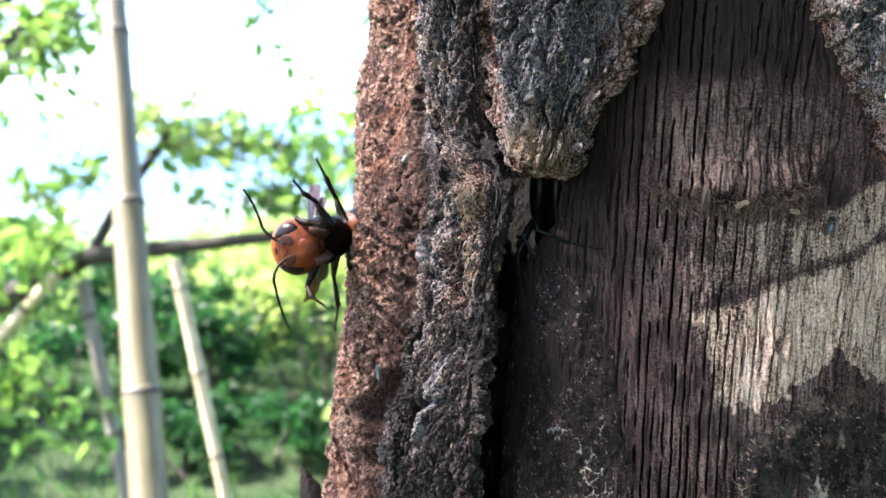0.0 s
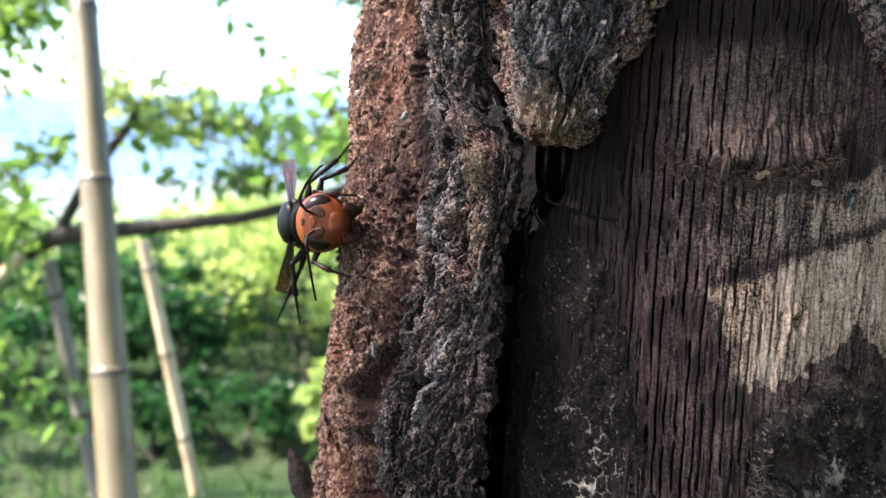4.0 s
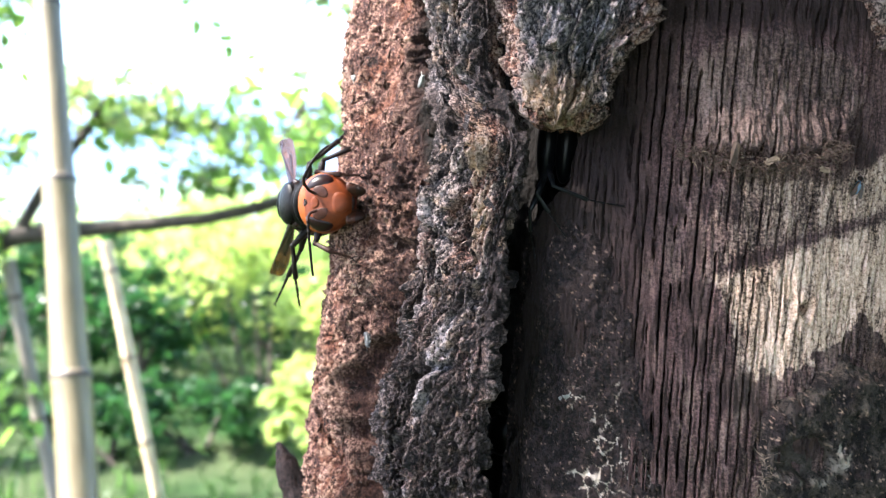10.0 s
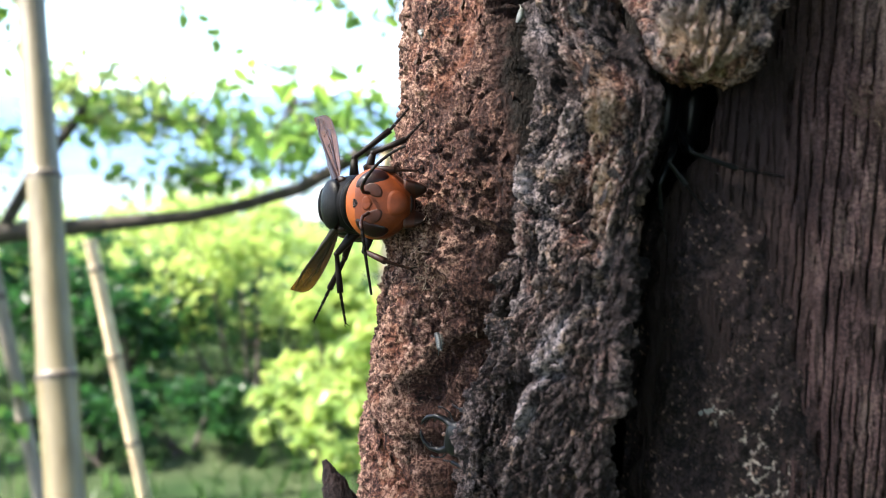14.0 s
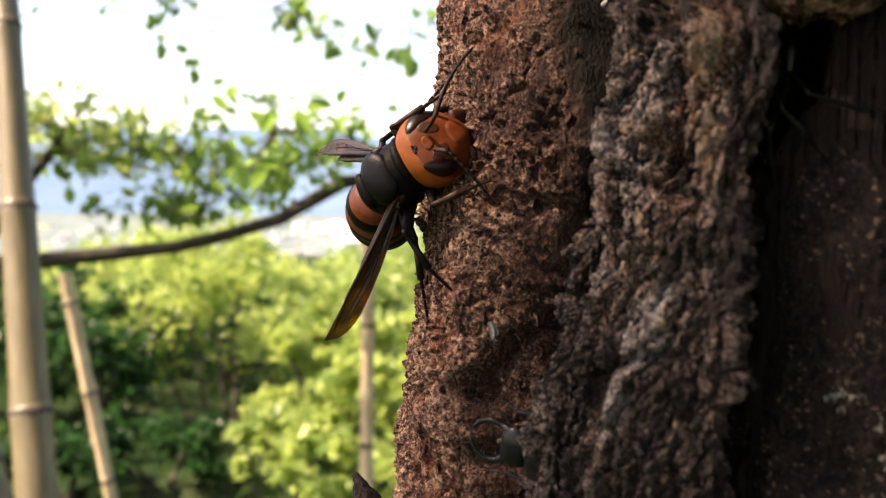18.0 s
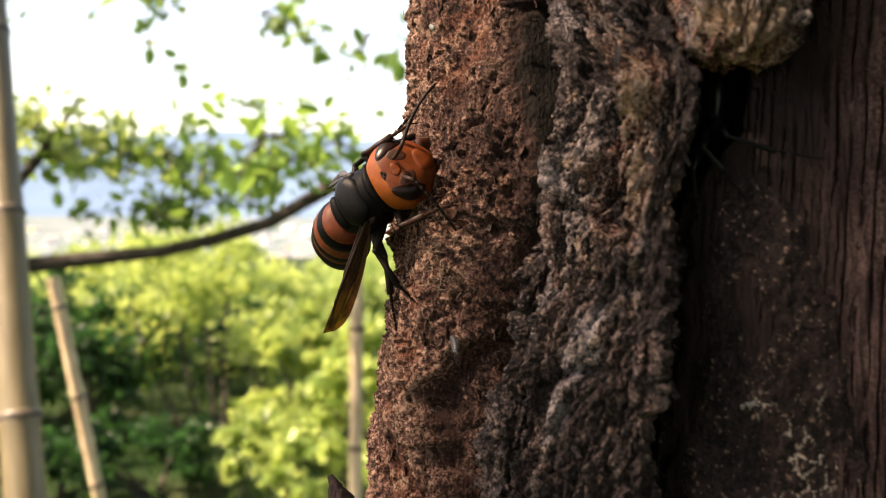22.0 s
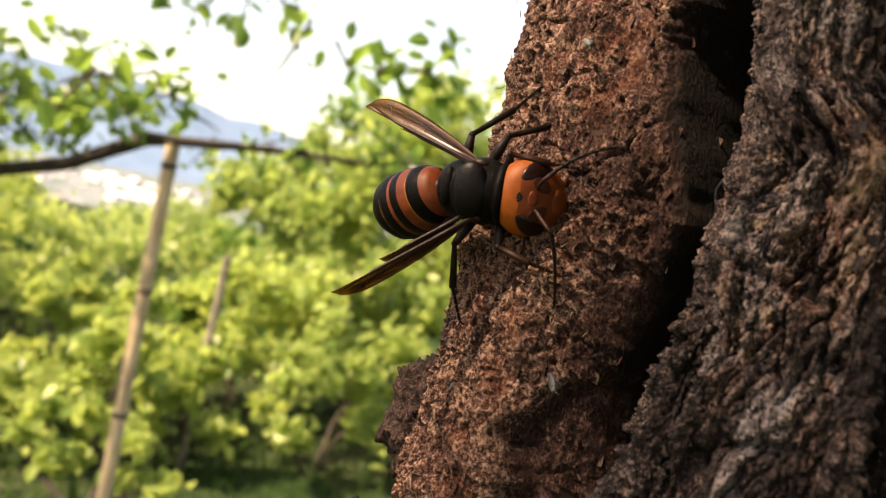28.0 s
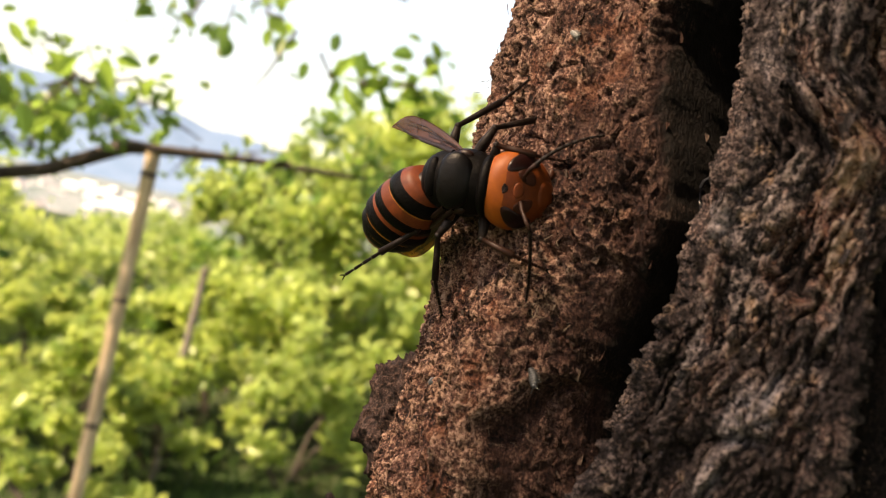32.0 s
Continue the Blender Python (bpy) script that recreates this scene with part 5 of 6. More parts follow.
def egg(x0, x1, w, h, z=0.0, rings=14, blunt0=0.5, blunt1=0.5, material=0):
    """Rings of an egg-shaped body from x0 to x1."""
    out = []
    for k in range(rings + 1):
        f = k / rings
        f = 0.5 - 0.5 * math.cos(f * math.pi)
        s = max(0.02, (f ** blunt0) * ((1 - f) ** blunt1) / ((blunt0 / (blunt0 + blunt1)) ** blunt0 * (blunt1 / (blunt0 + blunt1)) ** blunt1))
        out.append((x0 + (x1 - x0) * f, z, w * s, h * s, material))
    return out


def ball(name, centre, half, material, turn=(0, 0, 0), u=20, v=14):
    bm = bmesh.new()
    bmesh.ops.create_uvsphere(bm, u_segments=u, v_segments=v, radius=1)
    m = Matrix.Translation(Vector(centre) * UNIT) @ pose(0, 0, 0, *turn) @ Matrix.Diagonal((half[0] * UNIT, half[1] * UNIT, half[2] * UNIT, 1))
    bm.transform(m)
    for f in bm.faces:
        f.smooth = True
    me = bpy.data.meshes.new(name)
    bm.to_mesh(me)
    bm.free()
    me.materials.append(material)
    return me


def rod(name, points, radii, material, sides=10):
    return tube_mesh(name, [tuple(Vector(p) * UNIT) for p in points], [r * UNIT for r in radii], material, sides)


def hairs(name, count, place, length, material, seed):
    """Short bristles; place(random) gives a root and a direction."""
    r = random.Random(seed)
    verts, faces = [], []
    for k in range(count):
        root, way = place(r)
        root, way = Vector(root), Vector(way).normalized()
        side = way.orthogonal().normalized() * 0.035
        tip = root + (way + Vector((r.uniform(-.4, .4), r.uniform(-.4, .4), r.uniform(-.4, .4)))) * length * r.uniform(0.6, 1.2)
        n = len(verts)
        verts += [tuple((root + side) * UNIT), tuple((root - side) * UNIT), tuple(tip * UNIT)]
        faces.append((n, n + 1, n + 2))
    me = bpy.data.meshes.new(name)
    me.from_pydata(verts, [], faces)
    me.materials.append(material)
    return me


hornet = thing("hornet", Matrix.Identity(4), "giant hornet with an orange head clinging to the bark", "hornet")
# thorax
thorax = part("thorax", loft("thorax", egg(-5.9, 6.6, 5.3, 4.9, 0.0, 22, 0.34, 0.26), [CHITIN_BLACK], 32, 0.012, 3), hornet, "black finely haired thorax")
part("scutum", loft("scutum", egg(-2.4, 3.4, 4.5, 1.5, 3.9, 16, 0.34, 0.4), [SCUTUM], 28), thorax, "smooth black back shield")
part("scutellum", loft("scutellum", egg(-4.6, -2.3, 3.3, 1.3, 3.1, 10, 0.4, 0.4), [CHITIN_BLACK], 22), thorax, "black rear plate")
part("collar", loft("collar", egg(3.5, 6.7, 5.0, 4.4, 0.8, 12, 0.4, 0.45), [CHITIN_BLACK], 26), thorax)
part("shoulder_plate", ball("shoulder_plate", (1.2, 4.3, 2.6), (1.3, 0.8, 0.8), CHITIN_BROWN), thorax)
part("shoulder_plate", ball("shoulder_plate", (1.2, -4.3, 2.6), (1.3, 0.8, 0.8), CHITIN_BROWN), thorax)


def on_thorax(r):
    q, f = r.uniform(0.1, math.pi - 0.1), r.uniform(-5.4, 5.2)
    s = math.sqrt(max(0.05, 1 - (f / 5.9) ** 2))
    return (f, 4.85 * s * math.cos(q), 4.65 * s * math.sin(q)), (0.1 * f, math.cos(q), math.sin(q))


for s in (1, -1):
    part("side_plate", ball("side_plate", (1.0, s * 4.2, -0.6), (2.6, 1.2, 2.4), CHITIN_BLACK, (0, 12, s * 8)), thorax)
part("hair", hairs("hair", 600, on_thorax, 0.6, HAIR, 9), thorax, "short brown hair")

# head: long from the crown to the jaws, flat in front
def head_shape(d, lift=0.0):
    """The head's surface in the direction d, raised by lift."""
    x, y, z = d
    flat = 1 - 0.18 * max(0.0, x) * (1 - abs(y))
    cheek = 1 + 0.08 * max(0.0, -x) - 0.20 * max(0.0, -z) ** 2
    return Vector((x * (3.7 * flat if x > 0 else 4.4), y * 5.6 * cheek, z * (5.0 if z > 0 else 6.0))) * (1 + lift) * 1.12


def head_patch(name, centre, wide, tall, material, label="", lift=0.025, bulge=0.0, rings=7, sides=26, tilt=0.0):
    """A plate that follows the head's surface round the direction centre, wide and tall in radians; the face is set low under a long crown."""
    c = Vector((centre[0] * 0.93 + centre[2] * 0.37, centre[1], centre[2] * 0.93 - centre[0] * 0.37)).normalized()
    across = Vector((0, 0, 1)).cross(c).normalized() if abs(c.z) < 0.95 else Vector((0, 1, 0))
    up = c.cross(across)
    across, up = across * math.cos(tilt) + up * math.sin(tilt), up * math.cos(tilt) - across * math.sin(tilt)
    verts, faces = [tuple(head_shape(c, lift + bulge) * UNIT)], []
    for k in range(1, rings + 1):
        f = k / rings
        for q in range(sides):
            w = 2 * math.pi * q / sides
            edge = 1 + 0.06 * math.sin(3 * w + centre[1] * 4)
            d = (c + across * math.tan(wide * f) * math.cos(w) * edge + up * math.tan(tall * f) * math.sin(w) * edge).normalized()
            verts.append(tuple(head_shape(d, (lift + bulge * (1 - f * f)) if k < rings else -0.02) * UNIT))
    for q in range(sides):
        faces.append((0, 1 + q, 1 + (q + 1) % sides))
    for k in range(rings - 1):
        for q in range(sides):
            a, b = 1 + k * sides + q, 1 + k * sides + (q + 1) % sides
            faces.append((a, a + sides, b + sides, b))
    me = bpy.data.meshes.new(name)
    me.from_pydata(verts, [], faces)
    me.materials.append(material)
    me.polygons.foreach_set("use_smooth", [True] * len(faces))
    return part(name, me, head, label)


bm = bmesh.new()
bmesh.ops.create_uvsphere(bm, u_segments=48, v_segments=32, radius=1)
for v in bm.verts:
    v.co = head_shape(v.co) * UNIT
for f in bm.faces:
    f.smooth = True
head_mesh = bpy.data.meshes.new("head")
bm.to_mesh(head_mesh)
bm.free()
head_mesh.materials.append(CHITIN_ORANGE)
head_mesh.materials.append(CHITIN_FACE)
head_mesh.polygons.foreach_set("material_index", [int(f.center.x / 3.7 - 0.75 * f.center.z / 5.0 > 0.34 * UNIT) for f in head_mesh.polygons])
head = part("head", head_mesh, hornet, "broad bright orange head", pose(9.0 * UNIT, 0, 0.2 * UNIT, 0, -20, 0))
for s in (1, -1):
    head_patch("eye", (0.56, s * 0.70, 0.30), 0.29, 0.56, EYE_DARK, "dark kidney-shaped compound eye", bulge=0.035, tilt=s * 0.42)
    head_patch("antenna_socket", (0.84, s * 0.36, 0.30), 0.20, 0.30, CHITIN_JAW, "dark red hollow round the antenna", lift=0.020, tilt=-s * 0.5)
    head_patch("cheek", (0.55, s * 0.66, -0.60), 0.26, 0.36, CHITIN_RUST, "rust brown cheek", lift=0.012)
    jaw = []
    for k in range(9):
        f = k / 8
        jaw.append((3.7 * f, -0.15 * f * f, 2.1 * (1 - 0.78 * f ** 1.8), 1.2 * (1 - 0.7 * f), 0 if k < 4 else 1))
    part("mandible", loft("mandible", jaw, [CHITIN_JAW, CHITIN_BROWN], 18), head, "broad rust mandible with a dark tip", pose(0.25 * UNIT, s * 2.45 * UNIT, -5.15 * UNIT, 0, 92, -s * 34))
head_patch("frons", (0.86, 0, 0.52), 0.20, 0.17, CHITIN_FACE, "orange plate between the antennae", lift=0.03, bulge=0.03)
head_patch("brow_mark", (0.57, 0, 0.82), 0.12, 0.11, CHITIN_BROWN, "dark brown mark between the eyes", lift=0.012)
head_patch("clypeus", (0.92, 0, -0.38), 0.40, 0.40, CHITIN_FACE, "rust orange face plate", lift=0.03, bulge=0.05)
head_patch("lip", (0.62, 0, -0.86), 0.32, 0.10, CHITIN_BROWN, "dark lip", lift=0.03)
for x, y in ((0.93, 0), (0.80, 0.09), (0.80, -0.09)):
    part("ocellus", ball("ocellus", head_shape(Vector((x, y, 0.56)).normalized(), 0.02), (0.2, 0.2, 0.2), EYE_DARK, u=10, v=8), head)


def antenna(side, bend):
    ob = part("antenna", rod("antenna", [(0, 0, 0), (1.6, side * 0.9, 1.0), (3.3, side * 2.3, 1.3), (4.3, side * 3.4, 1.1)], [0.34, 0.31, 0.34, 0.34], LEG_RUST), head, "", pose(3.85 * UNIT, side * 1.7 * UNIT, 0.45 * UNIT, 0, 20, 0))
    pts, p = [], Vector((4.3, side * 3.4, 1.1))
    way = Vector(bend[0]).normalized()
    for k in range(10):
        pts.append(tuple(p))
        way = (way + Vector(bend[1]) * 0.1).normalized()
        p = p + way * 1.22
    for k in range(9):
        part("segment", rod("segment", [pts[k], tuple((Vector(pts[k]) + Vector(pts[k + 1])) / 2), pts[k + 1]], [0.30 - 0.009 * k, 0.33 - 0.012 * k, 0.29 - 0.012 * k], LEG_DARK, 10), ob)
    return ob


antenna_left = antenna(1, ((0.30, 0.85, -0.45), (0.25, -0.5, -0.35)))
antenna_right = antenna(-1, ((0.25, -1.0, -0.15), (-0.35, -0.25, -0.1)))

# abdomen: overlapping rings, each dark in front and orange behind
abdomen = part("abdomen", loft("abdomen", [(1.2, 0.3, 0.8, 0.8, 0), (0.2, 0.2, 1.0, 1.0, 0), (-0.8, 0.0, 1.9, 1.9, 0), (-1.6, 0.0, 3.0, 3.0, 0)], [CHITIN_BROWN], 24), hornet, "black and orange banded abdomen", pose(-5.6 * UNIT, 0, -0.6 * UNIT))
RINGS = [(-0.9, -5.0, 5.3, (1, 1, 0, 0, 0)), (-4.4, -9.1, 5.9, (3, 1, 1, 0, 0)), (-8.6, -12.3, 6.1, (3, 1, 0, 0, 0)), (-11.8, -15.0, 5.6, (3, 3, 0, 0, 0)), (-14.6, -17.3, 4.5, (3, 3, 0, 0, 0)), (-17.0, -20.4, 3.1, (3, 3, 0, 0, 2))]
for n, (a, b, w, bands) in enumerate(RINGS):
    w0 = 3.4 if n == 0 else RINGS[n - 1][2] * 0.93
    rows = []
    for k in range(6):
        f = k / 5
        wide = w0 + (w - w0) * math.sin(f * math.pi / 2) if n < 4 else w0 + (w - w0) * f ** 1.4
        if n == 5:
            wide = max(0.15, w0 * math.sqrt(max(0.0, 1 - f ** 1.9)))
        x = a + (b - a) * f
        rows.append((x, -0.012 * x * x * 0.6, wide, wide * 0.95, bands[min(k, 4)]))
    rows.append((b + 0.15, rows[-1][1], rows[-1][2] * 0.9, rows[-1][3] * 0.9, 0))
    part("abdomen_ring", loft("abdomen_ring", rows, [CHITIN_BLACK, CHITIN_RUST, CHITIN_ORANGE, CHITIN_YELLOW], 36), abdomen)


def wing(side, length, wide, name):
    """A folded wing along its own x, with a thick front rib and branching veins."""
    verts, faces = [], []
    n, m = 22, 8
    for top in (1, -1):
        for i in range(n + 1):
            f = i / n
            w = wide * (0.16 + 0.84 * math.sin(min(1, f * 1.25) ** 0.8 * math.pi / 2)) * math.sqrt(max(0.012, 1 - max(0.0, (f - 0.72) / 0.28) ** 2.2))
            for j in range(m + 1):
                g = j / m
                verts.append((f * length * UNIT, -side * (g * w - 0.12 * wide) * UNIT, (0.45 * math.sin(g * 9 + f * 2) * 0.35 * wide / 5 + 0.9 * (1 - g) * 0.4 - 0.6 * f * f + top * 0.045) * UNIT))
    cols = m + 1
    for t in range(2):
        for i in range(n):
            for j in range(m):
                a = t * (n + 1) * cols + i * cols + j
                faces.append((a, a + 1, a + cols + 1, a + cols) if (t == 0) else (a, a + cols, a + cols + 1, a + 1))
    off = (n + 1) * cols
    for i in range(n):
        for j in (0, m):
            a = i * cols + j
            faces.append((a, a + cols, a + cols + off, a + off))
    me = bpy.data.meshes.new(name)
    me.from_pydata(verts, [], faces)
    me.materials.append(WING)
    me.polygons.foreach_set("use_smooth", [True] * len(faces))
    ob = part(name, me, hornet, "long folded amber-brown wing")
    part("vein", rod("vein", [(0, side * 0.1 * wide, 0.35), (length * 0.3, side * 0.1 * wide, 0.35), (length * 0.7, side * 0.1 * wide, 0.1), (length * 0.93, -side * 0.1 * wide, -0.2)], [0.42, 0.34, 0.25, 0.1], CHITIN_BROWN, 8), ob)
    for g, start, end in ((0.28, 0.05, 0.8), (0.5, 0.12, 0.9), (0.72, 0.25, 0.85)):
        part("vein", rod("vein", [(length * start, -side * (0.05 + g * 0.25) * wide, 0.25), (length * (start + end) / 2, -side * (g * 0.85 - 0.08) * wide, 0.12), (length * end, -side * (g * 0.9 - 0.15) * wide, -0.35)], [0.11, 0.10, 0.05], CHITIN_BROWN, 6), ob)
    for f0, g0, g1 in ((0.45, 0.1, 0.42), (0.62, 0.15, 0.55), (0.75, 0.1, 0.5)):
        part("vein", rod("vein", [(length * f0, -side * g0 * wide * 0.6, 0.2), (length * (f0 + 0.05), -side * g1 * wide, 0.1)], [0.06, 0.05], CHITIN_BROWN, 6), ob)
    return ob


forewing_left, forewing_right = wing(1, 25.0, 3.4, "forewing"), wing(-1, 25.0, 3.4, "forewing")
hindwing_left, hindwing_right = wing(1, 15.0, 2.4, "hindwing"), wing(-1, 15.0, 2.4, "hindwing")


def leg(points, label, rust=False):
    """Hip, thigh, shin and a foot of small segments with claws."""
    p = [Vector(points[0])] + [Vector(q) / 1.18 for q in points[1:]]
    ob = part("leg", rod("leg", [p[0], (p[0] + p[1]) / 2 + Vector((0, 0, 0.4)), p[1]], [0.75, 0.95, 0.55], LEG_DARK), hornet, label)
    part("shin", rod("shin", [p[1], p[1] * 0.6 + p[2] * 0.4, p[2]], [0.42, 0.52, 0.62], LEG_RUST if rust else LEG_DARK), ob)
    part("knee", ball("knee", p[1], (0.58, 0.58, 0.58), LEG_DARK, u=10, v=8), ob)
    for k in range(4):
        a, b = p[2].lerp(p[3], k / 4), p[2].lerp(p[3], (k + 0.92) / 4)
        part("foot_segment", rod("foot_segment", [a, b], [0.26 - 0.02 * k, 0.36 - 0.03 * k], LEG_RUST if rust else LEG_DARK, 8), ob)
    side = (p[3] - p[2]).cross(Vector((0, 0, 1))).normalized()
    for s in (1, -1):
        part("claw", rod("claw", [p[3], p[3] + (p[3] - p[2]).normalized() * 0.6 + side * s * 0.4, p[3] + (p[3] - p[2]).normalized() * 1.0 + side * s * 0.5 + Vector((0, 0, -0.5))], [0.14, 0.1, 0.03], CHITIN_BLACK, 6), ob)
    way = (p[2] - p[1]).normalized()
    for k in range(7):
        q = p[1].lerp(p[2], 0.35 + 0.1 * k)
        out = way.orthogonal().normalized() * (1 if k % 2 else -1)
        part("spine", rod("spine", [q, q + way * 0.7 + out * 0.75], [0.07, 0.015], LEG_DARK, 5), ob)
    return ob


front_leg_left = leg([(4.6, 2.6, -3.2), (6.5, 7.6, 2.0), (14.0, 6.8, 2.0), (19.0, 6.6, 1.4)], "bent front leg", True)
front_leg_right = leg([(4.6, -2.6, -3.2), (6.8, -9.8, 2.6), (13.6, -11.6, 4.6), (19.8, -13.0, 4.6)], "bent front leg", True)
middle_leg_left = leg([(0.6, 3.2, -3.6), (4.4, 11.0, -3.0), (10.6, 13.8, -7.0), (14.2, 17.4, -8.6)], "slender middle leg")
leg([(0.6, -3.2, -3.6), (-1.7, -10.6, 2.0), (-1.0, -19.0, 1.4), (1.4, -25.0, 1.6)], "slender middle leg")
hind_leg_left = leg([(-3.2, 3.0, -3.8), (-2.8, 10.4, -3.0), (3.5, 16.4, -8.0), (7.5, 21.5, -10.5)], "long hind leg")
hind_leg_right = leg([(-3.2, -3.0, -3.8), (-7.4, -10.8, -2.0), (-13.4, -16.0, -0.6), (-19.2, -21.4, 1.0)], "long hind leg hanging free")
# ---- small life and litter on the trunk ----
UNIT = 0.001
BEETLE = plain("polished_black_shell", (0.003, 0.003, 0.004), (0.006, 0.0065, 0.009), 700, 0.3, 0.15, 0.0001, spec=0.18)
BEETLE_RUST = plain("rust_bristle", (0.03, 0.010, 0.004), (0.06, 0.022, 0.008), 800, 0.6)
SLATE = plain("slate_shell", (0.022, 0.024, 0.028), (0.06, 0.063, 0.068), 900, 0.4, 0.2, 0.0001)
PALE_SHELL = plain("pale_shell", (0.07, 0.072, 0.07), (0.17, 0.175, 0.165), 900, 0.4, 0.2, 0.0001)
FLY_BLUE = plain("steel_blue_shell", (0.05, 0.075, 0.12), (0.12, 0.17, 0.24), 900, 0.25, 0.1, 0.0001)
CHIP = plain("pale_wood_chip", (0.42, 0.33, 0.20), (0.66, 0.55, 0.38), 500, 0.85, 0.3, 0.0003)


def spot(turn, height, radius):
    q = radians(turn)
    return Vector((AXIS_X - radius * math.sin(q), AXIS_Y - radius * math.cos(q), height))


def perch(turn, height, radius, heading, tip=0.0):
    """A pose on the bark: heading 0 is up the trunk, 90 towards smaller turns; tip lifts the head off the bark."""
    q = radians(turn)
    out, left = Vector((-math.sin(q), -math.cos(q), 0)), Vector((-math.cos(q), math.sin(q), 0))
    ahead = Vector((0, 0, 1)) * math.cos(radians(heading)) - left * math.sin(radians(heading))
    ahead, out = ahead * math.cos(radians(tip)) + out * math.sin(radians(tip)), out * math.cos(radians(tip)) - ahead * math.sin(radians(tip))
    m = Matrix((ahead, out.cross(ahead), out)).transposed().to_4x4()
    m.translation = spot(turn, height, radius) * MM
    return BASE @ m


def stag_beetle(at, label, legs):
    ob = thing("stag_beetle", at, label, "beetle", "beetles in the bark")
    head = part("head", loft("head", [(-0.4, 0, 2.9, 1.5, 0), (0.8, 0.1, 3.35, 1.6, 0), (2.4, 0.1, 3.45, 1.5, 0), (3.6, 0.0, 3.1, 1.1, 0), (4.1, 0, 2.6, 0.7, 0)], [BEETLE], 24), ob)
    for s in (1, -1):
        part("mandible", rod("mandible", [(3.4, s * 2.5, 0.1), (5.0, s * 3.25, 0.3), (6.8, s * 3.3, 0.4), (8.4, s * 2.5, 0.3), (9.3, s * 1.3, 0.2), (9.5, s * 0.5, 0.2)], [0.75, 0.62, 0.5, 0.42, 0.3, 0.06], BEETLE, 10), head)
        part("tooth", rod("tooth", [(6.6, s * 3.1, 0.35), (6.9, s * 2.0, 0.3)], [0.4, 0.06], BEETLE, 8), head)
        part("eye", ball("eye", (1.9, s * 3.3, 0.25), (0.55, 0.35, 0.5), EYE_DARK, u=12, v=8), head)
        part("feeler", rod("feeler", [(3.2, s * 2.9, -0.4), (4.2, s * 4.6, -0.2), (5.8, s * 5.2, -0.1), (6.6, s * 5.0, 0)], [0.2, 0.16, 0.15, 0.3], BEETLE, 6), head)
    part("mouth_bristle", ball("mouth_bristle", (4.4, 0, -0.1), (0.7, 0.6, 0.4), BEETLE_RUST, u=10, v=8), head, "rust mouth bristles")
    part("neck_shield", loft("neck_shield", [(-6.4, 0, 3.2, 1.6, 0), (-5.8, 0.2, 4.3, 2.2, 0), (-3.6, 0.3, 4.7, 2.5, 0), (-1.4, 0.2, 4.4, 2.2, 0), (-0.4, 0, 3.4, 1.5, 0)], [BEETLE], 28), ob)
    for s in (1, -1):
        part("wing_case", loft("wing_case", [(x, z, w, h, 0) for x, z, w, h, _ in egg(-20.5, -6.0, 2.35, 2.4, 0.1, 14, 0.45, 0.28)], [BEETLE], 20), ob, "", pose(0, s * 2.2 * UNIT, 0))
    for points in legs:
        p = [Vector(q) for q in points]
        limb = part("leg", rod("leg", [p[0], p[0].lerp(p[1], 0.5), p[1]], [0.55, 0.65, 0.4], BEETLE, 8), ob)
        part("shin", rod("shin", [p[1], p[2]], [0.32, 0.45], BEETLE, 8), limb)
        for k in range(4):
            part("foot_segment", rod("foot_segment", [p[2].lerp(p[3], k / 4), p[2].lerp(p[3], (k + 0.9) / 4)], [0.14, 0.2], BEETLE, 6), limb)
    return ob


tucked = [((-2.5, s * 3.6, -1), (-0.5, s * 5.6, -0.8), (2.6, s * 5.4, -1.3), (4.6, s * 5.8, -1.4)) for s in (1, -1)] + [((-8, s * 4, -1), (-9, s * 6.5, -0.8), (-12, s * 6.8, -1.4), (-14.5, s * 7.2, -1.5)) for s in (1, -1)]
peeping_beetle = stag_beetle(perch(50, -50, 64, -70, 30), "black shiny stag beetle peeping from behind the bark ridge", tucked)
LAIR = perch(34.8, 26.0, 61.5, 6)


def foothold(turn, height, radius):
    return tuple((LAIR.inverted() @ (BASE @ (spot(turn, height, radius) * MM))) / UNIT)


stag_beetle(LAIR, "black stag beetle wedged in the hollow with legs out",
            [(foothold(33.0, 8.0, 74), foothold(30.6, 3.9, 79.6), foothold(25.6, 1.2, 80.0), foothold(20.5, -0.1, 79.0)),
             (foothold(33.6, 6.0, 74), foothold(33.4, 2.5, 78.6), foothold(31.2, -1.2, 79.6), foothold(28.8, -5.9, 79.0)),
             (foothold(34.2, 5.0, 73), foothold(34.6, -1.0, 78.0), foothold(34.3, -5.0, 78.4), foothold(33.6, -10.5, 78.0))])


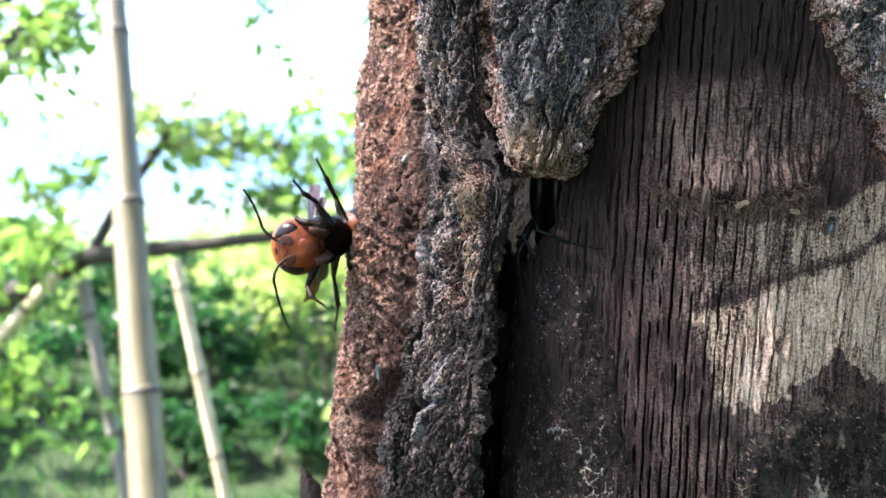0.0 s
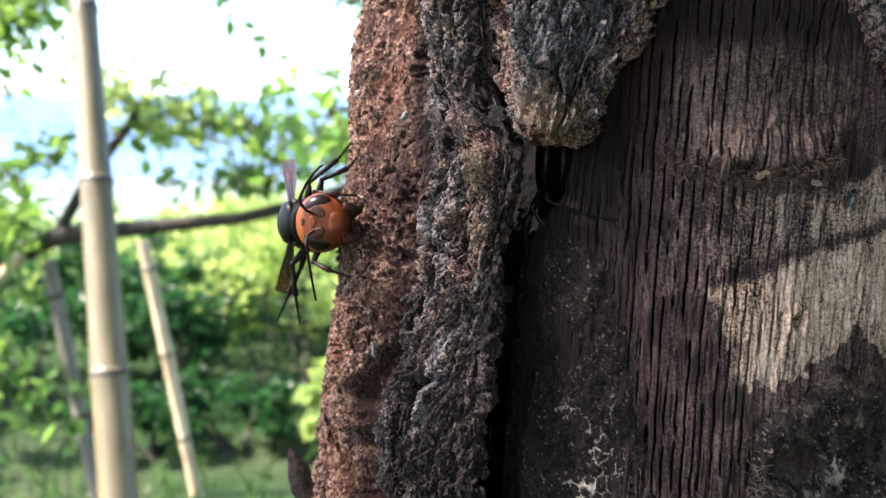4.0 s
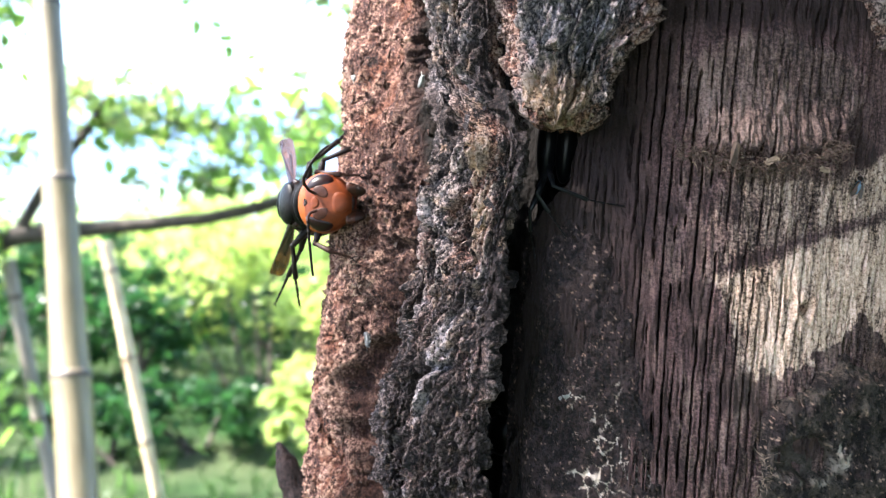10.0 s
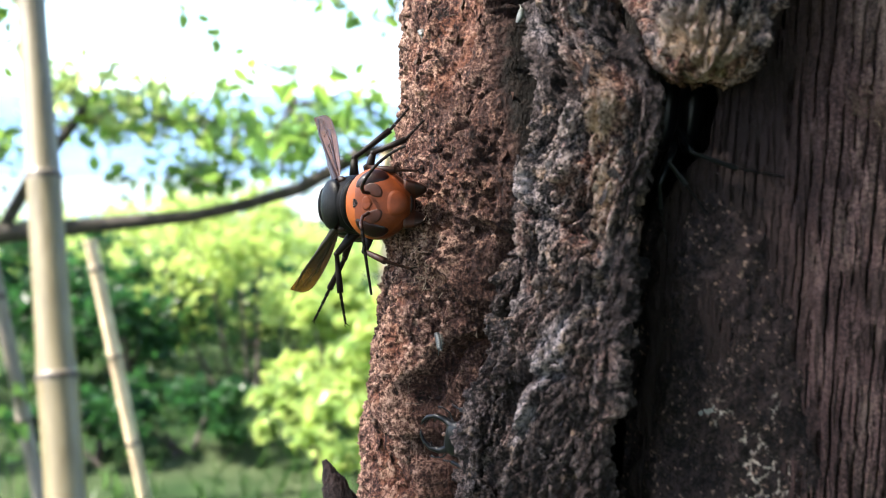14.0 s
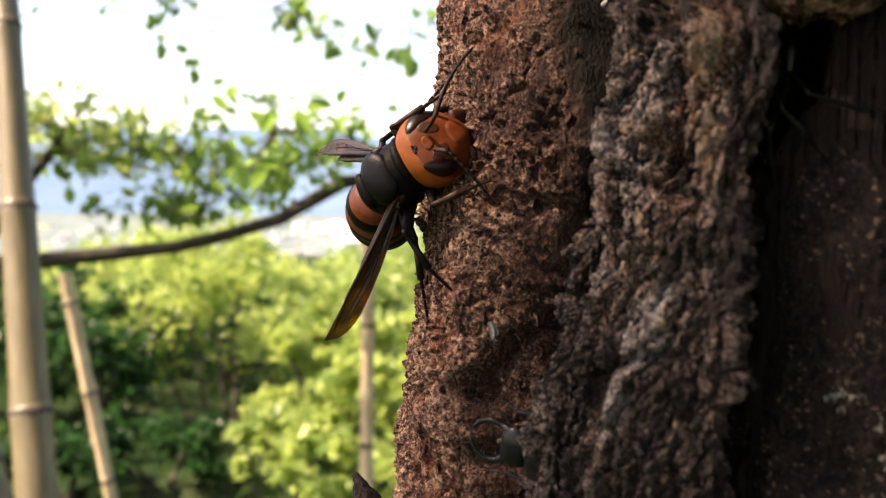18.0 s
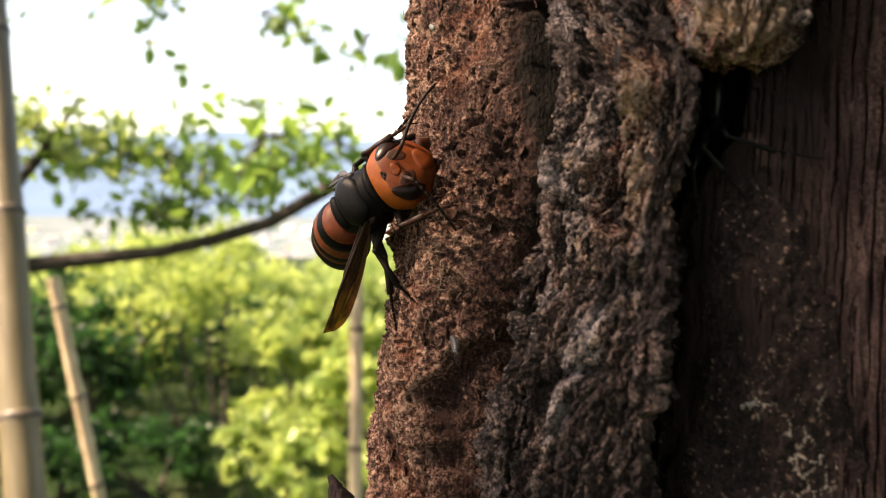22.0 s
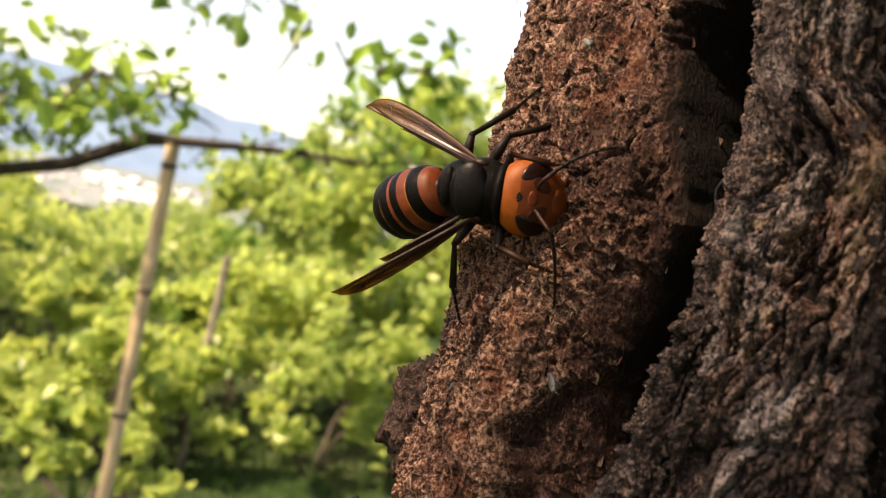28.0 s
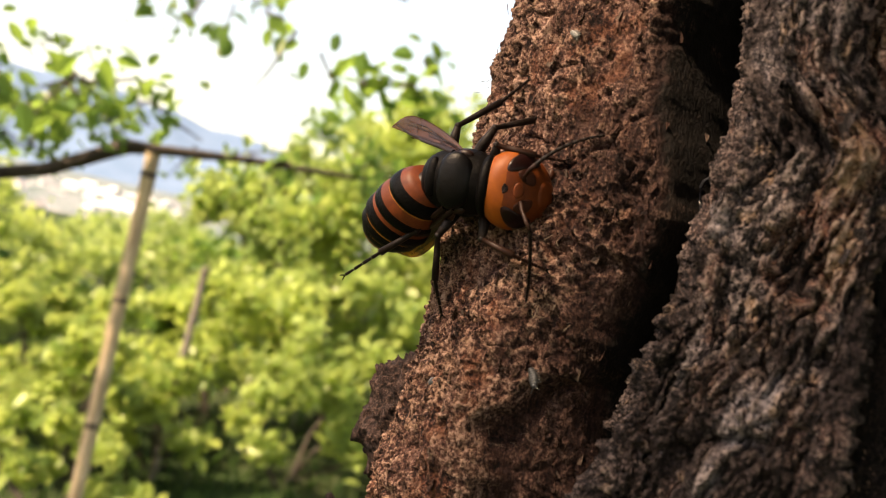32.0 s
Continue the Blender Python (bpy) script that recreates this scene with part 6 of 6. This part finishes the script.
def woodlouse(at, size, shell, label):
    ob = thing("woodlouse", at, label, "woodlouse", "woodlice on the bark")
    for k in range(8):
        f = (k + 0.5) / 8
        w = 1.15 * math.sin(math.pi * (0.12 + 0.76 * f)) ** 0.7 * size
        x = (2.2 - 4.4 * f) * size
        part("segment", loft("segment", [(x + 0.36 * size, -0.05, w * 0.9, 0.62 * size, 0), (x, 0.08 * size, w, 0.75 * size, 0), (x - 0.36 * size, 0.04, w * 0.97, 0.70 * size, 0)], [shell], 16), ob)
    for s in (1, -1):
        part("feeler", rod("feeler", [(2.1 * size, s * 0.4 * size, 0.1), (2.9 * size, s * 0.9 * size, 0.2), (3.3 * size, s * 1.5 * size, 0.1)], [0.12, 0.09, 0.04], shell, 6), ob)
        for k in range(6):
            x = (1.4 - 0.55 * k) * size
            part("leg", rod("leg", [(x, s * 0.9 * size, -0.2), (x, s * 1.45 * size, -0.3), (x - 0.1, s * 1.7 * size, -0.8 * size)], [0.1, 0.08, 0.03], shell, 5), ob)
    return ob


climbing_louse = woodlouse(perch(61, 25, 77, 60), 0.6, PALE_SHELL, "small pale woodlouse climbing in the furrow")
woodlouse(perch(73.2, -31.3, float(inner_bark(np.array([[73.2]]), np.array([[-31.3]]))[0][0, 0]) + 0.6, 150), 0.8, SLATE, "small slate grey woodlouse resting on the bark")
for a, z, r, h in ((28.7, -37.1, 78.2, 70), (75.0, 31.5, 83.6, 120)):
    woodlouse(perch(a, z, r, h), 0.5, PALE_SHELL, "tiny pale woodlouse on the dark bark")

fly = thing("fly", perch(-11.6, 5.0, 78.6, 20), "tiny steel blue fly sitting on the bare wood", "fly")
part("body", loft("body", egg(-2.2, 0.6, 0.7, 0.65, 0.5, 10), [FLY_BLUE], 14), fly)
part("head", ball("head", (1.0, 0, 0.5), (0.5, 0.6, 0.5), EYE_DARK, u=12, v=8), fly)
for s in (1, -1):
    part("wing", ball("wing", (-1.3, s * 0.6, 1.0), (1.6, 0.55, 0.04), WING, (0, 0, -s * 12), 12, 6), fly)
    for k in range(3):
        part("leg", rod("leg", [(0.2 - 0.6 * k, s * 0.4, 0.3), (0.3 - 0.8 * k, s * 1.0, 0.5), (0.4 - 1.0 * k, s * 1.4, -0.4)], [0.07, 0.06, 0.03], EYE_DARK, 5), fly)

spider = thing("spider", perch(86, -37.5, 88.2, 200), "tiny grey spider on the flaky bark", "spider")
part("abdomen", ball("abdomen", (-1.0, 0, 0.7), (1.1, 0.85, 0.75), SLATE, u=14, v=10), spider)
part("head", ball("head", (0.5, 0, 0.6), (0.7, 0.6, 0.5), EYE_DARK, u=12, v=8), spider)
for s in (1, -1):
    for k in range(4):
        q = 0.7 + 0.55 * k
        part("leg", rod("leg", [(0.4, s * 0.4, 0.5), (0.4 + 1.2 * math.cos(q), s * (0.4 + 1.2 * math.sin(q)), 1.1), (0.4 + 2.4 * math.cos(q), s * (0.4 + 2.4 * math.sin(q)), -0.3)], [0.1, 0.08, 0.04], EYE_DARK, 5), spider)


def fibres(name, count, place, length, thick, material, seed, label):
    """Frayed strands that curl away from the bark."""
    r = random.Random(seed)
    verts, faces = [], []
    for k in range(count):
        turn, height, radius = place(r)
        p = spot(turn, height, radius)
        q = radians(turn)
        out, left = Vector((-math.sin(q), -math.cos(q), 0)), Vector((-math.cos(q), math.sin(q), 0))
        way = (left * r.uniform(-1, 1) + Vector((0, 0, r.uniform(-0.6, 0.6))) + out * r.uniform(0.1, 0.7)).normalized()
        bend = Vector((r.uniform(-1, 1), r.uniform(-1, 0.4), r.uniform(-1, 0.6))) * 1.1
        pts, size = [p], length * r.uniform(0.4, 1.2)
        for n in range(5):
            way = (way + bend * 0.45).normalized()
            pts.append(pts[-1] + way * size / 5)
        w = thick * r.uniform(0.5, 1.4)
        tv, tf = tube([tuple(v * MM - FOOT) for v in pts], [w * MM * s for s in (0.9, 1, 1, 0.9, 0.6, 0.15)], 5)
        faces += [tuple(i + len(verts) for i in f) for f in tf]
        verts += tv
    me = bpy.data.meshes.new(name)
    me.from_pydata(verts, [], faces)
    me.materials.append(material)
    tagged(part(name, me, tree, label), kind="stuff")


def fringe_place(r):
    a = r.uniform(-8.5, 14)
    return a, 7.6 + 0.045 * (a - 3) ** 2 * 0.6 + r.gauss(0, 1.1), 81.0 + r.uniform(-1.5, 0.5)


fibres("fibre_fringe", 560, fringe_place, 2.2, 0.075, FIBRE, 5, "frayed brown fibres under the oval wood patch")
fibres("fibre_fringe", 24, lambda r: (r.uniform(-8, 12), 8.0 + r.gauss(0, 1.2), 81.2), 1.8, 0.08, FIBRE_PALE, 6, "frayed pale fibres")
fibres("straw_tuft", 70, lambda r: (-14.5 + r.gauss(0, 1.4), -28.6 + r.gauss(0, 0.9), 79.6), 2.4, 0.05, FIBRE, 7, "tuft of pale straw fibres")
fibres("straw_tuft", 60, lambda r: (1.5 + r.gauss(0, 0.9), -49.0 + r.gauss(0, 2.4), 79.4), 2.2, 0.06, FIBRE_PALE, 8, "peeling pale splinters")
fibres("bark_threads", 260, lambda r: (r.uniform(62, 98), r.uniform(-70, 60), 84.5), 2.6, 0.06, FIBRE, 9, "fine loose threads of inner bark")
fibres("bark_threads", 70, lambda r: (76 + r.gauss(0, 4), -16 + r.gauss(0, 5), 83.2), 2.4, 0.08, FIBRE_PALE, 10, "pale chewed threads at the feeding place")


def chip(turn, height, radius, size, turn2, material, label):
    bm = bmesh.new()
    bmesh.ops.create_cube(bm, size=1)
    bmesh.ops.subdivide_edges(bm, edges=bm.edges[:], cuts=2)
    r = random.Random(int(turn * 10 + height))
    for v in bm.verts:
        v.co = Vector((v.co.x * size[0] * (1 - 0.5 * abs(v.co.y)), v.co.y * size[1], v.co.z * size[2])) * MM + Vector((r.uniform(-1, 1), r.uniform(-1, 1), r.uniform(-1, 1))) * 0.0002
    me = bpy.data.meshes.new("wood_chip")
    bm.to_mesh(me)
    bm.free()
    me.materials.append(material)
    tagged(new("wood_chip", me), label, "chip").matrix_world = perch(turn, height, radius, turn2)


chip(2.0, 8.6, 81.9, (2.6, 0.9, 0.3), 68, FIBRE_PALE, "pale splinter of wood stuck in the fibres")
chip(6.8, 9.6, 82.2, (4.6, 1.1, 0.5), 8, FIBRE, "brown sliver of bark in the fibres")
chip(-5.2, 7.2, 81.6, (2.2, 0.8, 0.3), 100, FIBRE_PALE, "pale splinter of wood stuck in the fibres")
chip(-17.2, 29.5, 86.5, (2.4, 2.2, 1.6), 20, CHIP, "pale lump of broken bark")

# a dead twig stump and a knob of old bark low on the far side
stump = thing("twig_stump", BASE @ Matrix.Translation((-0.034, 0.262, -0.078)), "black dead twig stump jutting from the trunk", "twig")
line = [Vector((0.03, 0.01, -0.022)), Vector((0.008, 0.002, -0.008)), Vector((0.0, 0.0, 0.0)), Vector((-0.004, 0.001, 0.010)), Vector((-0.0065, 0.002, 0.0155))]
bits = [line[k].lerp(line[k + 1], f) + Vector((noise.noise(Vector((k + f, 0, 0)) * 2.3), 0, 0)) * 0.0006 for k in range(4) for f in (0, 0.14, 0.28, 0.42, 0.56, 0.7, 0.85)] + [line[4]]
girth = [float(np.interp(k, [0, 7, 14, 21, 28], [0.0062, 0.0056, 0.0046, 0.0028, 0.0006])) * (1 + 0.16 * noise.noise(Vector((k * 0.9, 3, 0)))) for k in range(29)]
part("stem", tube_mesh("stem", bits, girth, CRUST, 22, 4, 0.13), stump)
bm = bmesh.new()
bmesh.ops.create_icosphere(bm, subdivisions=6, radius=1)
for v in bm.verts:
    c = v.co.copy()
    n = 1 + 0.16 * noise.noise(c * 2.2) + 0.20 * noise.noise(c * 5) + 0.16 * abs(noise.noise(c * 9)) + 0.08 * abs(noise.noise(c * 20)) + 0.05 * noise.noise(c * 34)
    v.co = Vector((c.x * 0.012, c.y * 0.015, c.z * 0.0155)) * n * (1 + 0.10 * noise.noise(Vector((c.x * 7, c.y * 7, c.z * 2))))
for f in bm.faces:
    f.smooth = True
me = bpy.data.meshes.new("bark_knob")
bm.to_mesh(me)
bm.free()
me.materials.append(KNOB)
part("bark_knob", me, tree, "dark brown knob of old bark", Matrix.Translation(Vector((-15.0, 286, -50)) * MM - FOOT))


# loose flakes of bark, curled and lifted at one end
def flake_mesh(seed, material):
    r = random.Random(seed)
    n, m, verts, faces = 7, 5, [], []
    curl, twist, ragged = r.uniform(0.10, 0.30), r.uniform(-0.2, 0.2), [r.uniform(0.65, 1.1) for _ in range(7)]
    for layer in (1, -1):
        for i in range(n):
            for j in range(m):
                x, y = i / (n - 1) - 0.5, (j / (m - 1) - 0.5) * ragged[i]
                thick = 0.05 * layer * (1 - abs(2 * y) ** 3 * 0.7)
                verts.append((x + r.uniform(-0.05, 0.05) * (j in (0, m - 1)), y * 0.55, curl * (x + 0.5) ** 2 + 0.5 * y * y + twist * x * y + thick + r.uniform(-0.02, 0.02)))
    for i in range(n - 1):
        for j in range(m - 1):
            a = i * m + j
            faces.append((a, a + m, a + m + 1, a + 1))
            faces.append((a + n * m, a + 1 + n * m, a + m + 1 + n * m, a + m + n * m))
    rim = [i * m for i in range(n)] + [(n - 1) * m + j for j in range(1, m)] + [i * m + m - 1 for i in range(n - 2, -1, -1)] + [j for j in range(m - 2, 0, -1)]
    for k, a in enumerate(rim):
        b = rim[(k + 1) % len(rim)]
        faces.append((a, b, b + n * m, a + n * m))
    me = bpy.data.meshes.new("bark_flake")
    me.from_pydata(verts, [], faces)
    me.materials.append(material)
    return me


FLAKES = [flake_mesh(k, m) for k, m in enumerate((STRIP, STRIP, STRIP, STRIP, FIBRE))]
GREY_FLAKES = [flake_mesh(20 + k, RIDGE) for k in range(4)]
r = random.Random(88)


def lay_flake(kinds, place, out):
    """One flake on the bark, its face along out."""
    size = r.uniform(0.9, 2.6) * 0.001
    up = Vector((0, 0, 1))
    ahead = (up * r.choice((1, -1)) + up.cross(out) * r.uniform(-0.7, 0.7) + out * r.uniform(-0.05, 0.18)).normalized()
    side = out.cross(ahead).normalized()
    m = Matrix((ahead, side, ahead.cross(side))).transposed().to_4x4()
    m.translation = place
    part("bark_flake", r.choice(kinds), tree, "", m @ Matrix.Diagonal((size, size * r.uniform(0.7, 1.3), size, 1)))


for k in range(150):
    a, z = r.uniform(63, 88), r.uniform(-62, 48)
    rad = float(inner_bark(np.array([[a]]), np.array([[z]]))[0][0, 0])
    lay_flake(FLAKES, spot(a, z, rad - 0.15) * MM - FOOT, Vector((-math.sin(radians(a)), -math.cos(radians(a)), 0)))
skin, outward, _ = SKIN["bark_ridge"]
for k in range(110):
    i, j = r.randrange(110, 480), r.randrange(int(skin.shape[1] * 0.3), int(skin.shape[1] * 0.72))
    lay_flake(GREY_FLAKES, Vector(skin[i, j]) - Vector((*outward[i, j], 0)) * 0.0001, Vector((*outward[i, j], 0)).normalized())
# ---- what moves ----
def body(place, ahead, back):
    """A pose from millimetres in the first view's space: where it is, which way it faces, which way its back looks."""
    x = Vector(ahead).normalized()
    z = (Vector(back) - x * x.dot(Vector(back))).normalized()
    y = z.cross(x)
    m = Matrix((x, y, z)).transposed().to_4x4()
    m.translation = Vector(place) * MM
    return BASE @ m


BODY = 0.00118


def aimed(place, way, flat):
    """A part's pose in its thing's space: its x along way, its flat side towards flat."""
    x = Vector(way).normalized()
    z = (Vector(flat) - x * x.dot(Vector(flat))).normalized()
    m = Matrix((x, z.cross(x), z)).transposed().to_4x4()
    m.translation = Vector(place) * BODY
    return m


def motions():
    middle = ((0.66, -0.55, 0.50), (-0.6, -0.8, -0.05))
    late = ((0.80, -0.60, 0.0), (-0.59, -0.79, -0.13))
    early = ((0.56, -0.83, 0.0), (-0.83, -0.56, 0.0))
    walk(hornet, [
        (0.0, body((-30.8, 245.0, 2.8), (-8.3, -9, -2.8), (-0.74, 0.67, 0.0))),
        (1.0, body((-29.9, 245.0, 2.0), (-7.2, -9, -1.7), (-0.78, 0.62, 0.0))),
        (1.6, body((-31.0, 245.0, 2.8), (-6.5, -9, -1.5), (-0.8, 0.58, 0.0))),
        (2.0, body((-33.6, 245.5, 3.2), (-4.0, -9, -1.3), (-0.9, 0.4, 0.0))),
        (2.5, body((-36.0, 246.5, 2.0), (0.3, -0.95, -0.05), (-0.95, -0.3, 0.0))),
        (3.0, body((-35.4, 247.0, 0.3), *early)),
        (6.0, body((-35.0, 247.0, -0.6), *early)),
        (9.0, body((-33.2, 247.0, 1.2), *early)),
        (11.0, body((-33.0, 247.0, 1.4), *early)),
        (13.0, body((-35.0, 247.0, -2.3), *early)),
        (14.0, body((-35.0, 247.0, -3.4), *early)),
        (14.6, body((-36.8, 247.3, -3.0), (0.72, -0.62, 0.25), (-0.65, -0.74, -0.08))),
        (16.5, body((-34.4, 247.5, -7.2), *middle)),
        (17.0, body((-34.2, 247.5, -6.0), *middle)),
        (19.0, body((-33.8, 247.5, -2.0), *middle)),
        (21.0, body((-33.8, 247.5, -2.5), *middle)),
        (24.5, body((-33.3, 247.5, -2.7), *middle)),
        (26.5, body((-33.1, 247.1, 2.6), (0.79, -0.60, 0.14), (-0.585, -0.80, -0.13))),
        (28.0, body((-33.5, 247.1, 1.5), *late)),
        (30.0, body((-32.8, 247.1, 1.9), *late)),
        (32.0, body((-33.2, 247.1, 1.5), *late)),
    ])
    root = (-4.5, 0, -0.4)
    away = (-0.62, -0.15, -0.75)
    walk(abdomen, [(t, aimed(root, [-c for c in way], (0.6, 0, 1))) for t, way in (
        (0, (-0.97, 0, -0.2)), (2, (-0.9, 0, -0.4)), (3, away), (14, away), (14.6, (-0.55, -0.45, -0.7)), (17, (-0.56, -0.15, -0.81)), (18, (-0.64, -0.05, -0.77)), (19, (-0.78, 0.08, -0.62)), (21, (-0.79, 0.05, -0.61)), (24.5, (-0.77, -0.06, -0.63)), (26.5, (-0.70, -0.60, -0.38)), (27, (-0.60, -0.74, -0.30)), (27.6, (-0.74, -0.52, -0.42)),
        (28.3, (-0.74, -0.42, -0.50)), (29.2, (-0.57, -0.70, -0.42)), (30, (-0.52, -0.74, -0.42)), (31.2, (-0.54, -0.70, -0.46)), (31.5, (-0.80, -0.32, -0.48)), (32, (-0.54, -0.70, -0.46)))])
    left_ways = ((0, (-0.64, 0.26, 0.72)), (1, (-0.69, 0.37, 0.62)), (2, (-0.86, 0.43, 0.28)), (3, (-0.85, 0.43, -0.31)), (9, (-0.85, 0.43, -0.31)), (13, (-0.78, 0.58, -0.23)), (14, (-0.78, 0.55, -0.26)), (14.6, (-0.75, 0.40, -0.52)), (17, (-0.67, 0.46, -0.59)), (19.2, (-0.77, 0.55, -0.32)),
                 (20, (-0.61, 0.34, -0.71)), (21, (-0.66, 0.41, -0.63)), (23, (-0.60, 0.28, -0.73)), (24, (-0.61, 0.34, -0.71)), (24.6, (-0.80, 0.2, -0.5)), (26.5, (-0.94, 0.06, -0.32)), (27, (-0.97, 0.13, -0.20)), (28, (-0.93, 0.29, -0.24)), (28.6, (-0.88, 0.24, -0.4)), (29, (-0.84, 0.19, -0.51)), (30, (-0.84, 0.0, -0.54)), (31.5, (-0.83, 0.23, -0.51)), (32, (-0.75, 0.15, -0.64)))
    right_ways = ((0, (-0.34, -0.56, 0.76)), (1, (-0.39, -0.51, 0.76)), (2, (-0.67, -0.51, 0.54)), (3, (-0.84, -0.48, -0.24)), (9, (-0.84, -0.48, -0.24)), (13, (-0.90, -0.42, -0.13)), (14, (-0.85, -0.5, -0.1)), (14.6, (-0.78, -0.6, 0.0)), (17, (-0.74, -0.60, 0.28)), (19, (-0.71, -0.59, 0.39)), (20, (-0.78, -0.54, 0.13)), (21, (-0.86, -0.47, -0.20)),
                  (23, (-0.89, -0.45, -0.00)), (24, (-0.82, -0.54, 0.19)), (26.5, (-0.56, -0.70, 0.45)), (27, (-0.66, -0.62, 0.43)), (28, (-0.69, -0.58, 0.43)), (28.6, (-0.72, -0.65, 0.0)), (29, (-0.71, -0.62, -0.32)), (30, (-0.75, -0.51, -0.43)), (30.5, (-0.75, -0.6, -0.2)), (31.1, (-0.75, -0.51, -0.43)), (31.5, (-0.72, -0.69, -0.06)), (32, (-0.58, -0.41, -0.70)))
    for ob, side, ways in ((forewing_left, 1, left_ways), (forewing_right, -1, right_ways)):
        walk(ob, [(t, aimed((1.2, side * 4.3, 3.0), w, (-0.3, side * (0.15 if side > 0 and t > 26 else 0.75), 0.7))) for t, w in ways])
    for ob, side, ways in ((hindwing_left, 1, [(t, (x, y, z - 0.03)) for t, (x, y, z) in left_ways]), (hindwing_right, -1, [(t, (x, y, z - 0.03)) for t, (x, y, z) in right_ways])):
        walk(ob, [(t, aimed((-0.6, side * 4.2, 2.4), w, (-0.3, side * 0.75, 0.7))) for t, w in ways])
    walk(head, [(t, pose(9.0 * BODY, 0, 0.2 * BODY, 0, b, 0)) for t, b in ((0, 20), (1.6, 16), (2.1, 0), (2.6, -28), (3, -48), (14.5, -50), (32, -50))])
    for ob, side in ((front_leg_left, 1), (front_leg_right, -1)):
        hip = Vector((4.6, side * 2.6, -3.2)) * BODY
        walk(ob, [(t, Matrix.Translation(hip) @ pose(0, 0, 0, 0, b, 0) @ Matrix.Translation(-hip)) for t, b in ((0, 75), (1.6, 75), (2.2, 60), (3, 22), (14, 18), (14.7, 0), (32, 0))])
    hip = Vector((-3.2, -3.0, -3.8)) * BODY
    walk(hind_leg_right, [(t, Matrix.Translation(hip) @ pose(0, 0, 0, 0, 0, b) @ Matrix.Translation(-hip)) for t, b in ((0, 20), (14, 20), (16.5, 34), (24.5, 34), (26.5, 10), (28.5, 0), (32, 0))])
    for ob, hip in ((middle_leg_left, Vector((0.6, 3.2, -3.6)) * BODY), (hind_leg_left, Vector((-3.2, 3.0, -3.8)) * BODY)):
        walk(ob, [(t, Matrix.Translation(hip) @ pose(0, 0, 0, 0, 0, b) @ Matrix.Translation(-hip)) for t, b in ((0, 0), (14, 0), (16.5, -30), (24.5, -30), (26.5, 0), (32, 0))])
    walk(antenna_left, [(t, pose(3.85 * BODY, 1.7 * BODY, 0.45 * BODY, a, 20 + b, c)) for t, a, b, c in ((0, 0, -70, 20), (1.6, 0, -70, 20), (2.5, 0, -30, 5), (6, 0, -20, -8), (13, 0, -14, -12), (14.6, 0, 10, -30), (19, 0, 16, -40), (24, 0, 16, -40), (28, 0, -20, -14), (30, 0, -14, -18), (32, 0, -22, -12))])
    walk(antenna_right, [(t, pose(3.85 * BODY, -1.7 * BODY, 0.45 * BODY, a, 20 + b, c)) for t, a, b, c in ((0, 0, -20, 0), (1.6, 0, -20, 0), (2.5, 0, -10, 0), (6, 0, 0, 0), (13, 0, -6, 20), (14.6, 0, 0, 0), (19, 0, 0, 8), (24, 0, 0, 0), (28, 0, 6, 4), (30, 0, 0, 0), (32, 0, -4, -6))])
    walk(peeping_beetle, [(t, perch(a, z, r, -76, 30)) for t, a, z, r in ((0, 51, -50, 62), (12.8, 52, -50, 62), (13.4, 62, -49, 74), (14.5, 60.8, -48.6, 83.8), (16.6, 61.4, -49.0, 84.3), (19.6, 60.6, -49.2, 84.3), (20.3, 57.5, -49.4, 78), (21, 57, -49.5, 68), (24.5, 57, -44, 64))] + [(25.5, perch(58, -22, 64, -30, 10)), (26.5, perch(58.2, 1.5, 59.5, 0, 0)), (28.5, perch(58.2, 2.5, 59.8, 2, 0)), (32, perch(58.2, 2.0, 59.8, -2, 0))])
    walk(climbing_louse, [(t, perch(a, z, r, h)) for t, a, z, r, h in ((0, 64, 22, 77, 60), (7, 63, 26, 77, 60), (9, 60.5, 27, 76, 40), (13, 58.8, 32.3, 74.5, 20), (17, 57.5, 26, 72, 60), (21, 56.2, 23, 68, 90), (24.5, 56, 24, 64, 90), (32, 55.5, 25, 60, 90))])


motions()
